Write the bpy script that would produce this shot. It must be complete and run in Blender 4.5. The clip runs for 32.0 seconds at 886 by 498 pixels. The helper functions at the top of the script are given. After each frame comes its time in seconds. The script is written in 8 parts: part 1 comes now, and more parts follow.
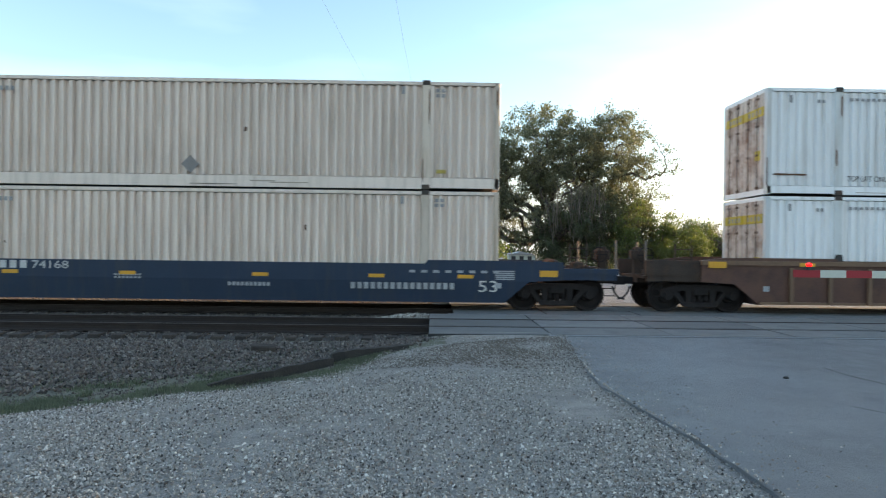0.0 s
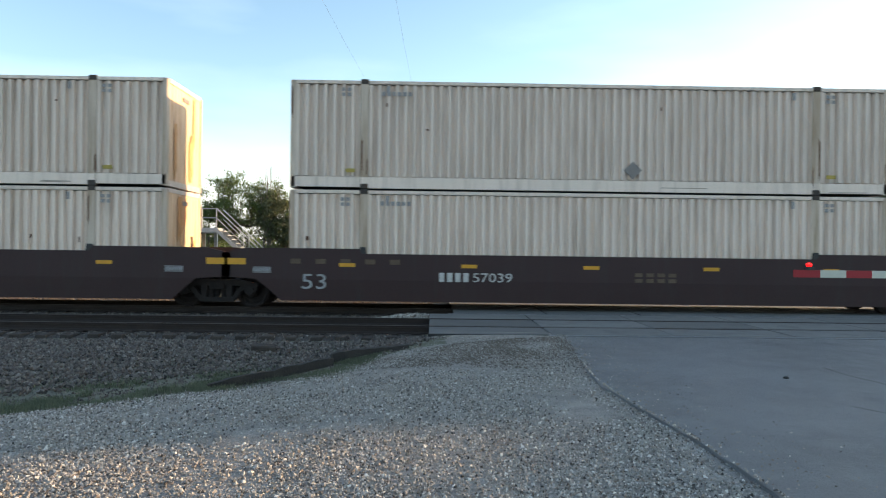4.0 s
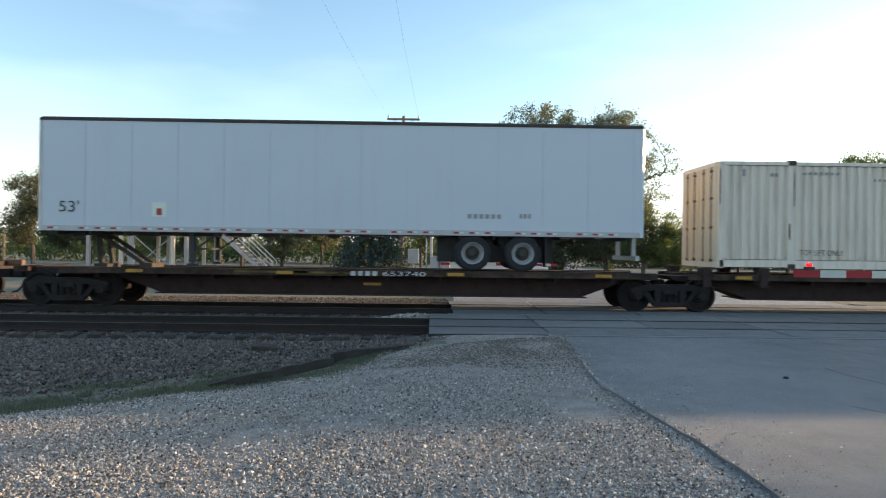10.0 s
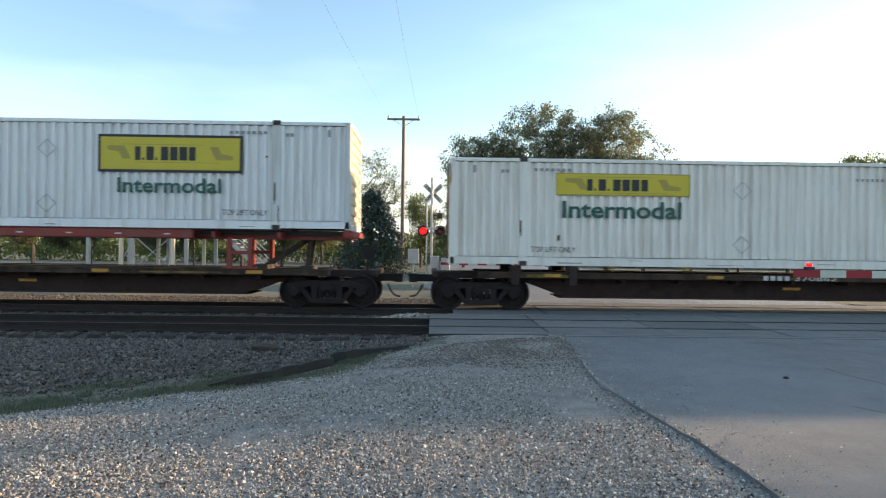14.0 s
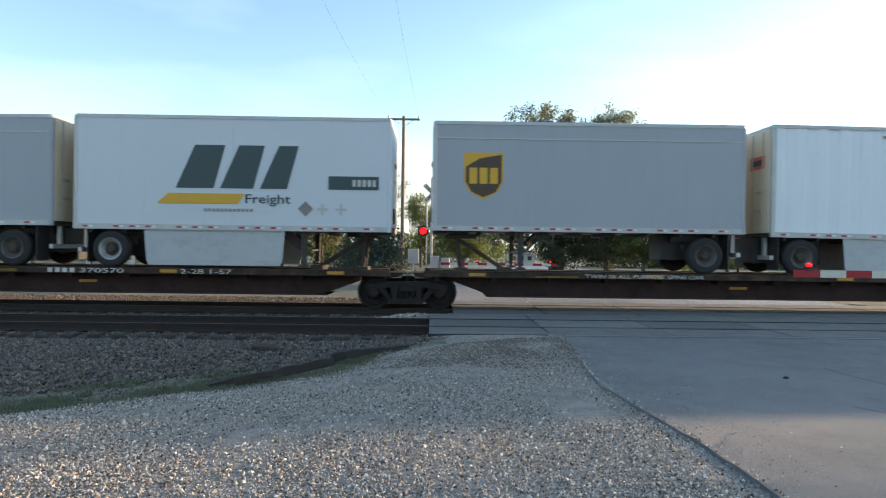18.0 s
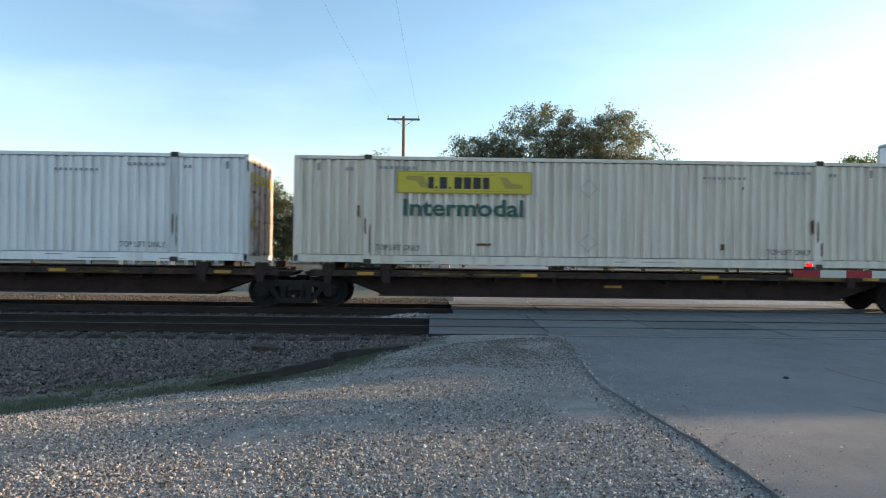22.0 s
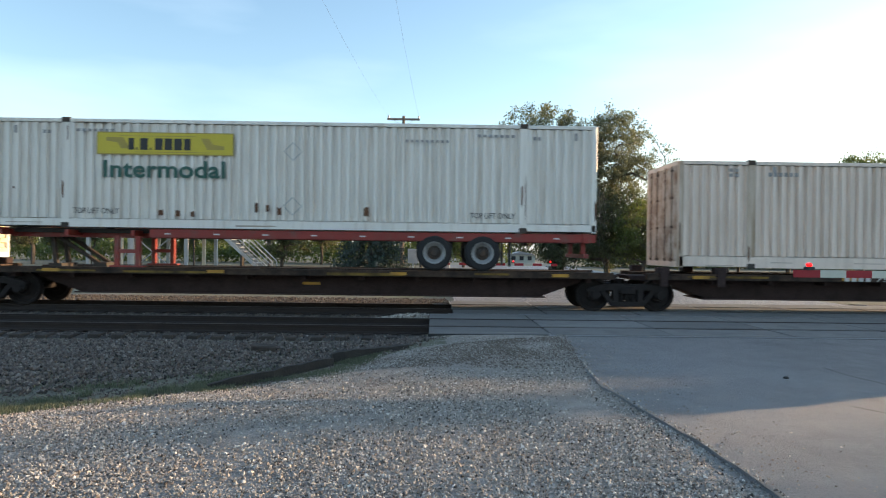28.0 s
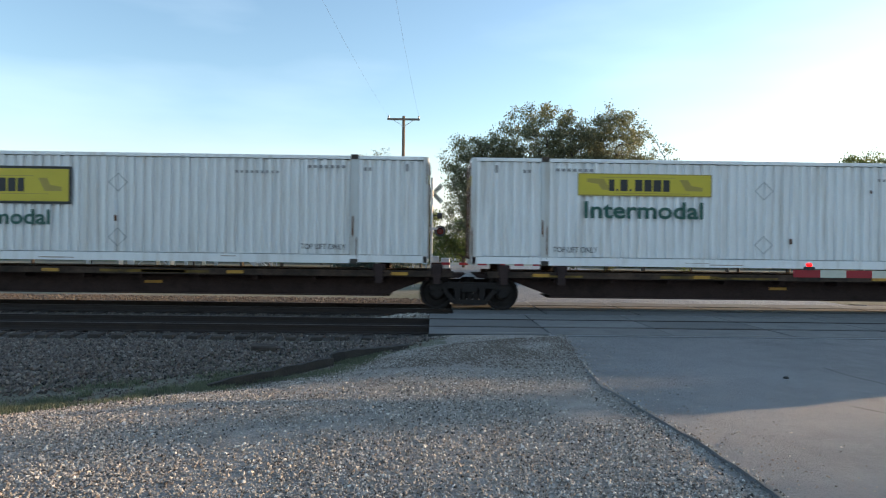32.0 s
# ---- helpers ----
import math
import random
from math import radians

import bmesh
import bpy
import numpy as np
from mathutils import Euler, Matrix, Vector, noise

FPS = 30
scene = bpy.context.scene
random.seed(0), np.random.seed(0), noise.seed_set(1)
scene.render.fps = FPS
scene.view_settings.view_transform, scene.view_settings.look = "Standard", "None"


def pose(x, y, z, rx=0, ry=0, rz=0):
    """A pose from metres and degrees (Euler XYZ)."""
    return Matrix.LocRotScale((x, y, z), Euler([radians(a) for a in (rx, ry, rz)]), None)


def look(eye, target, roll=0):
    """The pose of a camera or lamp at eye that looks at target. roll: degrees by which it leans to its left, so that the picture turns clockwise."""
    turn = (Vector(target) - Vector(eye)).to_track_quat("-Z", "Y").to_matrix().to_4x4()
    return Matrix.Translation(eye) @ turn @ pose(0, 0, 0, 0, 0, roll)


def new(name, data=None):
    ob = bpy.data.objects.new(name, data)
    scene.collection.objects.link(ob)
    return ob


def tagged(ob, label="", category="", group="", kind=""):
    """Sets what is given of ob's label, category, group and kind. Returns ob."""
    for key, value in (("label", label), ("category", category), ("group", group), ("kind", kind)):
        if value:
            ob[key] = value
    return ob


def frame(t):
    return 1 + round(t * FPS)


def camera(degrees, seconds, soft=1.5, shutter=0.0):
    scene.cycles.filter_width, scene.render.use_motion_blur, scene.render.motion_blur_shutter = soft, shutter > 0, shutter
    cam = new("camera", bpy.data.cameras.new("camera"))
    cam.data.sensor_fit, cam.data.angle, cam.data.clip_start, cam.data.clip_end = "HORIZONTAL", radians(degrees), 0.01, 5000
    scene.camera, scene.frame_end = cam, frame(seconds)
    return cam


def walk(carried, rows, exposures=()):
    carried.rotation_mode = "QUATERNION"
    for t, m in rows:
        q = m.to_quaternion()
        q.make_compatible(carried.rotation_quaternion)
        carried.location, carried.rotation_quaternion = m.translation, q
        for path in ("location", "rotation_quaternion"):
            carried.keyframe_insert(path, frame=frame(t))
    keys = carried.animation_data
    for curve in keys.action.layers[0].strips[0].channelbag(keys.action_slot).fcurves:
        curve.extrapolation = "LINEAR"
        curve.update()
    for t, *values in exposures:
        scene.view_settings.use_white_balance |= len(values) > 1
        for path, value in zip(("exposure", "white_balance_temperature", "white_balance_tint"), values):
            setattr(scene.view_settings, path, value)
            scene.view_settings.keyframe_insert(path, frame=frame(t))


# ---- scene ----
cam = camera(68.75, 32.0, soft=1.1, shutter=0.1)
EYE = Vector((0.0, 0.0, 1.67))
YAW, PITCH, ROLL = radians(0.871), radians(-0.051), 0.728
AIM = EYE + Vector((math.sin(YAW), math.cos(YAW), math.tan(PITCH))) * 10
# the camera's own exposure and white balance drift as the load changes
BASE = 1.42
LIGHTING = [(0.0, 0.31, 6800), (1.0, 0.13, 6850), (2.0, 0.07, 6800), (3.0, 0.11, 6850), (6.0, 0.18, 6750), (7.0, 0.25, 7000), (8.0, 0.13, 7000),
            (9.0, 0.12, 6950), (10.0, 0.0, 6550), (11.0, 0.06, 6700), (12.0, 0.06, 6700), (13.0, 0.02, 6600), (14.0, 0.08, 6700), (17.0, -0.12, 6380),
            (18.0, 0.15, 6600), (19.0, 0.10, 6600), (20.0, -0.05, 6450), (21.0, -0.14, 6350), (22.0, -0.17, 6350), (23.0, -0.10, 6250),
            (24.0, -0.13, 6430), (25.0, -0.08, 6400), (28.0, 0.0, 6600), (29.0, -0.05, 6350), (30.0, 0.04, 6550), (31.0, 0.04, 6550), (32.0, -0.19, 6450)]
walk(cam, [(0.0, look(EYE, AIM, ROLL)), (32.0, look(EYE, AIM, ROLL))], [(t, BASE + s, k + 250, 10.0) for t, s, k in LIGHTING])

# ---- world, sun, exposure ----
SUN_EL = radians(8.6)
SUN_AZ = math.atan2(5.95, 2.07)          # from +y towards +x
world = bpy.data.worlds.new("world")
scene.world = world
world.use_nodes = True
wn, wl = world.node_tree.nodes, world.node_tree.links
wn.clear()
sky = wn.new("ShaderNodeTexSky")
sky.sky_type = "NISHITA"
sky.sun_disc = False
sky.sun_elevation = SUN_EL
sky.sun_rotation = SUN_AZ
sky.altitude = 200
sky.air_density = 1.0
sky.dust_density = 0.8
sky.ozone_density = 1.4
wbg = wn.new("ShaderNodeBackground")
wbg.inputs["Strength"].default_value = 0.15
wout = wn.new("ShaderNodeOutputWorld")
wco = wn.new("ShaderNodeTexCoord")
wmap = wn.new("ShaderNodeMapping")
wmap.inputs["Scale"].default_value = (1.6, 1.6, 7.0)
wno = wn.new("ShaderNodeTexNoise")
wno.inputs["Scale"].default_value = 1.7
wno.inputs["Detail"].default_value = 7
wno.inputs["Roughness"].default_value = 0.45
wra = wn.new("ShaderNodeValToRGB")
wra.color_ramp.elements[0].position = 0.42
wra.color_ramp.elements[1].position = 0.95
wra.color_ramp.elements[1].color = (0.20, 0.20, 0.20, 1)
wmx = wn.new("ShaderNodeMix")
wmx.data_type = "RGBA"
wmx.inputs[7].default_value = (5.6, 5.9, 6.2, 1)
wl.new(wco.outputs["Generated"], wmap.inputs["Vector"])
wl.new(wmap.outputs["Vector"], wno.inputs["Vector"])
wl.new(wno.outputs["Fac"], wra.inputs["Fac"])
wl.new(wra.outputs["Color"], wmx.inputs[0])
wl.new(sky.outputs["Color"], wmx.inputs[6])
wti = wn.new("ShaderNodeVectorMath")
wti.operation = "MULTIPLY"
wti.inputs[1].default_value = (0.92, 1.0, 1.07)
wl.new(wmx.outputs[2], wti.inputs[0])
# pale haze low over the horizon
wse = wn.new("ShaderNodeSeparateXYZ")
whz = wn.new("ShaderNodeMapRange")
whz.interpolation_type = "SMOOTHSTEP"
whz.inputs["From Min"].default_value, whz.inputs["From Max"].default_value = 0.0, 0.21
whz.inputs["To Min"].default_value, whz.inputs["To Max"].default_value = 0.92, 0.0
wl.new(wco.outputs["Generated"], wse.inputs[0])
wl.new(wse.outputs["Z"], whz.inputs["Value"])
wha = wn.new("ShaderNodeMix")
wha.data_type = "RGBA"
wha.inputs[7].default_value = (2.85, 2.95, 3.0, 1)
wl.new(whz.outputs[0], wha.inputs[0])
wl.new(wti.outputs[0], wha.inputs[6])
wl.new(wha.outputs[2], wbg.inputs["Color"])
wl.new(wbg.outputs["Background"], wout.inputs["Surface"])

sun_data = bpy.data.lights.new("sun", "SUN")
sun_data.energy = 3.7
sun_data.angle = radians(0.6)
sun_data.color = (1.0, 0.69, 0.41)
sun = new("sun", sun_data)
sun_way = Vector((math.sin(SUN_AZ) * math.cos(SUN_EL), math.cos(SUN_AZ) * math.cos(SUN_EL), math.sin(SUN_EL)))
sun.matrix_world = look(sun_way * 100, (0, 0, 0))


# ---- materials ----
def node_mat(name):
    m = bpy.data.materials.new(name)
    m.use_nodes = True
    t = m.node_tree
    return m, t.nodes, t.links, t.nodes["Principled BSDF"]


def surface(name, col, rough=0.6, metal=0.0, vary=0.12, scale=1.5, fine=40.0, bump=0.0, dirt=None, dirt_amt=0.0,
            streak=False, rand=0.0, spec=0.5, dirt_lo=0.5):
    """Paint, metal, wood, stone: two scales of variation, optional dirt or rust stains and streaks, and fine relief."""
    m, n, l, b = node_mat(name)
    co = n.new("ShaderNodeTexCoord")
    info = n.new("ShaderNodeObjectInfo")
    add = n.new("ShaderNodeVectorMath")
    add.operation = "MULTIPLY_ADD"
    comb = n.new("ShaderNodeCombineXYZ")
    for i in range(3):
        l.new(info.outputs["Random"], comb.inputs[i])
    l.new(comb.outputs[0], add.inputs[0])
    add.inputs[1].default_value = (37.0, 11.0, 5.0)
    l.new(co.outputs["Object"], add.inputs[2])
    mp = n.new("ShaderNodeMapping")
    l.new(add.outputs[0], mp.inputs["Vector"])
    big = n.new("ShaderNodeTexNoise")
    big.inputs["Scale"].default_value = scale
    big.inputs["Detail"].default_value = 5
    l.new(mp.outputs[0], big.inputs["Vector"])
    sm = n.new("ShaderNodeTexNoise")
    sm.inputs["Scale"].default_value = fine
    sm.inputs["Detail"].default_value = 3
    l.new(mp.outputs[0], sm.inputs["Vector"])
    tot = n.new("ShaderNodeMath")
    tot.operation = "ADD"
    l.new(big.outputs["Fac"], tot.inputs[0])
    l.new(sm.outputs["Fac"], tot.inputs[1])
    rg = n.new("ShaderNodeMapRange")
    rg.inputs["From Min"].default_value, rg.inputs["From Max"].default_value = 0.6, 1.4
    rg.inputs["To Min"].default_value, rg.inputs["To Max"].default_value = 1 - vary, 1 + vary
    l.new(tot.outputs[0], rg.inputs["Value"])
    val = rg.outputs[0]
    if rand:
        rr = n.new("ShaderNodeMapRange")
        rr.inputs["To Min"].default_value, rr.inputs["To Max"].default_value = 1 - rand, 1 + rand
        l.new(info.outputs["Random"], rr.inputs["Value"])
        mu = n.new("ShaderNodeMath")
        mu.operation = "MULTIPLY"
        l.new(val, mu.inputs[0])
        l.new(rr.outputs[0], mu.inputs[1])
        val = mu.outputs[0]
    sc = n.new("ShaderNodeVectorMath")
    sc.operation = "SCALE"
    sc.inputs[0].default_value = col
    l.new(val, sc.inputs["Scale"])
    out = sc.outputs[0]
    if dirt:
        st = n.new("ShaderNodeTexNoise")
        st.inputs["Scale"].default_value = 1.0
        st.inputs["Detail"].default_value = 6
        st.inputs["Roughness"].default_value = 0.65
        sm2 = n.new("ShaderNodeMapping")
        sm2.inputs["Scale"].default_value = (4.5, 4.5, 0.35) if streak else (2.3, 2.3, 2.3)
        l.new(add.outputs[0], sm2.inputs["Vector"])
        l.new(sm2.outputs[0], st.inputs["Vector"])
        dr = n.new("ShaderNodeMapRange")
        dr.inputs["From Min"].default_value, dr.inputs["From Max"].default_value = dirt_lo, dirt_lo + 0.28
        dr.inputs["To Max"].default_value = dirt_amt
        l.new(st.outputs["Fac"], dr.inputs["Value"])
        mx = n.new("ShaderNodeMix")
        mx.data_type = "RGBA"
        l.new(dr.outputs[0], mx.inputs[0])
        l.new(out, mx.inputs[6])
        mx.inputs[7].default_value = (*dirt, 1)
        out = mx.outputs[2]
    l.new(out, b.inputs["Base Color"])
    b.inputs["Roughness"].default_value = rough
    b.inputs["Metallic"].default_value = metal
    b.inputs["Specular IOR Level"].default_value = spec
    if bump:
        bp = n.new("ShaderNodeBump")
        bp.inputs["Strength"].default_value = bump
        bp.inputs["Distance"].default_value = 0.02
        l.new(sm.outputs["Fac"], bp.inputs["Height"])
        l.new(bp.outputs[0], b.inputs["Normal"])
    return m


def lens(name, col, power):
    m, n, l, b = node_mat(name)
    b.inputs["Base Color"].default_value = (*col, 1)
    b.inputs["Roughness"].default_value = 0.2
    b.inputs["Emission Color"].default_value = (*col, 1)
    b.inputs["Emission Strength"].default_value = power
    return m


def leaf_mat(name, col, back):
    m, n, l, b = node_mat(name)
    geo = n.new("ShaderNodeNewGeometry")
    rp = n.new("ShaderNodeMix")
    rp.data_type = "RGBA"
    rp.inputs[6].default_value = (*[c * 0.65 for c in col], 1)
    rp.inputs[7].default_value = (*[min(1, c * 1.45) for c in col], 1)
    l.new(geo.outputs["Random Per Island"], rp.inputs[0])
    l.new(rp.outputs[2], b.inputs["Base Color"])
    b.inputs["Roughness"].default_value = 0.55
    tr = n.new("ShaderNodeBsdfTranslucent")
    tr.inputs["Color"].default_value = (*back, 1)
    mix = n.new("ShaderNodeMixShader")
    mix.inputs[0].default_value = 0.4
    l.new(b.outputs[0], mix.inputs[1])
    l.new(tr.outputs[0], mix.inputs[2])
    l.new(mix.outputs[0], n["Material Output"].inputs["Surface"])
    return m


def stone_mat(name, cols, rough=0.85):
    m, n, l, b = node_mat(name)
    geo = n.new("ShaderNodeNewGeometry")
    rp = n.new("ShaderNodeValToRGB")
    el = rp.color_ramp.elements
    while len(el) < len(cols):
        el.new(0.5)
    for i, c in enumerate(cols):
        el[i].position = i / (len(cols) - 1)
        el[i].color = (*c, 1)
    l.new(geo.outputs["Random Per Island"], rp.inputs["Fac"])
    l.new(rp.outputs["Color"], b.inputs["Base Color"])
    b.inputs["Roughness"].default_value = rough
    return m


RUST = (0.17, 0.075, 0.03)
GRIME = (0.10, 0.085, 0.07)
M_BEIGE = surface("beige_container_paint", (0.745, 0.618, 0.525), 0.5, 0, 0.10, 0.45, 30, 0, (0.40, 0.31, 0.24), 0.65, True, 0.07, dirt_lo=0.47)
M_BEIGEPOST = surface("rust_run_beige_post", (0.58, 0.48, 0.39), 0.6, 0, 0.1, 1.0, 30, 0, (0.27, 0.17, 0.09), 0.9, True, 0.1, dirt_lo=0.42)
M_WHITEPOST = surface("stained_white_post", (0.57, 0.585, 0.58), 0.5, 0, 0.08, 1.0, 30, 0, (0.36, 0.27, 0.19), 0.75, True, 0.06, dirt_lo=0.47)
M_WHITE = surface("white_container_paint", (0.785, 0.785, 0.78), 0.45, 0, 0.07, 0.45, 30, 0, (0.43, 0.37, 0.30), 0.55, True, 0.05, dirt_lo=0.50)
M_OFFWHITE = surface("aged_white_container_paint", (0.765, 0.725, 0.665), 0.5, 0, 0.07, 0.6, 30, 0, (0.42, 0.34, 0.26), 0.6, True, 0.04, dirt_lo=0.48)
M_CREAM = surface("cream_container_paint", (0.72, 0.635, 0.53), 0.5, 0, 0.05, 0.8, 30, 0, (0.40, 0.33, 0.25), 0.65, True, 0.04, dirt_lo=0.47)
M_GREY = surface("grey_container_paint", (0.27, 0.263, 0.257), 0.5, 0, 0.07, 0.8, 30, 0, (0.2, 0.18, 0.16), 0.45, True)
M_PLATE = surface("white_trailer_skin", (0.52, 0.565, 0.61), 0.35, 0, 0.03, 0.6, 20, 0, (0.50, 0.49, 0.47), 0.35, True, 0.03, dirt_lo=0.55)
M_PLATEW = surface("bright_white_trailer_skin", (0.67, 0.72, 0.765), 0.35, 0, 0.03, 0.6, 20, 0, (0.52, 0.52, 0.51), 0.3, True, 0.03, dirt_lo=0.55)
M_SEAM = surface("dull_seam_strip", (0.51, 0.545, 0.575), 0.5, 0, 0.1, 3, 40)
M_UPSGREY = surface("grey_trailer_skin", (0.31, 0.34, 0.375), 0.45, 0, 0.04, 0.6, 20, 0, (0.3, 0.29, 0.28), 0.35, True)
M_WDOOR = surface("rust_marked_door_paint", (0.57, 0.50, 0.44), 0.65, 0, 0.1, 1.2, 25, 0.05, (0.17, 0.075, 0.04), 0.92, False, dirt_lo=0.43)
M_RIMDK = surface("dark_wheel_rim", (0.085, 0.08, 0.078), 0.5, 0.2, 0.2, 6, 40, 0, GRIME, 0.5)
M_RUSTY = surface("rust_streaked_paint", (0.56, 0.47, 0.39), 0.7, 0, 0.12, 1.2, 25, 0.1, (0.20, 0.095, 0.05), 0.95, False, dirt_lo=0.43)
M_ROD = surface("rusty_locking_rod", (0.10, 0.06, 0.042), 0.75, 0.1, 0.3, 3, 40, 0.1, (0.045, 0.04, 0.036), 0.7)
M_DOORYEL = surface("dull_yellow_door_band", (0.47, 0.35, 0.03), 0.55, 0, 0.12, 3, 40, 0, (0.35, 0.25, 0.12), 0.5)
# white ends: the low sun's yellow is in the base colour, rust stains over it
M_ENDGOLD = surface("golden_lit_stained_end", (0.66, 0.56, 0.41), 0.6, 0, 0.07, 1.0, 25, 0, (0.34, 0.19, 0.09), 0.8, True, dirt_lo=0.55)
# beige ends: golden sunlight is in the base colour, with real rust
M_BEIGEEND = surface("golden_lit_rusty_beige_end", (0.76, 0.52, 0.33), 0.6, 0, 0.08, 0.8, 25, 0, (0.50, 0.20, 0.06), 0.95, True, 0.08, dirt_lo=0.50)
M_ENDRUN = surface("orange_rust_run", (0.60, 0.31, 0.13), 0.8, 0, 0.3, 4, 40)
M_ROOF = surface("galvanised_roof", (0.5, 0.5, 0.49), 0.55, 0.2, 0.1, 1, 20, 0, GRIME, 0.4)
M_CAST = surface("grimy_steel_casting", (0.05, 0.042, 0.036), 0.8, 0.1, 0.3, 4, 40, 0.2, RUST, 0.5)
M_BLACK = surface("black_paint", (0.025, 0.025, 0.027), 0.6, 0, 0.15, 3, 40)
M_MARK = surface("stencil_grey_paint", (0.27, 0.262, 0.258), 0.6, 0, 0.15, 6, 50)
M_DARKTXT = surface("dark_grey_stencil", (0.062, 0.055, 0.05), 0.6, 0, 0.2, 6, 50)
M_BLUEMARK = surface("faded_blue_smudge", (0.36, 0.38, 0.45), 0.6, 0, 0.2, 5, 50)
M_PLACARD = surface("grey_brown_placard", (0.21, 0.19, 0.18), 0.6, 0, 0.2, 5, 50)
M_GREEN = surface("dark_green_lettering", (0.011, 0.082, 0.062), 0.5, 0, 0.1, 4, 40)
M_FADEYEL = surface("faded_yellow_panel", (0.52, 0.46, 0.27), 0.55, 0, 0.1, 2, 40)
M_YEL = surface("yellow_panel_paint", (0.56, 0.44, 0.035), 0.5, 0, 0.08, 2, 40)
M_YELBR = surface("bright_yellow_marking", (0.62, 0.30, 0.02), 0.45, 0, 0.15, 3, 40)
M_TAGGREY = surface("thin_grey_spray_paint", (0.125, 0.115, 0.115), 0.7, 0, 0.3, 5, 60)
M_YELREF = surface("yellow_reflector", (0.44, 0.215, 0.022), 0.5, 0, 0.25, 3, 40, 0, (0.12, 0.075, 0.03), 0.8)
M_PALE = surface("pale_panel_paint", (0.66, 0.68, 0.60), 0.5, 0, 0.05, 2, 40)
M_OCHRE = surface("faded_ochre_lines", (0.36, 0.27, 0.05), 0.5, 0, 0.1, 2, 40)
M_WDIM = surface("dim_white_lettering", (0.30, 0.31, 0.32), 0.6, 0, 0.25, 5, 60)
M_WTXT = surface("worn_white_lettering", (0.50, 0.49, 0.47), 0.6, 0, 0.25, 5, 60)
M_BLUE = surface("dark_blue_car_paint", (0.010, 0.025, 0.053), 0.7, 0, 0.15, 1, 30, 0, (0.05, 0.045, 0.04), 0.5, True)
M_BROWN = surface("brown_car_paint", (0.080, 0.034, 0.024), 0.65, 0, 0.4, 1.6, 30, 0.1, (0.13, 0.058, 0.03), 0.7, False, dirt_lo=0.46)
M_ORANGE = surface("orange_brown_car_paint", (0.128, 0.060, 0.032), 0.6, 0, 0.2, 0.7, 30, 0.1, (0.08, 0.05, 0.035), 0.8, True)
M_PLUM = surface("plum_brown_car_paint", (0.040, 0.021, 0.021), 0.8, 0, 0.15, 0.8, 30, 0.05, (0.04, 0.032, 0.03), 0.7, True)
M_TAN = surface("faded_yellow_car_paint", (0.355, 0.20, 0.068), 0.65, 0, 0.2, 0.6, 30, 0.1, (0.13, 0.08, 0.05), 0.85, True, dirt_lo=0.45)
# panel browner than the chord to carry the chord's shade, plus dirt streaks
M_TANLOW = surface("shaded_tan_car_panel", (0.245, 0.118, 0.052), 0.7, 0, 0.22, 0.7, 30, 0.1, (0.085, 0.052, 0.036), 0.9, True, dirt_lo=0.42)
# lighter than the brown sill, so the ribs' highlights are in the colour
M_BROWNRIB = surface("lighter_brown_rib_paint", (0.155, 0.088, 0.05), 0.6, 0, 0.25, 1.5, 30, 0.1, (0.09, 0.055, 0.04), 0.8, True)
M_SPINE = surface("rusty_dark_car_frame", (0.043, 0.027, 0.025), 0.85, 0, 0.35, 1.2, 30, 0.15, (0.012, 0.010, 0.009), 0.8, spec=0.25)
M_SPINEDECK = surface("worn_yellow_deck_edge", (0.080, 0.052, 0.038), 0.85, 0, 0.4, 1.3, 25, 0.1, (0.020, 0.017, 0.015), 0.9, spec=0.2, dirt_lo=0.36)
M_WORNYEL = surface("worn_yellow_stripe", (0.20, 0.125, 0.03), 0.8, 0, 0.3, 2, 30, 0, (0.035, 0.026, 0.02), 0.95, spec=0.2, dirt_lo=0.42)
M_TRUCK = surface("oily_cast_steel", (0.022, 0.018, 0.017), 0.85, 0.0, 0.4, 4, 40, 0.3, spec=0.25)
M_WHEEL = surface("wheel_steel", (0.020, 0.016, 0.015), 0.8, 0.0, 0.3, 5, 40, 0.1, spec=0.25)
M_REDCH = surface("red_chassis_paint", (0.24, 0.022, 0.016), 0.5, 0, 0.2, 1.5, 30, 0, GRIME, 0.7)
M_TYRE = surface("tyre_rubber", (0.018, 0.018, 0.019), 0.85, 0, 0.15, 8, 60, 0.2)
M_RIM = surface("painted_wheel_rim", (0.34, 0.34, 0.335), 0.4, 0.3, 0.15, 6, 40, 0, GRIME, 0.6)
M_RIMRED = surface("red_wheel_hub", (0.22, 0.02, 0.02), 0.5, 0, 0.15, 6, 40)
M_SKIRTG = surface("greyed_side_skirt", (0.40, 0.425, 0.44), 0.5, 0, 0.08, 1.2, 20, 0, (0.27, 0.26, 0.25), 0.6, False)
M_SKIRT = surface("white_side_skirt", (0.62, 0.66, 0.68), 0.45, 0, 0.06, 1.2, 20, 0, (0.35, 0.34, 0.32), 0.6, False)
M_REDM = surface("red_marker", (0.34, 0.03, 0.03), 0.4, 0, 0.1, 5, 40)
M_WMK = surface("white_marker", (0.6, 0.6, 0.58), 0.4, 0, 0.1, 5, 40)
M_ORLOGO = surface("orange_sign_paint", (0.62, 0.10, 0.025), 0.45, 0, 0.05, 3, 40)
M_GOLD = surface("gold_sign_paint", (0.60, 0.33, 0.02), 0.45, 0, 0.06, 3, 40)
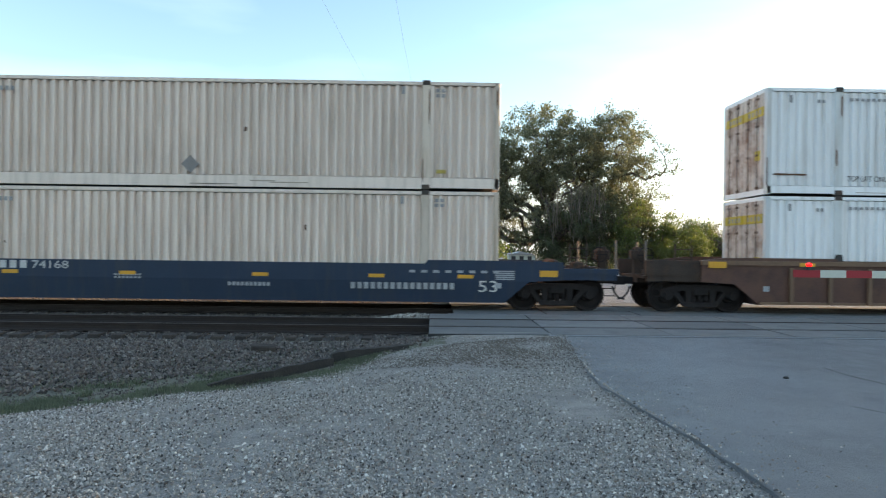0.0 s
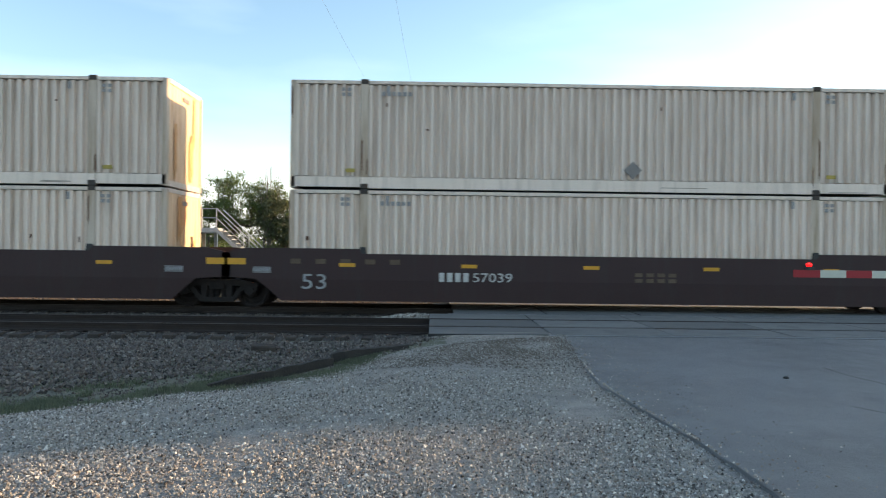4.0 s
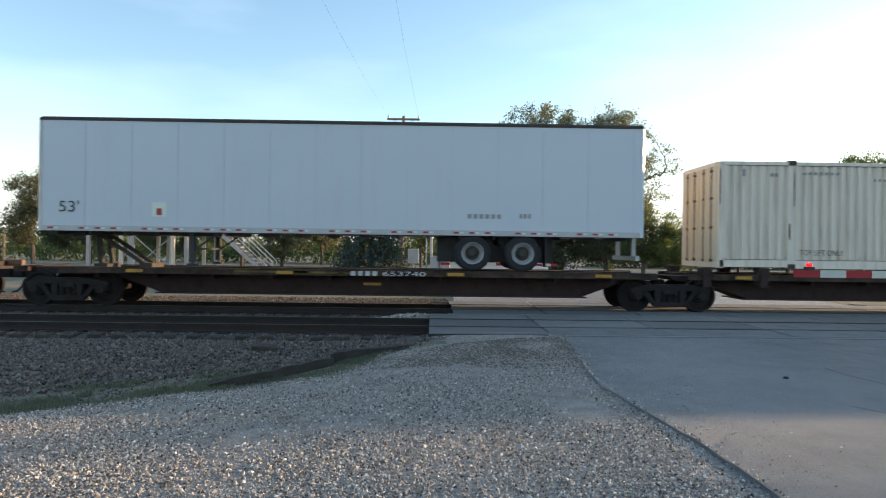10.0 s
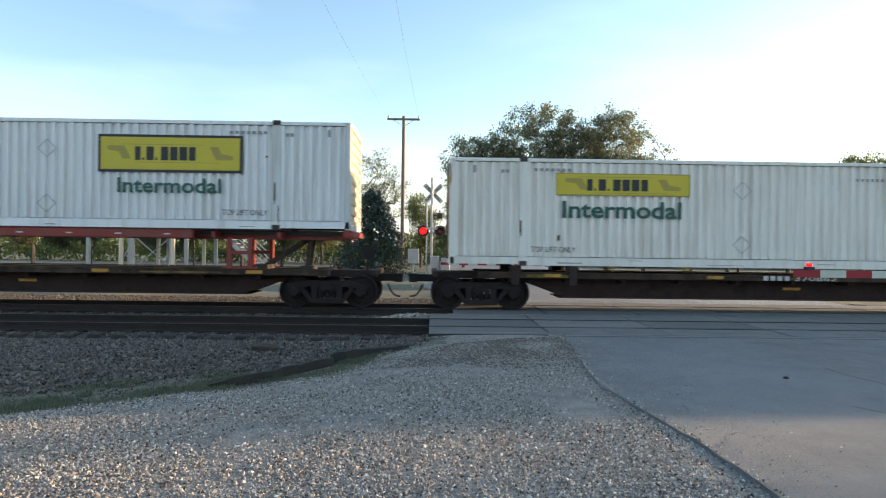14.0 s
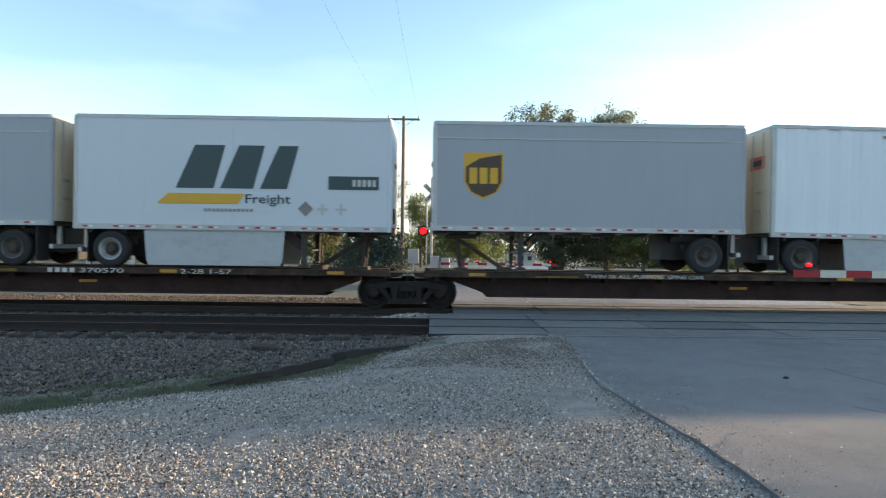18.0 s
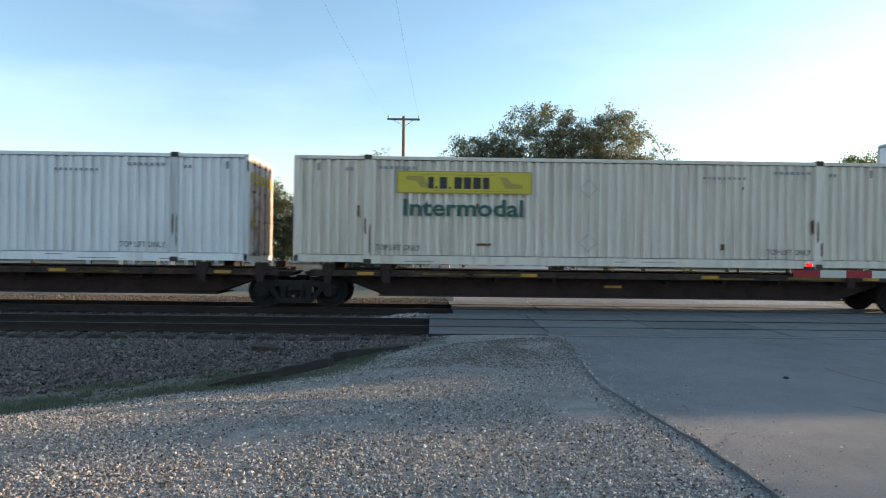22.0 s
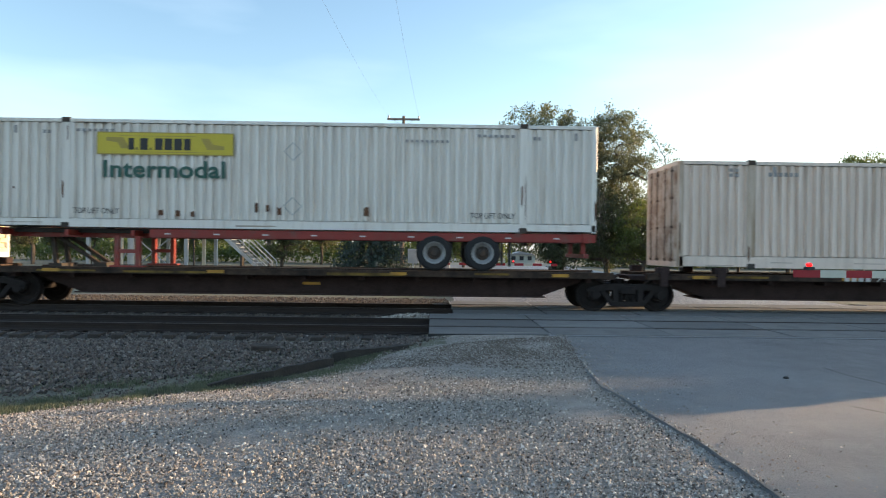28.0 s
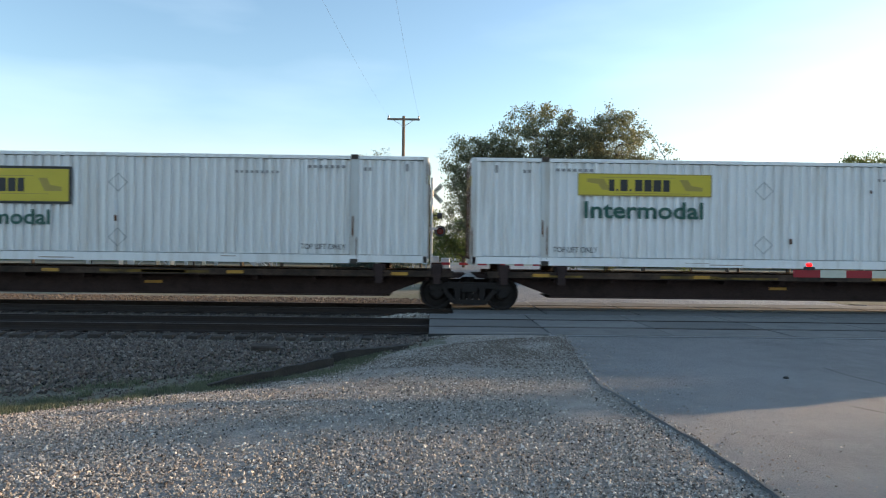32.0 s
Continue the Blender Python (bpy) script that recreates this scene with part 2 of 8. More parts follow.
M_SHBR = surface("dark_brown_sign_paint", (0.055, 0.030, 0.015), 0.45, 0, 0.1, 3, 40)
M_DKGRN = surface("dark_slate_sign_paint", (0.022, 0.05, 0.055), 0.45, 0, 0.1, 3, 40)
M_PURPLE = surface("violet_blue_sign_panel", (0.085, 0.075, 0.33), 0.45, 0, 0.12, 2, 40)
M_TAG = surface("spray_paint", (0.55, 0.57, 0.58), 0.7, 0, 0.2, 5, 60)
M_TAGFAINT = surface("worn_off_spray_paint", (0.23, 0.15, 0.10), 0.7, 0, 0.3, 4, 60)
M_FADETAG = surface("faded_spray_paint", (0.10, 0.07, 0.045), 0.7, 0, 0.3, 4, 60)
M_SCRAPE = surface("scraped_grimy_paint", (0.36, 0.29, 0.23), 0.7, 0, 0.25, 5, 50)
M_STREAK = surface("brown_grey_streak", (0.36, 0.285, 0.225), 0.7, 0, 0.25, 5, 50)
M_RUSTMARK = surface("rust_brown_stain", (0.12, 0.055, 0.028), 0.85, 0, 0.4, 6, 50)
M_GALV = surface("galvanised_steel", (0.42, 0.43, 0.43), 0.5, 0.4, 0.15, 3, 40)
M_SHELTER = surface("cream_shelter_panel", (0.80, 0.66, 0.50), 0.55, 0, 0.05, 1.2, 30, 0, (0.45, 0.38, 0.30), 0.35, True)
# darker copy of the galvanised steel, with the platform's shade in its colour
M_GALVSHADE = surface("shaded_galvanised_steel", (0.17, 0.17, 0.165), 0.6, 0.3, 0.2, 3, 40)
M_ENDGEAR = surface("grimy_end_gear", (0.050, 0.036, 0.029), 0.85, 0, 0.35, 2, 30, 0.2, (0.10, 0.05, 0.028), 0.6, spec=0.25)
M_WOODPOLE = surface("weathered_pole_wood", (0.20, 0.155, 0.12), 0.85, 0, 0.25, 3, 40, 0.3)
M_TIE = surface("creosoted_tie_wood", (0.045, 0.036, 0.030), 0.9, 0, 0.35, 3, 30, 0.4, (0.075, 0.062, 0.052), 0.5, rand=0.3)
M_RAIL = surface("rusty_rail_web", (0.024, 0.016, 0.013), 0.85, 0.0, 0.3, 3, 40, 0.2)
M_SUNKWOOD = surface("dark_sunk_wood", (0.028, 0.025, 0.022), 0.85, 0, 0.4, 3, 30, 0.4)
M_RAILTOP = surface("polished_rail_head", (0.07, 0.062, 0.058), 0.5, 0.5, 0.1, 4, 40)
M_CONC = surface("crossing_concrete", (0.155, 0.155, 0.15), 0.85, 0, 0.15, 1.5, 40, 0.2, (0.09, 0.09, 0.09), 0.8, rand=0.2)
M_CONC_PALE = surface("pale_sunlit_joint", (0.42, 0.41, 0.39), 0.9, 0, 0.2, 6, 60)
M_RUBBER = surface("flangeway_rubber", (0.02, 0.02, 0.02), 0.8, 0, 0.2, 4, 40)
M_SIGW = surface("white_sign_paint", (0.50, 0.51, 0.44), 0.5, 0, 0.08, 4, 40)
M_SIGR = surface("red_sign_paint", (0.29, 0.012, 0.02), 0.6, 0, 0.08, 4, 40)
M_LENSON = lens("lit_red_lens", (1.0, 0.006, 0.007), 1.3)
M_LENSDK = surface("unlit_red_lens", (0.10, 0.008, 0.008), 0.25, 0, 0.1, 5, 40)
M_BARK = surface("grey_brown_bark", (0.085, 0.07, 0.056), 0.9, 0, 0.3, 4, 30, 0.4)
M_TWIG = surface("pale_grey_twig", (0.16, 0.135, 0.11), 0.9, 0, 0.2, 4, 30)
M_LEAF = leaf_mat("green_leaves", (0.082, 0.105, 0.036), (0.15, 0.20, 0.04))
M_LEAFD = leaf_mat("dark_green_leaves", (0.070, 0.083, 0.044), (0.105, 0.125, 0.045))
M_LEAFG = leaf_mat("grey_green_leaves", (0.155, 0.155, 0.098), (0.20, 0.215, 0.09))
M_LEAFB = leaf_mat("brown_green_spring_leaves", (0.10, 0.095, 0.045), (0.16, 0.16, 0.05))
M_NEEDLE = leaf_mat("blue_green_needles", (0.070, 0.098, 0.080), (0.04, 0.06, 0.04))
M_GRASSB = leaf_mat("grass_blades", (0.125, 0.145, 0.095), (0.10, 0.12, 0.06))
M_GRAVSTONE = stone_mat("pale_limestone_chips", [(0.07, 0.063, 0.056), (0.31, 0.287, 0.257), (0.45, 0.42, 0.378), (0.22, 0.17, 0.132), (0.72, 0.685, 0.63)])
M_BALSTONE = stone_mat("dark_ballast_stone", [(0.025, 0.022, 0.02), (0.10, 0.084, 0.074), (0.145, 0.13, 0.117), (0.09, 0.063, 0.048), (0.23, 0.21, 0.188)])
M_DIRTGRIT = stone_mat("brown_dirt_grit", [(0.07, 0.055, 0.043), (0.13, 0.105, 0.083), (0.18, 0.155, 0.13)])
M_DARKSTONE = stone_mat("dark_brown_pebbles", [(0.03, 0.026, 0.024), (0.07, 0.055, 0.045), (0.10, 0.095, 0.09)])


# ---- mesh building ----
class Geo:
    """Vertices and faces that become one mesh."""

    def __init__(self):
        self.v, self.f = [], []

    def poly(self, pts):
        i = len(self.v)
        self.v += [tuple(p) for p in pts]
        self.f.append(tuple(range(i, i + len(pts))))
        return self

    def box(self, x0, x1, y0, y1, z0, z1):
        i = len(self.v)
        self.v += [(x, y, z) for z in (z0, z1) for y in (y0, y1) for x in (x0, x1)]
        for q in ((0, 2, 3, 1), (4, 5, 7, 6), (0, 1, 5, 4), (1, 3, 7, 5), (3, 2, 6, 7), (2, 0, 4, 6)):
            self.f.append(tuple(i + k for k in q))
        return self

    def bevbox(self, x0, x1, y0, y1, z0, z1, c=0.02):
        """A box whose edges along z are chamfered, with a chamfered top."""
        ring = lambda d, z: [(x0 + d + c, y0 + d, z), (x1 - d - c, y0 + d, z), (x1 - d, y0 + d + c, z), (x1 - d, y1 - d - c, z),
                             (x1 - d - c, y1 - d, z), (x0 + d + c, y1 - d, z), (x0 + d, y1 - d - c, z), (x0 + d, y0 + d + c, z)]
        i = len(self.v)
        self.v += ring(0, z0) + ring(0, z1 - c) + ring(c, z1)
        for r in (0, 8):
            for k in range(8):
                self.f.append((i + r + k, i + r + (k + 1) % 8, i + r + 8 + (k + 1) % 8, i + r + 8 + k))
        self.f.append(tuple(i + 16 + k for k in range(8)))
        self.f.append(tuple(i + k for k in reversed(range(8))))
        return self

    def prism(self, pts, y0, y1):
        """An outline in x, z (counter-clockwise seen from -y) drawn out from y0 to y1."""
        n, i = len(pts), len(self.v)
        self.v += [(x, y0, z) for x, z in pts] + [(x, y1, z) for x, z in pts]
        self.f.append(tuple(i + k for k in range(n)))
        self.f.append(tuple(i + n + k for k in reversed(range(n))))
        for k in range(n):
            a = (k + 1) % n
            self.f.append((i + a, i + k, i + n + k, i + n + a))
        return self

    def cyl(self, p, q, r, n=12, r2=None, caps=True):
        p, q = Vector([float(k) for k in p]), Vector([float(k) for k in q])
        d = (q - p).normalized()
        u = d.orthogonal().normalized()
        w = d.cross(u)
        r, r2 = float(r), float(r if r2 is None else r2)
        i = len(self.v)
        for c, rr in ((p, r), (q, r2)):
            self.v += [tuple(c + rr * (math.cos(2 * math.pi * k / n) * u + math.sin(2 * math.pi * k / n) * w)) for k in range(n)]
        for k in range(n):
            a = (k + 1) % n
            self.f.append((i + k, i + a, i + n + a, i + n + k))
        if caps:
            self.f.append(tuple(i + k for k in reversed(range(n))))
            self.f.append(tuple(i + n + k for k in range(n)))
        return self

    def rings(self, y_r, n=20, cx=0.0, cz=0.0, caps=True):
        """A turned body about the y axis: a list of (y, radius)."""
        i = len(self.v)
        for y, r in y_r:
            self.v += [(cx + r * math.cos(2 * math.pi * k / n), y, cz + r * math.sin(2 * math.pi * k / n)) for k in range(n)]
        for j in range(len(y_r) - 1):
            for k in range(n):
                a = (k + 1) % n
                self.f.append((i + j * n + a, i + j * n + k, i + (j + 1) * n + k, i + (j + 1) * n + a))
        if caps:
            self.f.append(tuple(i + k for k in range(n)))
            self.f.append(tuple(i + (len(y_r) - 1) * n + k for k in reversed(range(n))))
        return self

    def bar(self, p, q, w):
        """A square bar from p to q."""
        return self.cyl(p, q, w * 0.7071, 4)

    def mesh(self, name, mat, smooth=False):
        me = bpy.data.meshes.new(name)
        me.from_pydata(self.v, [], self.f)
        me.materials.append(mat)
        if smooth:
            me.polygons.foreach_set("use_smooth", [True] * len(me.polygons))
        me.update()
        return me


CACHE = {}


def cached(key, name, mat, build, smooth=False):
    """The mesh under this key and material; built once."""
    k = (key, mat.name)
    if k not in CACHE:
        g = Geo()
        build(g)
        CACHE[k] = g.mesh(name, mat, smooth)
    return CACHE[k]


def put(name, me, parent, m=None, label=""):
    """Links a mesh as one part under a thing or a part."""
    ob = new(name, me)
    ob.parent = parent
    if m is not None:
        ob.matrix_basis = m
    if label:
        tagged(ob, label)
    return ob


SMALL = {"stencil", "marker", "owner_mark", "data_panel", "sign_mark", "vent", "spray_tag", "sign_scroll", "front_wall"}


def part(name, g, mat, parent, label="", m=None, smooth=False):
    ob = put(name, g.mesh(name, mat, smooth), parent, m, label)
    if name in SMALL:
        tagged(ob, kind="stuff")
    return ob


def thing(name, m, label, category, group="", kind=""):
    ob = new(name)
    ob.empty_display_size = 0.3
    ob.matrix_basis = m
    return tagged(ob, label, category, group, kind)


def solid(name, g, mat, label, category, group="", kind="", m=None, smooth=False):
    ob = new(name, g.mesh(name, mat, smooth))
    if m is not None:
        ob.matrix_basis = m
    return tagged(ob, label, category, group, kind)


def letters(text, width, height, mat, depth=0.004, bold=0.0):
    """A word in the built-in font as a mesh in the x, z plane facing -y, its lower left corner at the origin."""
    k = ("text", text, width, height, mat.name)
    if k in CACHE:
        return CACHE[k]
    cu = bpy.data.curves.new("word", "FONT")
    cu.body = text
    cu.size = 1.0
    cu.offset = bold
    cu.resolution_u = 3
    cu.extrude = 0.0
    ob = bpy.data.objects.new("word", cu)
    scene.collection.objects.link(ob)
    dg = bpy.context.evaluated_depsgraph_get()
    me = bpy.data.meshes.new_from_object(ob.evaluated_get(dg))
    bpy.data.objects.remove(ob)
    co = np.array([v.co[:] for v in me.vertices])
    lo, hi = co.min(0), co.max(0)
    for v in me.vertices:
        x = (v.co.x - lo[0]) / (hi[0] - lo[0]) * width
        z = (v.co.y - lo[1]) / (hi[1] - lo[1]) * height
        v.co = (x, -depth, z)
    me.materials.clear()
    me.materials.append(mat)
    CACHE[k] = me
    return me


def bars(g, x, z, w, h, n, y=0.0, gap=0.36, rows=1):
    """n plain blocks in a row, in place of writing."""
    s = w / (n - gap) if n > 1 else w
    for r in range(rows):
        for i in range(n):
            x0 = x + i * s
            g.box(x0, x0 + s * (1 - gap), y - 0.003, y + 0.004, z + r * h * 1.5, z + r * h * 1.5 + h)
    return g


# ---- ground heights ----
LX, LY = -0.5, 11.3                     # a point of the drain line left of the crossing
NX, NY = 0.567, -0.824                  # its normal towards the camera's side


def side_of_line(x, y):
    return (x - LX) * NX + (y - LY) * NY


def step(a, b, t):
    t = min(1.0, max(0.0, (t - a) / (b - a)))
    return t * t * (3 - 2 * t)


def ground_z(x, y):
    """Height of the bare ground."""
    q = side_of_line(x, y)
    left = step(0.6, -2.5, x)
    z = -0.03 - 0.30 * left * math.exp(-(q / 1.5) ** 2)
    if y < 13:
        if q < 0:
            z -= 0.19 * left * step(0.0, 1.5, -q)
        z += 0.012 * math.sin(x * 1.7 + 0.6 * y) * math.sin(y * 1.3) * step(2.4, 1.2, x)
        z -= 0.022 * step(12.2, 12.7, y) * step(2.6, 2.3, x)
    elif x < 0.6 or x > 14.5:
        z = -0.26
    if y > 21:
        z = -0.26 * step(26, 21, y) - 0.12 * step(21, 26, y) if (x < 0.4 or x > 14.0) else -0.06
    return z


def grid_sheet(name, xs, ys, fz, mat):
    xs, ys = list(xs), list(ys)
    v = [(x, y, fz(x, y)) for y in ys for x in xs]
    n = len(xs)
    f = [(j * n + i, j * n + i + 1, (j + 1) * n + i + 1, (j + 1) * n + i) for j in range(len(ys) - 1) for i in range(n - 1)]
    me = bpy.data.meshes.new(name)
    me.from_pydata(v, [], f)
    me.materials.append(mat)
    me.polygons.foreach_set("use_smooth", [True] * len(f))
    return new(name, me)


def ground_material(name, a, b, scale, bump, cell=0.0, fine=90.0, c=None, patch=0.12, rough=0.9):
    """Loose ground: two tones in patches, grain, and relief."""
    m, n, l, bs = node_mat(name)
    co = n.new("ShaderNodeTexCoord")
    p = n.new("ShaderNodeTexNoise")
    p.inputs["Scale"].default_value = patch * 10
    p.inputs["Detail"].default_value = 8
    p.inputs["Roughness"].default_value = 0.65
    l.new(co.outputs["Object"], p.inputs["Vector"])
    g = n.new("ShaderNodeTexNoise")
    g.inputs["Scale"].default_value = fine
    g.inputs["Detail"].default_value = 3
    l.new(co.outputs["Object"], g.inputs["Vector"])
    ad = n.new("ShaderNodeMath")
    ad.operation = "ADD"
    l.new(p.outputs["Fac"], ad.inputs[0])
    l.new(g.outputs["Fac"], ad.inputs[1])
    rp = n.new("ShaderNodeMapRange")
    rp.inputs["From Min"].default_value, rp.inputs["From Max"].default_value = 0.72, 1.28
    l.new(ad.outputs[0], rp.inputs["Value"])
    mx = n.new("ShaderNodeMix")
    mx.data_type = "RGBA"
    mx.inputs[6].default_value, mx.inputs[7].default_value = (*a, 1), (*b, 1)
    l.new(rp.outputs[0], mx.inputs[0])
    out = mx.outputs[2]
    if c:
        w = n.new("ShaderNodeTexNoise")
        w.inputs["Scale"].default_value = 0.35
        w.inputs["Detail"].default_value = 4
        l.new(co.outputs["Object"], w.inputs["Vector"])
        wr = n.new("ShaderNodeMapRange")
        wr.inputs["From Min"].default_value, wr.inputs["From Max"].default_value = 0.45, 0.65
        wr.inputs["To Max"].default_value = 0.7
        l.new(w.outputs["Fac"], wr.inputs["Value"])
        m2 = n.new("ShaderNodeMix")
        m2.data_type = "RGBA"
        l.new(wr.outputs[0], m2.inputs[0])
        l.new(out, m2.inputs[6])
        m2.inputs[7].default_value = (*c, 1)
        out = m2.outputs[2]
    l.new(out, bs.inputs["Base Color"])
    bs.inputs["Roughness"].default_value = rough
    h = g.outputs["Fac"]
    if cell:
        vo = n.new("ShaderNodeTexVoronoi")
        vo.inputs["Scale"].default_value = cell
        l.new(co.outputs["Object"], vo.inputs["Vector"])
        h = vo.outputs["Distance"]
    bp = n.new("ShaderNodeBump")
    bp.inputs["Strength"].default_value = bump
    bp.inputs["Distance"].default_value = 0.03
    l.new(h, bp.inputs["Height"])
    l.new(bp.outputs[0], bs.inputs["Normal"])
    return m


M_GROUND = ground_material("grass_and_dirt", (0.095, 0.108, 0.065), (0.155, 0.150, 0.11), 1, 0.6, 0, 45, (0.18, 0.166, 0.135), 0.08)
M_LOT = ground_material("gravel_fines", (0.165, 0.152, 0.138), (0.46, 0.43, 0.392), 1, 1.0, 46, 75, (0.345, 0.322, 0.293), 0.25)
M_BED = ground_material("ballast_fines", (0.045, 0.040, 0.036), (0.11, 0.10, 0.09), 1, 0.9, 26, 50, None, 0.1)
M_ASPH = ground_material("worn_asphalt", (0.138, 0.146, 0.156), (0.257, 0.266, 0.278), 1, 1.2, 0, 90, (0.257, 0.266, 0.278), 0.2, 0.5)

# ---- ground, road, tracks ----
def road_edge(y):
    """Where the asphalt's broken edge runs along the lot."""
    return 2.43 - 0.30 * math.exp(-((y - 8.2) / 2.1) ** 2)


def rim_of(x):
    """How far the grass of the drain line reaches towards the lot."""
    return 0.12 + 1.05 * step(-0.3, -2.6, x)


def under_lot(x, y):
    """The grass sheet dips under the lot and the road."""
    if not (-12 < x < 9 and -12 < y < 12.7):
        return 0.0
    q = side_of_line(x, y)
    return 0.15 * max(step(rim_of(x) + 0.3, rim_of(x) + 0.9, q), step(1.0, 1.5, x))


far_steps = [11, 13, 16, 20, 26, 35, 50, 75, 120, 200, 350, 600, 1000, 1800]
gx = sorted([-s for s in far_steps]) + list(np.arange(-10, 10.01, 0.4)) + far_steps
gy = [-1800, -900, -400, -150, -60, -25, -10, -4] + list(np.arange(-2, 30, 0.4)) + [32, 35, 40, 50, 65, 90, 130, 200, 350, 600, 1000, 1800]
ground = tagged(grid_sheet("ground", gx, gy, lambda x, y: ground_z(x, y) - 0.015 - under_lot(x, y), M_GROUND),
                "flat grassy ground reaching the horizon", "ground", kind="structure")


def lot_z(x, y):
    x2 = x - road_edge(y) + 2.42
    return ground_z(x, y) + 0.004 + 0.026 * step(9.0, 11.5, y) - (0.004 + 0.012 * step(8.5, 6.0, y)) * step(2.05, 2.4, x2) - 0.06 * step(2.45, 2.75, x2)


lot = tagged(grid_sheet("gravel_lot", np.arange(-14, 3.05, 0.15), [-14, -12, -10, -8, -6, -4] + list(np.arange(-3, 13.01, 0.2)),
                        lambda x, y: lot_z(x, y) - (0.05 * step(rim_of(x) + 0.3, rim_of(x) - 0.3, side_of_line(x, y) + 0.6 * noise.noise((x * 1.6, y * 1.6, 4.0))) if x < 0.3 else 0.0), M_LOT),
             "pale crushed limestone gravel beside the road", "gravel", kind="structure")

ROAD_X0, ROAD_X1 = 2.42, 10.2


def road_z(x, y):
    return 0.0 - 0.010 * abs(x - 6.3) / 4


def road_piece(y0, y1, left, right):
    g = Geo()
    rnd = random.Random(4)
    ys = np.arange(y0, y1 + 0.01, 0.25)
    xs = [0.0, 0.25, 0.7, 2, 4, 5.5, 7, 9, right - left]
    for j, y in enumerate(ys):
        e = 0.05 * noise.noise((y * 1.3, 3.1, 0)) + 0.025 * noise.noise((y * 5.3, 7.1, 0))
        for i, x in enumerate(xs):
            b = road_edge(y) - ROAD_X0 if y < 13 else 0.0
            xx = left + x + b + (e if i == 0 else 0)
            g.v.append((xx, y, road_z(xx, y)))
        g.v.append((left + (road_edge(y) - ROAD_X0 if y < 13 else 0.0) + e - 0.01, y, -0.12))
    n = len(xs) + 1
    for j in range(len(ys) - 1):
        for i in range(len(xs) - 1):
            g.f.append((j * n + i, j * n + i + 1, (j + 1) * n + i + 1, (j + 1) * n + i))
        g.f.append((j * n + n - 1, j * n, (j + 1) * n, (j + 1) * n + n - 1))
    return g


road = solid("road", road_piece(-60, 12.7, ROAD_X0, 13.6), M_ASPH, "worn grey asphalt road with a broken edge", "road", kind="structure")
road_far = solid("road", road_piece(20.75, 160, 0.7, 13.6), M_ASPH, "asphalt road running on beyond the tracks", "road", kind="structure")

RAIL_NEAR, RAIL_FAR = 14.68, 18.645     # centre lines of the two tracks
PANEL_X0, PANEL_X1 = -0.08, 14.56


def rail_outline(c):
    """Half-inch detail of a rail section in y, z about its centre line; the head at z = 0."""
    return [(c - 0.07, -0.17), (c + 0.07, -0.17), (c + 0.07, -0.155), (c + 0.012, -0.13), (c + 0.01, -0.045), (c + 0.035, -0.035),
            (c + 0.035, -0.006), (c + 0.025, 0.0), (c - 0.025, 0.0), (c - 0.035, -0.006), (c - 0.035, -0.035), (c - 0.01, -0.045),
            (c - 0.012, -0.13), (c - 0.07, -0.155)]


def rail(c, x0, x1):
    g = Geo()
    o = rail_outline(c)
    n = len(o)
    g.v += [(x0, y, z) for y, z in o] + [(x1, y, z) for y, z in o]
    for k in range(n):
        a = (k + 1) % n
        g.f.append((k, n + k, n + a, a))
    return g


for centre, track_name in ((RAIL_NEAR, "near"), (RAIL_FAR, "far")):
    for s in (-0.7525, 0.7525):
        r = solid("rail", rail(centre + s, -260, 260), M_RAIL, "rusty steel rail with a polished head", "rail", "rails", "structure")
        top = Geo()
        for x0, x1 in ((-260, 260),):
            top.box(x0, x1, centre + s - 0.024, centre + s + 0.024, -0.004, 0.003)
        part("rail_head", top, M_RAILTOP, r, "polished running surface")


def ballast_z(y):
    """Top of the ballast across both tracks."""
    if y < 13.7:
        return -0.20 - 0.09 * step(13.7, 13.3, y) - 0.10 * max(0.0, 13.0 - y)
    if y > 19.6:
        return -0.20 + 0.13 * step(19.6, 20.2, y) - 0.2 * max(0, y - 22.4)
    return -0.20


bed_y = [11.0, 12.0, 12.6, 13.0, 13.3, 13.7, 14.7, 15.8, 16.6, 17.6, 18.6, 19.5, 19.7, 19.9, 20.2, 20.45, 20.7, 21.4, 22.0, 22.6, 23.2]
tagged(grid_sheet("ballast_bed", [-260, -100, -40] + list(np.arange(-20, -0.2, 0.8)) + [-0.15], bed_y, lambda x, y: ballast_z(y) - 0.01, M_BED),
       "dark crushed stone track bed", "ballast", kind="structure")
tagged(grid_sheet("ballast_bed", [14.7, 20, 60, 260], bed_y, lambda x, y: ballast_z(y) - 0.01, M_BED),
       "dark crushed stone track bed", "ballast", kind="structure")

# ties: one shared mesh, laid under both tracks
tie_mesh = Geo().bevbox(-0.115, 0.115, -1.3, 1.3, -0.17, 0.0, 0.015).mesh("tie", M_TIE)
plate_mesh = Geo().box(-0.1, 0.1, -0.17, 0.17, 0.0, 0.022).mesh("tie_plate", M_RAIL)
rnd = random.Random(5)
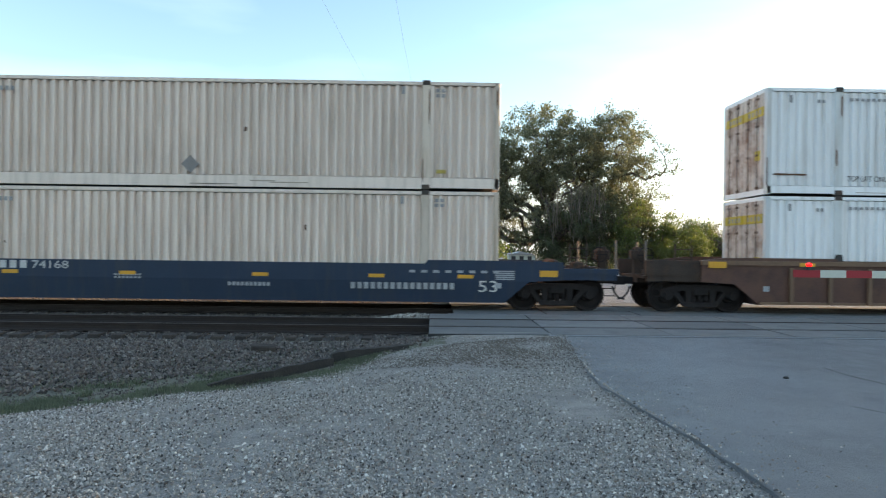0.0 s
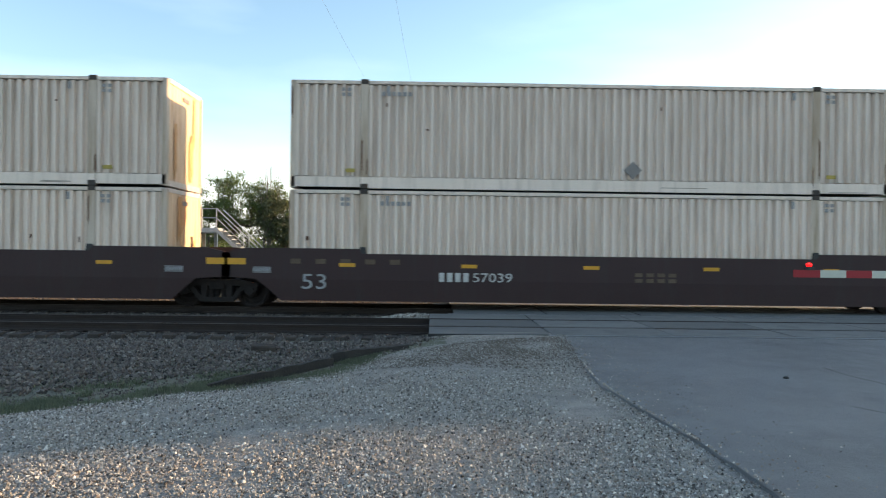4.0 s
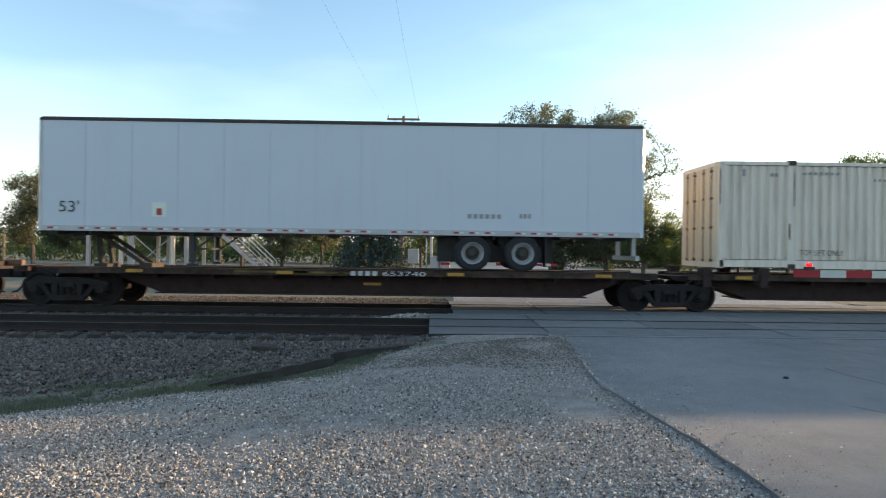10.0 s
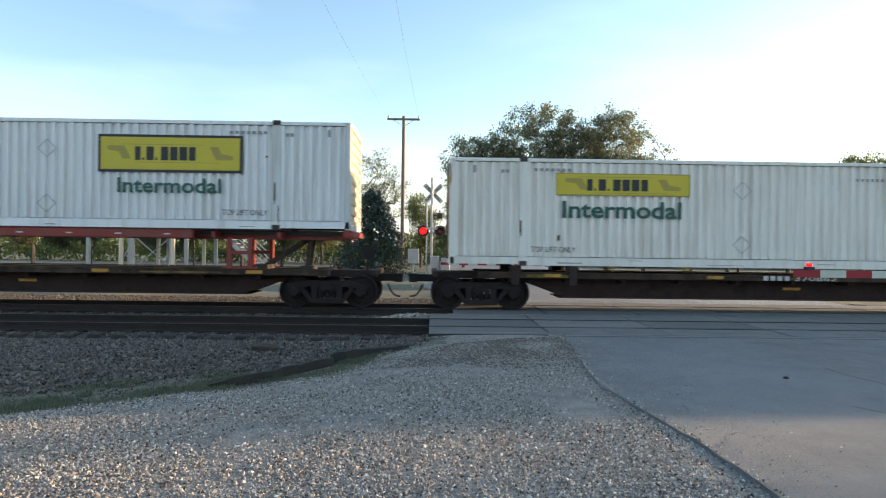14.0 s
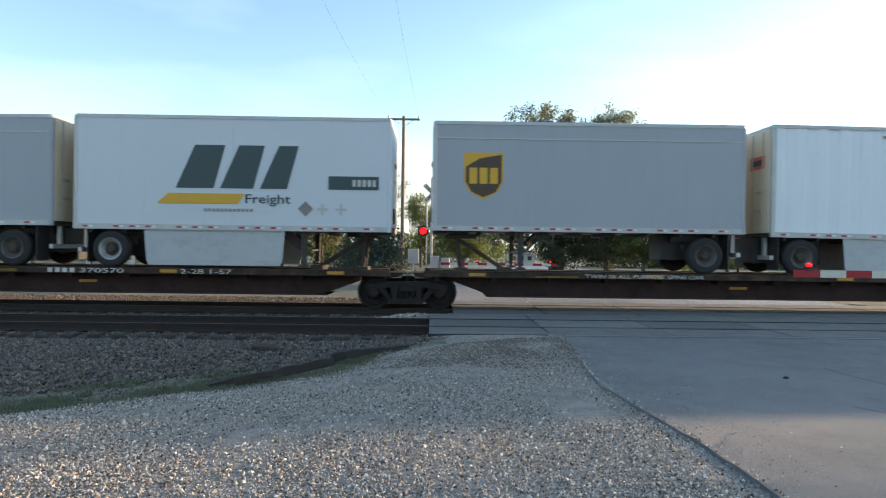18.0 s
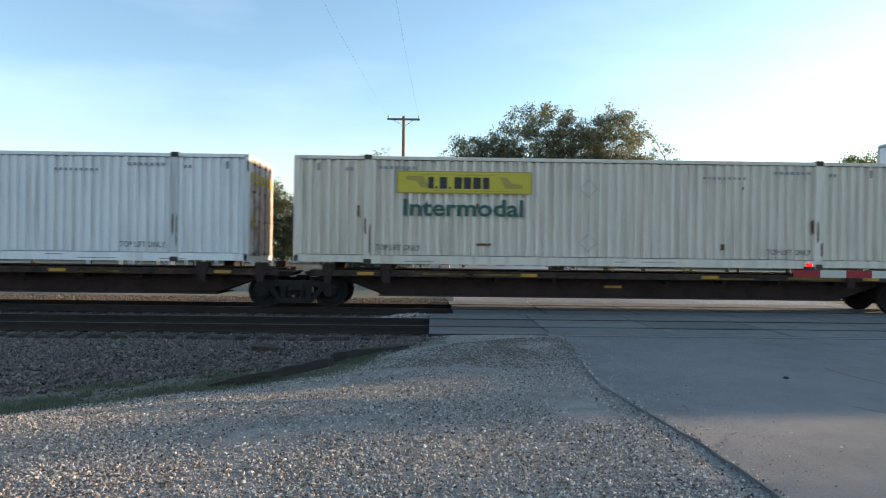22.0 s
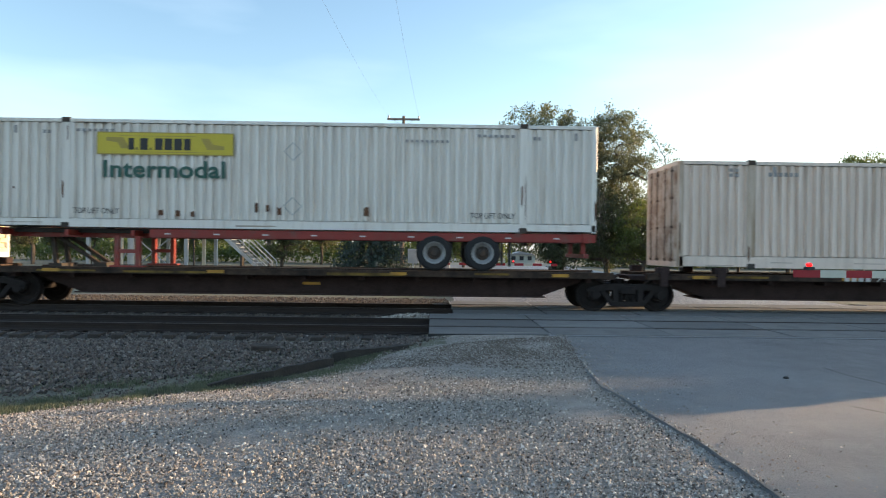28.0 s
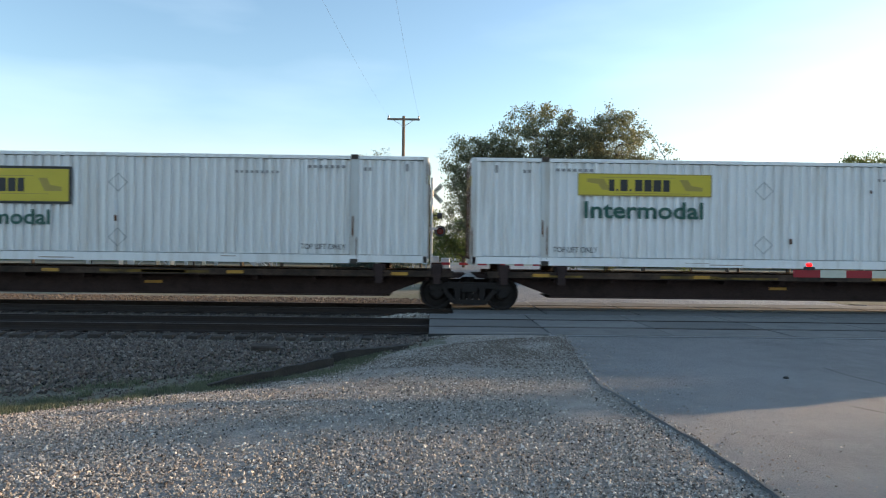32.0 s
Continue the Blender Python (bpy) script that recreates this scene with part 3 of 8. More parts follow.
for centre, x_lo in ((RAIL_NEAR, -16.0), (RAIL_FAR, -16.0)):
    track = thing("track_ties", pose(0, centre, -0.185), "row of dark creosoted wooden ties in the ballast", "ties", "tracks", "structure")
    x = -0.35
    while x > x_lo:
        t = put("tie", tie_mesh, track, pose(x, rnd.uniform(-0.06, 0.06), rnd.uniform(-0.012, 0.006), 0, 0, rnd.uniform(-1, 1)))
        for s in (-0.7525, 0.7525):
            put("tie_plate", plate_mesh, t, pose(0, s, 0.0))
        x -= 0.51

# crossing surface: concrete panels between and beside the rails
def panel_rows():
    out = []
    for c in (RAIL_NEAR, RAIL_FAR):
        out += [(c - 1.93, c - 0.83), (c - 0.625, c + 0.625), (c + 0.83, c + 1.93)]
    return out


crossing = thing("crossing_surface", pose(0, 0, 0), "grey concrete panels of the level crossing", "crossing", kind="structure")
rnd = random.Random(8)
for i, (y0, y1) in enumerate(panel_rows()):
    x = PANEL_X0 if i < 3 else 0.54
    while x < PANEL_X1:
        x1 = min(x + 2.44, PANEL_X1)
        me = cached(("panel", round(x1 - x, 2), round(y1 - y0, 2)), "panel", M_CONC,
                    lambda g, a=x1 - x, b=y1 - y0: g.bevbox(0.016, a - 0.016, 0.006, b - 0.006, -0.22, 0.0, 0.012))
        put("panel", me, crossing, pose(x, y0, rnd.uniform(-0.004, 0.004)))
        x = x1
for c in (RAIL_NEAR, RAIL_FAR):
    x0 = PANEL_X0 if c == RAIL_NEAR else 0.54
    for s in (-0.7525, 0.7525):
        part("flangeway", Geo().box(x0, PANEL_X1, c + s - 0.125, c + s + 0.125, -0.2, -0.014), M_RUBBER, crossing, "dark rubber flangeway")
mid = Geo().box(0.4, PANEL_X1, RAIL_NEAR + 1.94, RAIL_FAR - 1.94, -0.25, -0.004)
part("asphalt_strip", mid, M_ASPH, crossing, "asphalt strip between the two tracks")
part("asphalt_strip", Geo().box(0.6, PANEL_X1, RAIL_FAR + 1.935, 20.76, -0.25, -0.006), M_ASPH, crossing)
# sunlit panel joints, drawn as pale strips
for k in range(6):
    part("joint_filler", Geo().box(0.53 + 2.44 * k, 0.55 + 2.44 * k, RAIL_FAR + 0.81, RAIL_FAR + 1.92, -0.02, 0.004), M_CONC_PALE, crossing, "pale line for sunlight on the panel joint")
# dark edge strip: rubber, and the drop shadow under the panels painted in
part("edge_strip", Geo().box(PANEL_X0, 2.35, 12.735, 12.752, -0.2, -0.012), M_RUBBER, crossing, "dark rubber edge strip doubling as drop shadow")
part("asphalt_strip", Geo().box(2.3, PANEL_X1, 12.6, RAIL_NEAR - 1.935, -0.25, -0.006), M_ASPH, crossing)


# ---- loose stones ----
def stones(name, count, place, smin, smax, mat, label, seed):
    """Many small angular stones in one mesh."""
    r = np.random.RandomState(seed)
    pts = []
    while len(pts) < count:
        p = place(r)
        if p is not None:
            pts.append(p)
    base = np.array([(1, 0, 0), (-1, 0, 0), (0, 1, 0), (0, -1, 0), (0, 0, 1), (0, 0, -1)], float)
    tri = np.array([(0, 2, 4), (2, 1, 4), (1, 3, 4), (3, 0, 4), (2, 0, 5), (1, 2, 5), (3, 1, 5), (0, 3, 5)])
    pts = np.array(pts)
    n = len(pts)
    size = r.uniform(smin, smax, (n, 1, 1)) * r.uniform(0.6, 1.15, (n, 6, 1))
    v = base[None] * size + r.normal(0, 0.22, (n, 6, 3)) * size
    a = r.uniform(0, 6.28, n)
    tilt = r.uniform(-0.6, 0.6, n)
    c, s = np.cos(a)[:, None], np.sin(a)[:, None]
    ct, st = np.cos(tilt)[:, None], np.sin(tilt)[:, None]
    x, y, z = v[..., 0], v[..., 1], v[..., 2] * 0.9
    x, z = x * ct + z * st, -x * st + z * ct
    v = np.stack([x * c - y * s, x * s + y * c, z], -1) + pts[:, None, :]
    f = (tri[None] + (np.arange(n) * 6)[:, None, None]).reshape(-1, 3)
    me = bpy.data.meshes.new(name)
    me.from_pydata(v.reshape(-1, 3).tolist(), [], f.tolist())
    me.materials.append(mat)
    return tagged(new(name, me), label, "stones", kind="stuff")


def on_lot(r):
    y = 3.6 + 9.2 * r.rand() ** 1.35
    x = r.uniform(-0.75 * y - 0.5, road_edge(y) + 0.03 + 0.22 * step(8.5, 11.0, y) * r.rand())
    q = side_of_line(x, y)
    if x < 0 and q < r.normal(rim_of(x) + 0.02 + 0.5 * noise.noise((x * 0.8, y * 0.8, 6.0)), 0.34) or (x >= 0 and y > 12.7):
        return None
    if noise.noise((x * 0.9, y * 0.9, 2.0)) + 0.35 < r.uniform(-0.3, 0.6):
        return None
    return (x, y, max(lot_z(x, y), 0.0 if x > road_edge(y) else -9) + 0.006)


def on_lot_big(r):
    p = on_lot(r)
    return p if p and p[1] < 9 else None


def on_shoulder(r):
    y = r.uniform(6.0, 13.0)
    x = r.uniform(-0.75 * y - 1.5, 0.1)
    if side_of_line(x, y) > r.normal(-0.62 - 0.22 * step(-0.8, -2.0, x), 0.22) - 0.25 * step(-2.0, -5.0, x) * (r.rand() < 0.8):
        return None
    return (x, y, max(ballast_z(y) if y > 12.0 else -9, ground_z(x, y)) + 0.012)


def on_bed(r):
    y = r.uniform(12.7, 22.4)
    x = r.uniform(-16.5, -0.2 if y < 16.4 else 0.5)
    for c in (RAIL_NEAR, RAIL_FAR):
        if abs(abs(y - c) - 0.75) < 0.1:
            return None
    return (x, y, ballast_z(y) - 0.005 + 0.07 * (1 if 16.2 < y < 17.1 else 0) * r.rand())


stones("gravel", 60000, on_lot, 0.005, 0.0125, M_GRAVSTONE, "small pale limestone chips lying on the lot", 11)
stones("coarse_gravel", 11000, on_lot_big, 0.010, 0.021, M_GRAVSTONE, "coarser pale gravel lumps scattered on the lot", 12)
stones("shoulder_ballast", 15000, on_shoulder, 0.022, 0.045, M_BALSTONE, "grey ballast stones on the track shoulder", 13)
def on_heap(r):
    x, y = r.normal(-0.45, 0.75), r.normal(16.65, 0.28)
    h = 0.19 * math.exp(-((x + 0.45) / 0.9) ** 2 - ((y - 16.65) / 0.4) ** 2)
    return (x, y, -0.2 + h * r.uniform(0.3, 1.0)) if x < 0.45 and 16.0 < y < 17.3 else None


def on_tie_ends(r):
    y = r.uniform(12.4, 13.72)
    x = r.uniform(-13.5, -0.15)
    if y > 13.25 and noise.noise((x * 1.9, y, 3.0)) < r.uniform(-0.1, 0.5):
        return None
    return (x, y, ballast_z(y) + 0.004 + 0.02 * r.rand())


def on_strip(r):
    u, q = r.uniform(0.2, 9.0), r.normal(0.1, 0.55)
    x, y = LX - 0.824 * u + q * NX, LY - 0.567 * u + q * NY
    return (x, y, ground_z(x, y) - 0.008) if y > 4.5 and x < -0.3 else None


stones("tie_end_ballast", 9000, on_tie_ends, 0.018, 0.04, M_BALSTONE, "grey ballast heaped round the tie ends", 18)
stones("strewn_stones", 4200, on_strip, 0.008, 0.024, M_BALSTONE, "small grey stones strewn in the grass", 19)
stones("ballast_heap", 2600, on_heap, 0.02, 0.045, M_GRAVSTONE, "heap of pale stones between the tracks", 15)
def on_road(r):
    y = r.uniform(4.5, 12.4)
    x = road_edge(y) + 0.03 + min(6.5, r.exponential(0.45))
    return (x, y, road_z(x, y) + 0.003)


stones("road_grit", 700, on_road, 0.006, 0.014, M_GRAVSTONE, "pale gravel chips strayed onto the asphalt", 17)
def on_dirt(r):
    x, y = r.normal(0.7, 1.3), 9.2 + 3.4 * r.rand() ** 0.8
    if x > road_edge(y) + 0.05 or side_of_line(x, y) < 0.5 or noise.noise((x * 1.3, y * 1.3, 8.0)) < r.uniform(-0.5, 0.4):
        return None
    return (x, y, lot_z(x, y) + 0.002)


stones("brown_grit", 9000, on_dirt, 0.007, 0.016, M_DIRTGRIT, "brown dirt and grit tracked off the crossing", 20)
stones("dark_pebbles", 2600, on_lot, 0.007, 0.018, M_DARKSTONE, "dark brown pebbles scattered over the lot", 16)
stones("track_ballast", 19000, on_bed, 0.022, 0.045, M_BALSTONE, "grey ballast stones between the ties", 14)


# ---- containers ----
CL, CW, CH = 16.154, 2.591, 2.896
LIFT = (CL - 12.192) / 2


def corrugation(g, x0, x1, y, z0, z1, pitch, depth):
    """A wall sheet with upright trapezoid ribs, facing -y at y."""
    n = max(1, round((x1 - x0) / pitch))
    p = (x1 - x0) / n
    xs, ys = [], []
    for i in range(n):
        b = x0 + i * p
        for u, d in ((0.0, 0), (0.36, 0), (0.47, depth), (0.86, depth)):
            xs.append(b + u * p)
            ys.append(y + d)
    xs.append(x1)
    ys.append(y)
    i0 = len(g.v)
    k = len(xs)
    g.v += [(a, b, z0) for a, b in zip(xs, ys)] + [(a, b, z1) for a, b in zip(xs, ys)]
    for i in range(k - 1):
        g.f.append((i0 + i, i0 + i + 1, i0 + k + i + 1, i0 + k + i))


def wall_cuts(length):
    """The stretches of side wall between corner and lift posts."""
    if length < 14:
        return [(0.14, length - 0.14)]
    return [(0.14, LIFT - 0.12), (LIFT + 0.12, length - LIFT - 0.12), (length - LIFT + 0.12, length - 0.14)]


def container(x, y, z, label, paint, style="beige", doors="left", group="containers", front=None):
    """A 53-foot box with its near lower left corner at the origin. style: beige (fine ribs), white (broad ribs), plate (smooth)."""
    c = thing("container", pose(x, y, z), label, "container", group)
    pitch, depth = {"beige": (0.235, 0.095), "white": (0.245, 0.08), "plate": (0.62, 0.016), "grey": (0.26, 0.06)}[style]
    low = 0.30 if style in ("beige",) else 0.22
    far = Matrix.Translation((CL, CW, 0)) @ pose(0, 0, 0, 0, 0, 180)

    def wall(g):
        for a, b in wall_cuts(CL):
            corrugation(g, a, b, 0.012, low + 0.018, CH - 0.125, pitch, depth)
    me = cached(("side", style), "side_wall", paint, wall)
    put("side_wall", me, c)
    put("side_wall", me, c, far)

    def rails(g):
        g.bevbox(0.02, LIFT - 0.1, 0.0, 0.12, 0.03, low, 0.012)
        g.bevbox(LIFT - 0.1, CL - LIFT + 0.1, -0.004, 0.12, 0.0, low, 0.012)
        g.bevbox(CL - LIFT + 0.1, CL - 0.02, 0.0, 0.12, 0.03, low, 0.012)
    me = cached(("brail", style), "bottom_rail", paint, rails)
    put("bottom_rail", me, c)
    put("bottom_rail", me, c, far)
    me = cached("trail", "top_rail", paint, lambda g: g.bevbox(0.1, CL - 0.1, 0.0, 0.09, CH - 0.11, CH - 0.02, 0.01))
    put("top_rail", me, c)
    put("top_rail", me, c, far)
    pmat = {"beige": M_BEIGEPOST, "white": M_WHITEPOST}.get(style, paint) if paint not in (M_CREAM, M_OFFWHITE) else paint
    post = cached("cpost", "corner_post", pmat, lambda g: g.bevbox(0, 0.15, 0, 0.15, 0.0, CH - 0.02, 0.02))
    cast = cached("ccast", "corner_casting", M_CAST if style != "plate" else M_GALV, lambda g: g.bevbox(-0.02, 0.19, -0.012, 0.16, 0, 0.13, 0.012))
    for px in (0.0, CL - 0.15):
        for py in (0.0, CW - 0.15):
            put("corner_post", post, c, pose(px, py, 0))
    lpost = cached("lpost", "lift_post", pmat, lambda g: g.bevbox(-0.115, 0.115, 0, 0.1, 0.0, CH - 0.01, 0.015))
    for px in (LIFT, CL - LIFT):
        put("lift_post", lpost, c, pose(px, -0.003, 0))
        put("lift_post", lpost, c, pose(px, CW - 0.097, 0))
        for pz in (-0.012, CH - 0.115):
            put("lift_casting", cast, c, pose(px - 0.085, -0.008, pz), "dark grimy lifting casting")
            put("lift_casting", cast, c, pose(px - 0.085, CW - 0.152, pz))
    roof = cached("croof", "roof", M_ROOF, lambda g: g.box(0.05, CL - 0.05, 0.05, CW - 0.05, CH - 0.045, CH - 0.015))
    put("roof", roof, c)
    put("floor", cached("cfloor", "floor", M_BLACK, lambda g: g.box(0.05, CL - 0.05, 0.06, CW - 0.06, 0.04, 0.2)), c)
    # door end and blind front end
    end_x, front_x = (0.0, CL) if doors == "left" else (CL, 0.0)
    sg = 1 if doors == "left" else -1
    dmat = M_RUSTY if style == "beige" else M_ENDGOLD if paint is M_CREAM else M_WDOOR
    for k, (y0, y1) in enumerate(((0.155, CW / 2 - 0.008), (CW / 2 + 0.008, CW - 0.155))):
        def leaf(g, w=y1 - y0):
            # one folded sheet with five upright pans
            us, ds = [0.0], [0.0]
            for i in range(5):
                for u, e in ((0.15, 0.0), (0.25, -0.035), (0.75, -0.035), (0.85, 0.0)):
                    us.append((i + u) * w / 5)
                    ds.append(sg * e)
            us.append(w)
            ds.append(0.0)
            n = len(us)
            g.v += [(e, u, 0.16) for u, e in zip(us, ds)] + [(e, u, CH - 0.13) for u, e in zip(us, ds)]
            for i in range(n - 1):
                g.f.append((i, i + 1, n + i + 1, n + i))
        d = put("door", cached(("leaf", doors), "door", dmat, leaf), c, pose(end_x + sg * 0.02, y0, 0), "weathered door with rust streaks")

        def rods(g, w=y1 - y0):
            for yy in (w * 0.28, w * 0.72):
                g.cyl((-sg * 0.035, yy, 0.14), (-sg * 0.035, yy, CH - 0.12), 0.02, 6)
                for zz in (0.2, 1.1, 1.9, 2.65):
                    g.box(-sg * 0.035 - 0.03, -sg * 0.035 + 0.03, yy - 0.05, yy + 0.05, zz - 0.03, zz + 0.03)
        put("locking_bar", cached(("rods", doors), "locking_bar", M_ROD, rods), d)
        if style == "white" and paint is not M_CREAM:
            f0, f1 = min(-sg * 0.041, sg * 0.0), max(-sg * 0.041, sg * 0.0)
            lab = cached(("doorlabel", doors), "door_label", M_DOORYEL, lambda g: g.box(f0, f1, 0.02, 1.09, 2.15, 2.40))
            db = put("door_label", lab, d, None, "dull yellow band across the door")
            put("label_mark", cached(("doormark", doors), "label_mark", M_MARK, lambda g: [g.box(f0 - 0.003, f1 + 0.003, 0.12 + 0.2 * i, 0.22 + 0.2 * i, 2.21, 2.34) for i in range(4)]), db, None, "plain grey blocks in place of writing")
            if k == 0:
                put("door_plate", cached(("doorplate", doors), "door_plate", M_DOORYEL, lambda g: g.box(f0, f1, 0.14, 0.44, 0.95, 1.22)), d, None, "small yellow plate")
    sill = cached("endsill", "end_sill", paint, lambda g: g.box(0, 0.14, 0.15, CW - 0.15, 0.0, 0.155))
    head = cached("endhead", "end_header", paint, lambda g: g.box(0, 0.14, 0.15, CW - 0.15, CH - 0.125, CH - 0.01))
    for xx in (0.0, CL - 0.14):
        put("end_sill", sill, c, pose(xx, 0, 0))
        put("end_header", head, c, pose(xx, 0, 0))

    def blind(g):
        # one folded sheet, its folds level on smooth boxes and upright on ribbed ones
        level = style in ("white", "grey")
        lo, hi = (0.155, CH - 0.125) if level else (0.15, CW - 0.15)
        n = 9 if level else 10
        us, ds = [], []
        for i in range(n):
            deep = -0.045 if level else -0.010
            for u, d in ((0.0, 0.0), (0.4, 0.0), (0.5, deep), (0.9, deep)):
                us.append(lo + (i + u) * (hi - lo) / n)
                ds.append(sg * d)
        us.append(hi)
        ds.append(0.0)
        k = len(us)
        if level:
            g.v += [(d, 0.15, u) for u, d in zip(us, ds)] + [(d, CW - 0.15, u) for u, d in zip(us, ds)]
        else:
            g.v += [(d, u, 0.155) for u, d in zip(us, ds)] + [(d, u, CH - 0.125) for u, d in zip(us, ds)]
        for i in range(k - 1):
            g.f.append((i, i + 1, k + i + 1, k + i))
    put("front_wall", cached(("blind", style in ("white", "grey"), doors), "front_wall", M_BEIGEEND if style == "beige" else M_ENDGOLD, blind), c, pose(front_x - sg * 0.02, 0, 0), "stained blind end wall tinted golden for low sun")
    if style == "beige":
        out = front_x + sg * 0.0
        e = (min(out - sg * 0.02, out + sg * 0.004), max(out - sg * 0.02, out + sg * 0.004))
        put("end_vent", cached(("endvent", doors), "end_vent", M_PLACARD, lambda g: g.bevbox(*e, 1.1, 1.55, CH - 0.42, CH - 0.30, 0.004)), c, None, "small brown vent plate")
        r = random.Random(int(abs(x) * 13 + z))
        for k in range(4):
            y0, h = r.uniform(0.3, CW - 0.5), r.uniform(0.7, 2.1)
            w = r.uniform(0.10, 0.26)
            z1 = CH - 0.2 if r.random() < 0.6 else 0.25 + h
            n = (e[1] if sg > 0 else e[0])
            g = Geo().poly([(n, y0, z1 - h), (n, y0 + w * 0.4, z1 - h - 0.05), (n, y0 + w, z1 - h * 0.8), (n, y0 + w * 0.9, z1), (n, y0 + w * 0.1, z1)][::sg])
            part("rust_stain", g, M_ENDRUN, c, "orange-brown rust run")
    return c


def beige_marks(c, upper=True, diamond=7.0, tag=True):
    """Small stencils, plates and a placard on the near side."""
    g = Geo()
    bars(g, LIFT + 0.45, CH - 0.42, 0.8, 0.11, 6)
    bars(g, LIFT - 0.62, CH - 0.44, 0.25, 0.09, 2, rows=2)
    bars(g, CL - LIFT + 0.25, CH - 0.44, 0.25, 0.09, 2, rows=2)
    g.box(LIFT + 0.58, LIFT + 0.66, -0.004, 0.012, CH - 0.36, CH - 0.16)
    g.box(CL - LIFT - 0.66, CL - LIFT - 0.58, -0.004, 0.012, CH - 0.36, CH - 0.16)
    part("stencil", g, M_MARK, c, "small grey stencilled markings")
    if upper:
        for px in (LIFT - 0.5, CL - LIFT + 0.28):
            put("plate", cached("smallplate", "plate", M_OCHRE, lambda g: g.box(0, 0.26, -0.004, 0.012, 0.42, 0.52)), c, pose(px, 0, 0), "ochre plate")
    if diamond:
        put("placard", cached("diamond", "placard", M_PLACARD, lambda g: g.prism([(0, -0.24), (0.24, 0), (0, 0.24), (-0.24, 0)], -0.004, 0.02)),
            c, pose(diamond, 0, 0.58), "grey diamond placard")


def word(text, c, x, z, w, h, mat, label="", y=-0.004, bold=0.0):
    return put("lettering", letters(text, w, h, mat, bold=bold), c, pose(x, y, z), label)


def hauler_sign(c, x, kind="yellow", drop=0.43):
    """The hauler's panel with plain shapes in place of its mark, and the word below it. kind: yellow, pale, framed."""
    if kind == "framed":
        w, h, iw, ih = 3.82, 1.0, 2.75, 0.40
        z = CH - 0.42 - h
        part("sign_border", Geo().box(x, x + w, -0.006, 0.012, z, z + h), M_BLACK, c, "black border of the sign")
        s = part("sign_panel", Geo().box(x + 0.07, x + w - 0.07, -0.009, 0.012, z + 0.07, z + h - 0.07), M_YEL, c, "yellow sign panel")
        ty, tz, th, tw, tx = -0.013, z + 0.32, 0.36, 1.9, x + 0.98
    else:
        w, h, iw, ih = 3.62, 0.60, 3.22, 0.46
        z = CH - drop - h
        part("sign_border", Geo().box(x, x + w, -0.006, 0.012, z, z + h), M_OCHRE, c, "thin ochre border of the sign")
        s = part("sign_panel", Geo().box(x + 0.03, x + w - 0.03, -0.009, 0.012, z + 0.03, z + h - 0.03), {"pale": M_PALE, "faded": M_FADEYEL}.get(kind, M_YEL), c,
                 {"pale": "faded white sign panel", "faded": "faded pale yellow sign panel"}.get(kind, "yellow sign panel"))
        ty, tz, th, tw, tx = -0.013, z + 0.13, 0.31, 1.95, x + 0.84
    g = Geo()
    lw = tw / 8.2
    xx = tx
    for i, wd in enumerate((0.62, 0.28, 0.85, 0.42, 0.85, 0.85, 0.9, 0.75)):
        if i in (1, 3):
            g.box(xx, xx + lw * 0.22, ty, 0.0, tz, tz + th * 0.2)
        else:
            g.box(xx, xx + lw * wd, ty, 0.0, tz, tz + th)
        xx += lw * (wd + 0.18) * 1.02
    part("sign_mark", g, M_BLACK, s, "plain dark blocks in place of the mark")
    o = Geo()
    for k, sg in ((x + 0.25, 1), (x + w - 0.25, -1)):
        pts = [(k, tz + th + 0.02), (k + sg * 0.45, tz + th + 0.02), (k + sg * 0.62, tz + 0.03), (k + sg * 0.40, tz + 0.03), (k + sg * 0.30, tz + th * 0.6), (k, tz + th * 0.75)]
        if sg < 0:
            pts = [(a, 2 * tz + th + 0.02 - b + 0.02) for a, b in pts]
            pts = pts
        o.prism(pts if sg > 0 else pts[::1], ty + 0.002, 0.0)
    o.box(x + 0.6, x + w - 1.0, ty + 0.002, 0, tz + th + 0.05, tz + th + 0.065)
    o.box(x + 1.0, x + w - 0.6, ty + 0.002, 0, tz - 0.065, tz - 0.05)
    part("sign_scroll", o, M_OCHRE, s, "ochre scroll lines")
    ix = x + (w - iw) / 2 - 0.02
    word("Intermodal", c, ix, z - 0.15 - ih, iw, ih, M_GREEN, "dark green word on the side", bold=0.022)


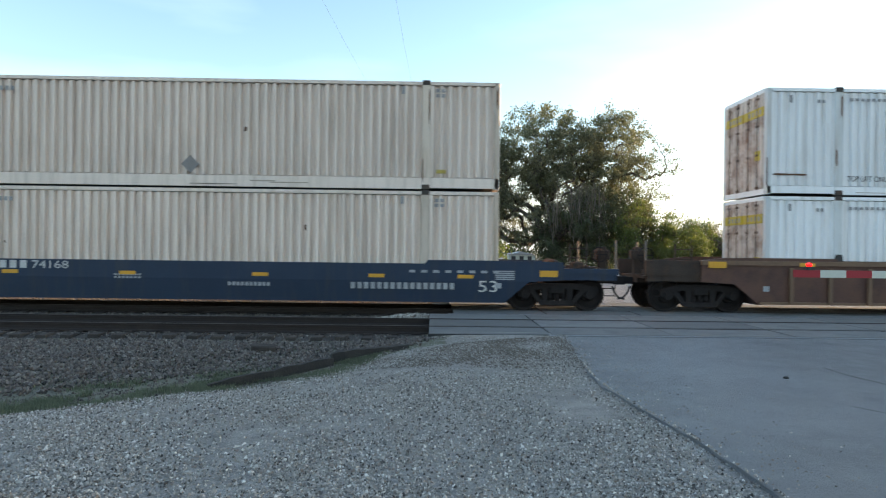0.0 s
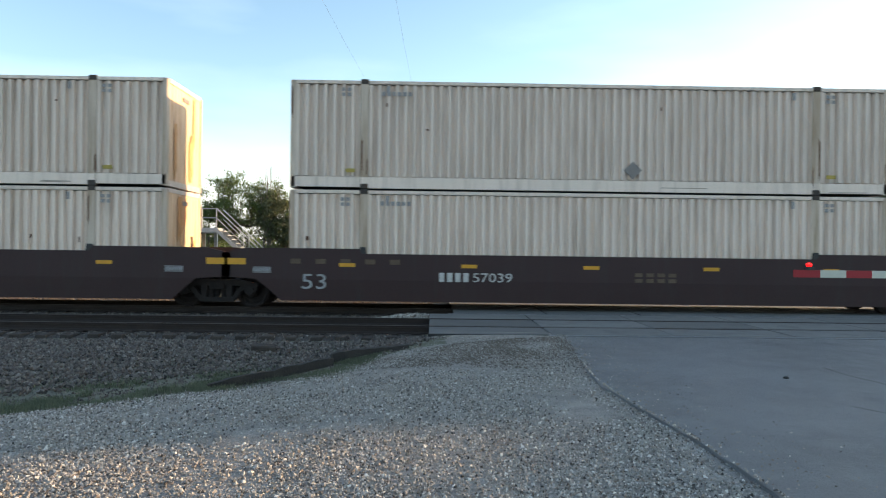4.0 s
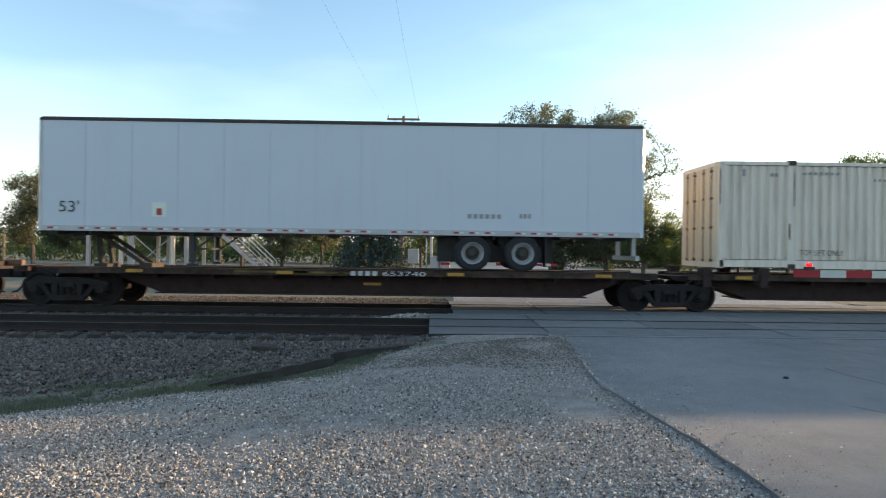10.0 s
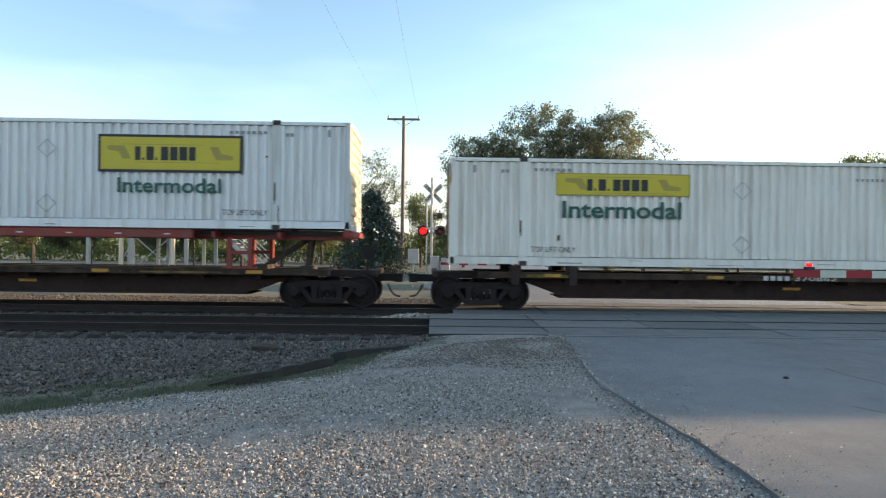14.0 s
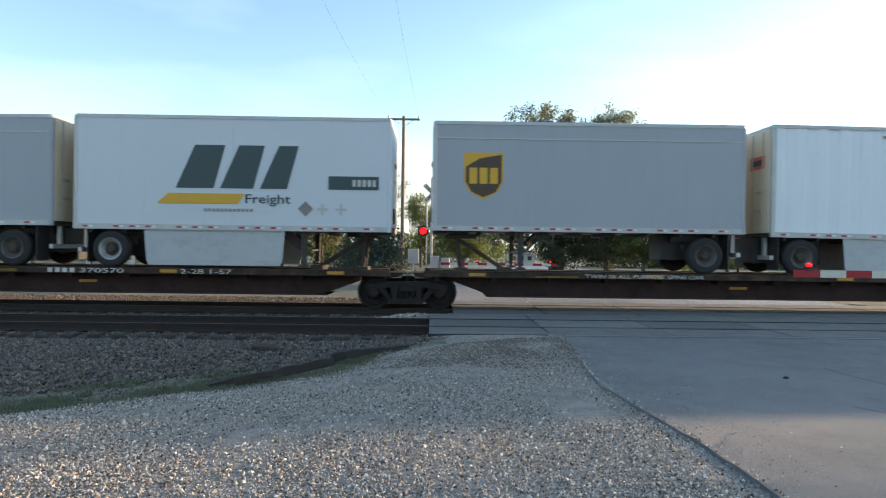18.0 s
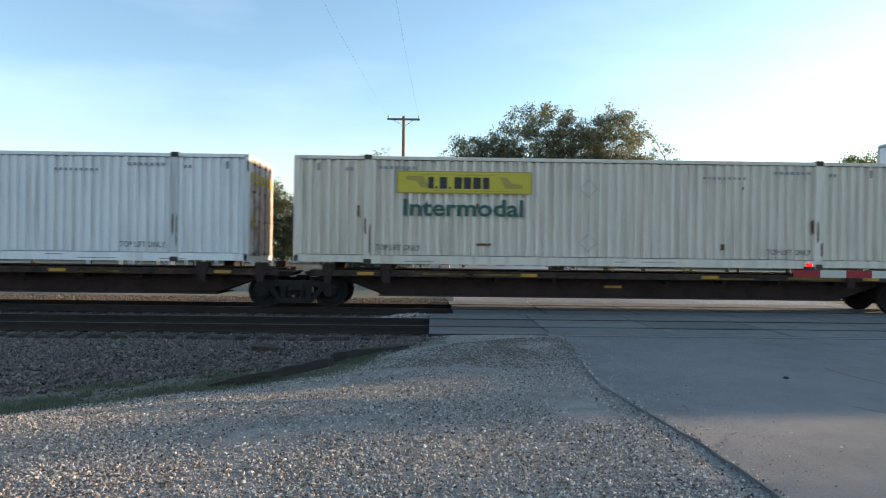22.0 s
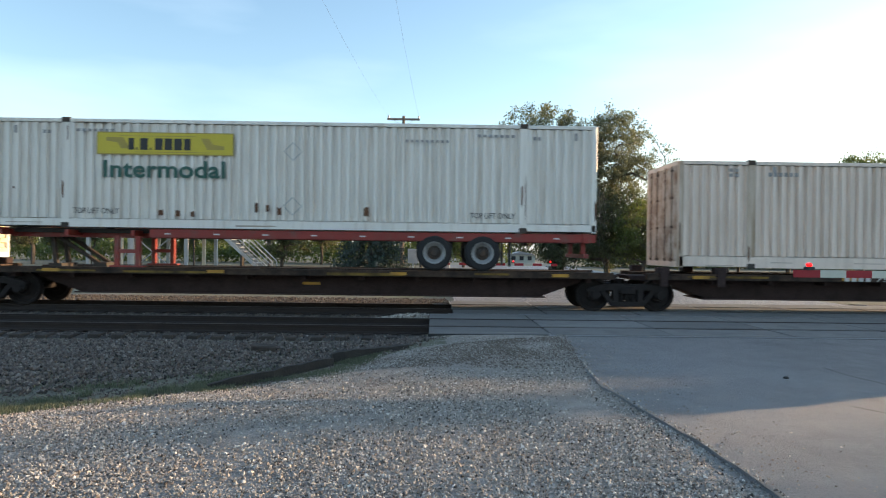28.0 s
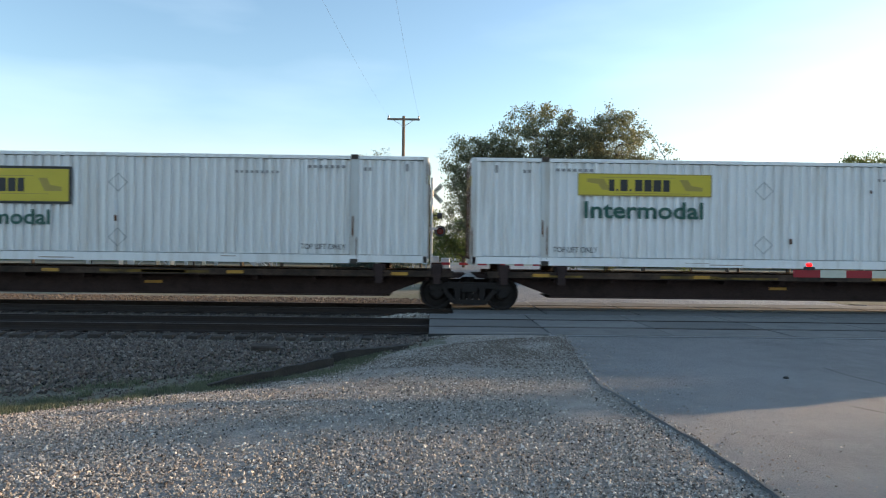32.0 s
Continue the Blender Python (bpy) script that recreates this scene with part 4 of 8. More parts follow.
def white_marks(c, top_lift=True, diamonds=None, mid_mark=None):
    g = Geo()
    for px in (LIFT + 0.28, CL - LIFT - 1.25):
        bars(g, px, CH - 0.36, 1.0, 0.075, 7)
    bars(g, LIFT - 0.6, CH - 0.42, 0.2, 0.09, 2)
    bars(g, CL - LIFT + 0.25, CH - 0.42, 0.2, 0.09, 2)
    g.box(0.62, 0.70, -0.004, 0.012, CH - 0.42, CH - 0.22)
    g.box(CL - 0.62, CL - 0.54, -0.004, 0.012, CH - 0.42, CH - 0.22)
    bars(g, 4.4 if mid_mark is None else mid_mark, CH - 0.52, 1.15, 0.07, 9, gap=0.5)
    part("stencil", g, M_MARK, c, "small grey stencilled markings")
    if top_lift:
        word("TOP LIFT ONLY", c, LIFT + 0.22, 0.36, 1.2, 0.15, M_DARKTXT)
        word("TOP LIFT ONLY", c, CL - LIFT - 1.42, 0.36, 1.2, 0.15, M_DARKTXT)
    for px in diamonds or ():
        for pz in (0.62, 2.08):
            d = Geo()
            for a, b in (((0, -.24), (.24, 0)), ((.24, 0), (0, .24)), ((0, .24), (-.24, 0)), ((-.24, 0), (0, -.24))):
                d.bar((px + a[0], 0.0, pz + a[1]), (px + b[0], 0.0, pz + b[1]), 0.018)
            part("placard_holder", d, M_GALV, c, "flip placard holder")


# ---- running gear of the railway cars ----
WR = 0.457
WHEELSETS = []


def wheelset_mesh():
    def build(g):
        for s in (-1, 1):
            c = s * 0.7525
            o = [(-0.075, 0.14), (-0.09, 0.18), (-0.02, 0.22), (0.0, 0.36), (-0.065, 0.40), (-0.07, WR), (0.03, WR + 0.004), (0.045, WR + 0.025), (0.065, WR + 0.02), (0.07, 0.38), (0.02, 0.34), (0.03, 0.2), (0.09, 0.17), (0.09, 0.12)]
            g.rings([(c - s * y if s > 0 else c + y, r) for y, r in (o if s < 0 else o)][::(1 if s < 0 else -1)], 24)
        g.cyl((0, -1.05, 0), (0, 1.05, 0), 0.085, 10)
        for s in (-1, 1):
            for k in range(3):
                a = 2.094 * k
                g.cyl((0.05 * math.cos(a), s * 1.04, 0.05 * math.sin(a)), (0.05 * math.cos(a), s * 1.075, 0.05 * math.sin(a)), 0.02, 6)
    return cached("wheelset", "wheelset", M_WHEEL, build)


def side_frame_mesh():
    def build(g):
        a = 0.89
        # top chord, bottom chord, columns and pedestals of a cast side frame
        top = [(-1.12, 0.60), (-0.95, 0.50), (-0.80, 0.56), (-0.45, 0.60), (0.45, 0.60), (0.80, 0.56), (0.95, 0.50), (1.12, 0.60), (1.06, 0.66), (0.55, 0.76), (-0.55, 0.76), (-1.06, 0.66)]
        g.prism(top, -0.09, 0.09)
        g.prism([(-0.45, 0.16), (0.45, 0.16), (0.48, 0.28), (-0.48, 0.28)], -0.10, 0.10)
        for s in (-1, 1):
            g.prism([(s * 0.46, 0.17), (s * 0.78, 0.56), (s * 0.66, 0.62), (s * 0.40, 0.28)][::s], -0.07, 0.07)
            g.prism([(s * 0.27, 0.26), (s * 0.40, 0.26), (s * 0.42, 0.64), (s * 0.25, 0.64)][::s], -0.085, 0.085)
            g.prism([(s * 0.74, 0.40), (s * 0.79, 0.40), (s * 0.80, 0.58), (s * 0.72, 0.58)][::s], -0.07, 0.07)
            g.prism([(s * 1.0, 0.40), (s * 1.05, 0.40), (s * 1.10, 0.60), (s * 1.0, 0.60)][::s], -0.07, 0.07)
            g.cyl((s * a, -0.12, WR), (s * a, 0.1, WR), 0.115, 12)
    return cached("sideframe", "side_frame", M_TRUCK, build)


def spring_mesh():
    """One coil spring as a grooved column, its axis along y."""
    prof = []
    for k in range(7):
        prof += [(k * 0.034, 0.055), (k * 0.034 + 0.008, 0.08), (k * 0.034 + 0.022, 0.08)]
    return cached("spring", "spring", M_TRUCK, lambda g: g.rings(prof, 9))


def truck(car, x, centre_y):
    """A two-axle truck under a car, at x along the car; the car's origin is on the rail head at the near side."""
    b = put("truck", cached("bolster", "truck", M_TRUCK, lambda g: g.bevbox(-0.22, 0.22, -1.1, 1.1, 0.50, 0.72, 0.04).cyl((0, 0, 0.7), (0, 0, 0.86), 0.2, 12)),
            car, pose(x, centre_y, 0), "two-axle cast steel truck")
    for s in (-1, 1):
        put("side_frame", side_frame_mesh(), b, pose(0, s * 0.99, 0))
        for px in (-0.17, 0.0, 0.17):
            put("spring", spring_mesh(), b, pose(px, s * 0.99, 0.275, 90))
    for s in (-1, 1):
        w = put("wheelset", wheelset_mesh(), b, pose(s * 0.89, 0, WR))
        WHEELSETS.append((w, car, x + s * 0.89))
    return b


def coupler(car, x, sg, cy):
    """Knuckle coupler and air hose at a car's end."""
    g = Geo().box(min(x, x - sg * 0.9), max(x, x - sg * 0.9), cy - 0.09, cy + 0.09, 0.72, 0.92)
    g.prism([(x - sg * 0.1, 0.70), (x + sg * 0.14, 0.70), (x + sg * 0.16, 0.94), (x - sg * 0.1, 0.94)][::sg], cy - 0.2, cy + 0.16)
    part("coupler", g, M_TRUCK, car, "dark cast coupler")
    h = Geo()
    pts = [(x - sg * 0.25, 0.66), (x - sg * 0.18, 0.48), (x - sg * 0.05, 0.33), (x + sg * 0.1, 0.30)]
    for (a, b), (c, d) in zip(pts, pts[1:]):
        h.cyl((a, cy - 0.3, b), (c, cy - 0.3, d), 0.028, 7)
    part("air_hose", h, M_BLACK, car, "black rubber air hose")


CY = 1.295                              # from the near side of the load to the car's centre line


def reflectors(car, xs, z, h=0.095, w=0.42, y=-0.10):
    me = cached(("refl", h, w), "reflector", M_YELBR, lambda g: g.box(-w / 2, w / 2, -0.006, 0.0, 0, h))
    for x in xs:
        put("reflector", me, car, pose(x, y, z), "yellow reflector")


def end_gear(car, sg, x, paint, tall=False, high=False):
    """Platform over the truck, side beams, posts, ladder and brake gear at one end of a well car. x: the well's end."""
    span = lambda a, b: (min(x + sg * a, x + sg * b), max(x + sg * a, x + sg * b))
    g = Geo()
    g.bevbox(*span(0.0, 3.0), CY - 0.45, CY + 0.45, 0.78, 1.02, 0.02)
    g.box(*span(2.4, 2.6), 0.06, 2 * CY - 0.06, 0.95, 1.12)
    g.box(*span(1.2, 1.35), 0.05, 2 * CY - 0.05, 0.95, 1.1)
    g.box(*span(1.6, 3.0), 0.22, 2 * CY - 0.22, 0.92, 0.99)
    part("end_platform", g, M_ENDGEAR, car, "grimy end platform over the truck")
    top = 1.42 if high else 1.17
    beam = cached(("endbeam", sg, high), "side_beam", M_ENDGEAR if high else paint, lambda g: g.bevbox(min(sg * 1.5, sg * 3.05), max(sg * 1.5, sg * 3.05), -0.06, 0.10, 1.02, top, 0.012)
                  .box(min(sg * 1.55, sg * 3.0), max(sg * 1.55, sg * 3.0), -0.03, 0.06, 0.86, 1.02))
    for yy in (0.02, 2 * CY - 0.06):
        put("side_beam", beam, car, pose(x, yy, 0), "side beam beyond the well")
    ladder = cached("ladder", "ladder", M_ENDGEAR, lambda g: [g.cyl((a, 0, 1.0), (a, 0, 1.86), 0.022, 6) for a in (0.0, 0.45)]
                    + [g.cyl((0, 0, b), (0.45, 0, b), 0.015, 6) for b in (1.2, 1.46, 1.72)])
    stake = cached(("stake", tall), "grab_iron", M_TWIG, lambda g: g.cyl((0, 0, 1.0), (0, 0, 2.15 if tall else 1.95), 0.032, 6))
    put("ladder", ladder, car, pose(min(x + sg * 1.75, x + sg * 2.2), 0.12, 0), "short steel end ladder")
    for k, yy in ((3.0, 0.12), (2.5, 2 * CY - 0.12)):
        put("grab_iron", stake, car, pose(x + sg * k, yy, 0), "upright weathered post")
    wheel = cached("bwheel", "brake_wheel", M_TRUCK, lambda g: g.cyl((0, 0, 0), (0, 0, 0.62), 0.025, 6).rings([(-0.06, 0.2), (-0.06, 0.225), (-0.03, 0.225), (-0.03, 0.2)], 16, 0, 0.55, False)
                   .bar((-0.2, -0.045, 0.55), (0.2, -0.045, 0.55), 0.025).bar((0, -0.045, 0.35), (0, -0.045, 0.75), 0.025))
    put("brake_wheel", wheel, car, pose(x + sg * 2.75, CY - 0.35, 1.0), "brake wheel on its staff")
    stand = cached("bstand", "brake_stand", M_ENDGEAR, lambda g: g.bevbox(-0.11, 0.11, -0.1, 0.1, 0.95, 1.78, 0.02).bevbox(-0.2, 0.2, -0.16, 0.16, 1.42, 1.7, 0.03))
    put("brake_stand", stand, car, pose(x + sg * 2.9, CY - 0.1, 0), "dark handbrake stand")
    tank = cached("airtank", "air_reservoir", M_ENDGEAR, lambda g: g.rings([(-0.6, 0.05), (-0.56, 0.14), (-0.46, 0.19), (0.46, 0.19), (0.56, 0.14), (0.6, 0.05)], 14))
    put("air_reservoir", tank, car, pose(x + sg * 1.45, CY + 0.1, 1.22), "dark round air reservoir")
    valve = cached("bvalve", "brake_valve", M_ENDGEAR, lambda g: g.bevbox(-0.16, 0.16, -0.14, 0.14, 1.0, 1.34, 0.03).cyl((-0.3, 0, 1.16), (0.3, 0, 1.16), 0.09, 8).cyl((0, -0.24, 1.22), (0, 0.2, 1.22), 0.06, 8))
    put("brake_valve", valve, car, pose(x + sg * 2.05, 0.55, 0), "brake valve with its flanged pipes")
    pipe = Geo()
    pts = [(0.4, 1.3), (0.9, 1.32), (1.25, 1.2), (1.9, 1.14), (2.5, 1.2), (3.1, 1.0)]
    for (a, b), (c, d) in zip(pts, pts[1:]):
        pipe.cyl((x + sg * a, 0.3, b), (x + sg * c, 0.3, d), 0.022, 6)
    part("brake_pipe", pipe, M_ENDGEAR, car, "bent brake pipe")
    s = Geo()
    for k in range(3):
        s.cyl((x + sg * 2.6, 0.0, 0.45 + 0.2 * k), (x + sg * 2.95, 0.0, 0.45 + 0.2 * k), 0.013, 6)
    for xx in (2.6, 2.95):
        s.cyl((x + sg * xx, 0.0, 0.43), (x + sg * xx, 0.0, 1.0), 0.013, 6)
    part("step", s, M_TRUCK, car, "sill step")
    coupler(car, x + sg * 3.4, sg, CY)


def tag_marks(car, x, z, w, h, seed, mat=None, y=-0.108):
    """Spray-painted squiggle with no letters."""
    r = random.Random(seed)
    g = Geo()
    n = max(4, int(w / (h * 0.62)))
    for i in range(n):
        cx = x + (i + 0.5) * w / n
        # an open loop and one or two strokes through it
        a0, span = r.uniform(0, 6.283), r.uniform(3.2, 5.4)
        rx, rz = w / n * r.uniform(0.32, 0.55), h * r.uniform(0.34, 0.52)
        pts = [(cx + rx * math.cos(a0 + span * k / 7), z + h / 2 + rz * math.sin(a0 + span * k / 7)) for k in range(8)]
        lines = list(zip(pts, pts[1:]))
        for k in range(r.choice((1, 2))):
            lines.append(((cx + r.uniform(-rx, rx), z + h * r.uniform(-0.1, 0.3)), (cx + r.uniform(-rx, rx) * 1.4, z + h * r.uniform(0.7, 1.15))))
        t = h * (r.uniform(0.16, 0.26) if mat is None else r.uniform(0.07, 0.12))
        for (ax, az), (bx, bz) in lines:
            dx, dz = bx - ax, bz - az
            d = math.hypot(dx, dz) + 1e-6
            ox, oz = -dz / d * t / 2, dx / d * t / 2
            ex, ez = dx / d * t * 0.3, dz / d * t * 0.3
            yy = y - 0.0005 * (len(g.f) // 6)
            g.prism([(ax - ex - ox, az - ez - oz), (bx + ex - ox, bz + ez - oz), (bx + ex + ox, bz + ez + oz), (ax - ex + ox, az - ez + oz)], yy, yy + 0.004)
    part("spray_tag", g, mat or M_TAG, car, "worn spray-painted tag")


def well_car(x, label, paint, style, left="own", right="own", half=9.72):
    """A well-car unit centred at x. style: ribbed, smooth, chord. left, right: own truck, shared truck or none."""
    car = thing("well_car", pose(x, NEAR_Y, 0), label, "railway car", "well cars")
    top = {"ribbed": 1.46, "smooth": 1.24, "plum": 1.50, "chord": 1.48, "blue": 1.26}[style]
    foot = 0.25 if style in ("blue", "plum", "smooth") else 0.27
    L0 = 8.28
    hp = L0 + 1.55
    lift = {"smooth": 0.10, "blue": 0.10, "plum": 0.13}.get(style, 0.06)
    tip = {"chord": top - 0.05, "blue": top + 0.07, "plum": top - 0.02, "ribbed": top - 0.02}.get(style, top - 0.06)
    fold = 0.80 if style in ("blue", "plum", "smooth") else foot
    for far in (False, True):
        m = Matrix.Translation((0, 2 * CY, 0)) @ pose(0, 0, 0, 0, 0, 180) if far else None

        def sheet(g):
            # an upright plate, with the lower part of smooth sides folded inwards
            low = L0 + 0.62 * (fold - foot) / (0.78 - foot) if fold < 0.78 else L0 + 0.62
            o = [(-low, fold), (low, fold), (L0 + 0.64, max(0.80, fold) + 0.002), (hp, 0.86), (hp, tip), (L0 + 0.9, top + lift - 0.01), (L0 - 0.1, top + lift), (LIFT - 8.077 + 12.3, top + lift), (LIFT - 8.077 + 12.2, top)]
            o += [(-a, b) for a, b in reversed(o[2:])]
            g.prism(o, -0.085, 0.0)
            if fold > foot:
                i = len(g.v)
                g.v += [(-low, -0.085, fold), (low, -0.085, fold), (L0, -0.012, foot), (-L0, -0.012, foot), (-low, 0.0, fold), (low, 0.0, fold), (L0, 0.0, foot), (-L0, 0.0, foot)]
                for q in ((0, 3, 2, 1), (4, 5, 6, 7), (3, 7, 6, 2), (0, 4, 7, 3), (1, 2, 6, 5)):
                    g.f.append(tuple(i + k for k in q))
        put("side_sill", cached(("sill", style), "side_sill", M_TANLOW if style == "chord" else paint, sheet), car, m)

        def chords(g):
            g.bevbox(-hp - 0.02, hp + 0.02, -0.14 if style == "ribbed" else -0.22, 0.0, top - (0.14 if style == "ribbed" else 0.25), top - 0.02, 0.01) if style in ("ribbed", "chord") else g.box(-L0, L0, -0.016, 0.0, foot - 0.02, foot)
            if style in ("ribbed", "chord"):
                g.box(-L0, L0, -0.125, -0.085, foot, foot + 0.07)
        put("chord", cached(("chord", style), "chord", M_BROWNRIB if style == "ribbed" else paint, chords), car, m)
        if style == "chord":
            put("top_beam", cached("topbeam", "top_beam", paint, lambda g: g.bevbox(-L0 - 0.9, L0 + 0.9, -0.18, 0.02, top - 0.015, top + 0.065, 0.012)), car, m, "faded yellow top beam")
        if style in ("ribbed", "chord"):
            pitch = 1.06 if style == "ribbed" else 1.5
            me = cached(("rib", style), "rib", M_BROWNRIB if style == "ribbed" else paint, lambda g: g.prism([(-0.05, foot), (0.05, foot), (0.05, top - 0.2), (-0.05, top - 0.2)], -0.165, -0.085))
            k = 0
            while k * pitch < L0:
                for s in ((-1, 1) if k else (1,)):
                    put("rib", me, car, (m or Matrix()) @ pose(s * k * pitch + 0.0, 0, 0))
                k += 1
    beam = cached("floorbeam", "floor_beam", M_SPINE, lambda g: g.box(0.0, 0.4, 0.0, 2 * CY, foot + 0.02, foot + 0.12))
    for k in range(9):
        put("floor_beam", beam, car, pose(-L0 + 0.4 + k * 1.9, 0, 0))
    wall = cached("wellend", "well_end", M_SPINE, lambda g: g.box(0.0, 0.15, 0, 2 * CY, foot, 1.1))
    put("well_end", wall, car, pose(-L0, 0, 0))
    put("well_end", wall, car, pose(L0 - 0.15, 0, 0))
    for sg, mode in ((-1, left), (1, right)):
        if mode == "own":
            truck(car, sg * half, CY)
            end_gear(car, sg, sg * L0, {"chord": M_BROWNRIB, "smooth": M_BROWN}.get(style, paint), style == "plum", style == "ribbed" and sg < 0)
        else:
            if mode == "shared":
                truck(car, sg * 9.37, CY)
            g = Geo().bevbox(min(sg * L0, sg * 9.5), max(sg * L0, sg * 9.5), CY - 0.5, CY + 0.5, 0.8, 1.1, 0.02)
            g.box(min(sg * L0, sg * 9.3), max(sg * L0, sg * 9.3), 0.0, 0.1, 1.0, 1.2)
            part("end_platform", g, paint, car, "articulated end over the shared truck")
            stake = cached(("stake", False), "grab_iron", paint, lambda g: g.cyl((0, 0, 1.0), (0, 0, 1.75), 0.03, 6))
            for xx in (8.75, 9.2):
                put("grab_iron", stake, car, pose(sg * xx, 0.05, 0.15))
        if style in ("ribbed", "chord", "plum"):
            for px in (sg * 6.096,):
                put("guide", cached("guide", "guide", M_BLACK, lambda g: g.prism([(-0.1, 0), (0.1, 0), (0.07, 0.2), (-0.07, 0.2)], -0.06, 0.0)), car, pose(px, -0.02, top - 0.02), "dark container guide")
    rx, rz = {"blue": ((1.75, 4.83, 7.2), 0.88), "plum": ((0.02, 3.25, 6.5), 1.15)}.get(style, ((1.6, 4.2, 7.0), top - 0.16))
    reflectors(car, [sg * k for k in rx for sg in (-1, 1) if k > 0.1 or sg > 0], rz, y={"ribbed": -0.142, "chord": -0.222}.get(style, -0.089))
    me = cached("endrefl", "reflector", M_YELBR, lambda g: g.box(-0.24, 0.24, -0.006, 0, 0, 0.17))
    for sg, mode in ((-1, left), (1, right)):
        put("reflector", me, car, pose(sg * (hp - 0.4), {"ribbed": -0.142, "chord": -0.222}.get(style, -0.089), top - (0.32 if style not in ("ribbed", "chord") else 0.22)), "yellow end marking")
        if style in ("blue", "ribbed"):
            put("data_plate", cached("dataplate", "data_plate", M_WDIM, lambda g: g.box(-0.08, 0.08, -0.006, 0, 0, 0.14)), car, pose(sg * 8.08, -0.089, 0.62), "small white data panel")
    return car


def hitch(car, x, sg, z):
    """Trailer hitch: an upright stanchion at x and a strut that leans away from it to the side sg."""
    h = put("hitch", cached(("hplate", z), "hitch", M_CAST, lambda g: g.bevbox(-0.42, 0.42, CY - 0.5, CY + 0.5, z - 0.12, z, 0.03)), car, pose(x, 0, 0), "steel trailer hitch with a leaning strut")
    foot = cached("hfoot", "foot_plate", M_CAST, lambda g: g.box(-0.18, 0.18, CY - 0.4, CY + 0.4, 1.0, 1.13))
    put("foot_plate", foot, h)
    put("foot_plate", foot, h, pose(sg * 1.25, 0, 0.03))
    for yy in (CY - 0.3, CY + 0.3):
        put("stanchion", cached(("hpost", sg, z), "stanchion", M_CAST, lambda g: g.bar((0, 0, 1.0), (-sg * 0.12, 0, z - 0.08), 0.11)), h, pose(0, yy, 0))
        put("strut", cached(("hstrut", sg, z), "strut", M_CAST, lambda g: g.bar((-sg * 0.1, 0, z - 0.12), (sg * 1.25, 0, 1.08), 0.09)), h, pose(0, yy, 0))


def spine_car(x0, x1, label, first=False, last=False, hitches=(), decks=True, patches=(), pedestals=False):
    """One platform of an articulated spine car between truck centres x0 and x1. hitches: (offset from x0, lean, height)."""
    car = thing("spine_car", pose(x0, NEAR_Y, 0), label, "railway car", "spine cars")
    n = x1 - x0
    a, b = (-0.55 if first else 0.0), (n + 0.55 if last else n)
    sp = [(0.25, 0.86), (1.15, 0.80), (2.35, 0.36), (n - 2.35, 0.36), (n - 1.15, 0.80), (n - 0.25, 0.86), (n - 0.1, 0.98), (0.1, 0.98)]
    part("centre_sill", Geo().prism(sp, CY - 0.62, CY + 0.62), M_SPINE, car, "deep dark centre sill")
    part("sill_flange", Geo().box(2.2, n - 2.2, CY - 0.70, CY + 0.70, 0.335, 0.365), M_SPINE, car)
    for yy in (0.02, 2 * CY - 0.20):
        d = Geo()
        d.bevbox(a + 0.45, b - 0.45, yy, yy + 0.18, 0.90, 1.06, 0.012)
        d.box(a + 0.45, b - 0.45, yy - 0.02, yy, 1.02, 1.065)
        part("side_beam", d, M_SPINEDECK, car, "worn yellow-brown side beam")
    bearer = cached("bearer", "cross_bearer", M_SPINE, lambda g: g.prism([(-0.06, 0.78), (0.06, 0.78), (0.06, 0.95), (-0.06, 0.95)], 0.2, 2 * CY - 0.2))
    k = 0.8
    while k < n - 0.6:
        put("cross_bearer", bearer, car, pose(k, 0, 0))
        k += 1.55
    if decks:
        dk = Geo().box(a + 0.6, b - 0.6, 0.16, CY - 0.5, 1.0, 1.045).box(a + 0.6, b - 0.6, CY + 0.5, 2 * CY - 0.16, 1.0, 1.045)
        part("deck_plate", dk, M_SPINEDECK, car, "steel wheel runway")
    if pedestals:
        for px in (2.45, n - 2.45, 0.9, n - 0.9):
            for s in (1, -1):
                me = cached(("pedestal", s), "pedestal", M_SPINE, lambda g: g.bevbox(-0.16, 0.16, min(0, s * 0.3), max(0, s * 0.3), 0.98, 1.235, 0.02).box(-0.10, 0.10, min(-s * 0.03, s * 0.02), max(-s * 0.03, s * 0.02), 0.72, 1.2))
                put("pedestal", me, car, pose(px, 0 if s > 0 else 2 * CY, 0), "container pedestal")
    for h in hitches:
        hitch(car, *h)
    me = cached("sprefl", "reflector", M_YELREF, lambda g: g.box(-0.22, 0.22, -0.006, 0, 0, 0.085))
    for px in (1.9, n * 0.36, n * 0.64, n - 1.9):
        put("reflector", me, car, pose(px, -0.005, 0.935), "yellow reflector")
    put("reflector", cached("sprefl2", "reflector", M_YELREF, lambda g: g.box(-0.24, 0.24, -0.006, 0, 0, 0.075)), car, pose(n * 0.5, CY - 0.625, 0.62), "yellow reflector on the sill")
    r = random.Random(int(x0 * 10))
    for k in range(r.randint(2, 4)):
        px, ln = r.uniform(1.0, n - 3.5), r.uniform(0.5, 2.4)
        z0 = r.uniform(0.91, 0.97)
        part("worn_stripe", Geo().box(px, px + ln, 0.014, 0.03, z0, z0 + r.uniform(0.04, 0.08)), M_WORNYEL, car, "remains of a yellow stripe")
    if first:
        truck(car, 0.0 + 0.0, CY)
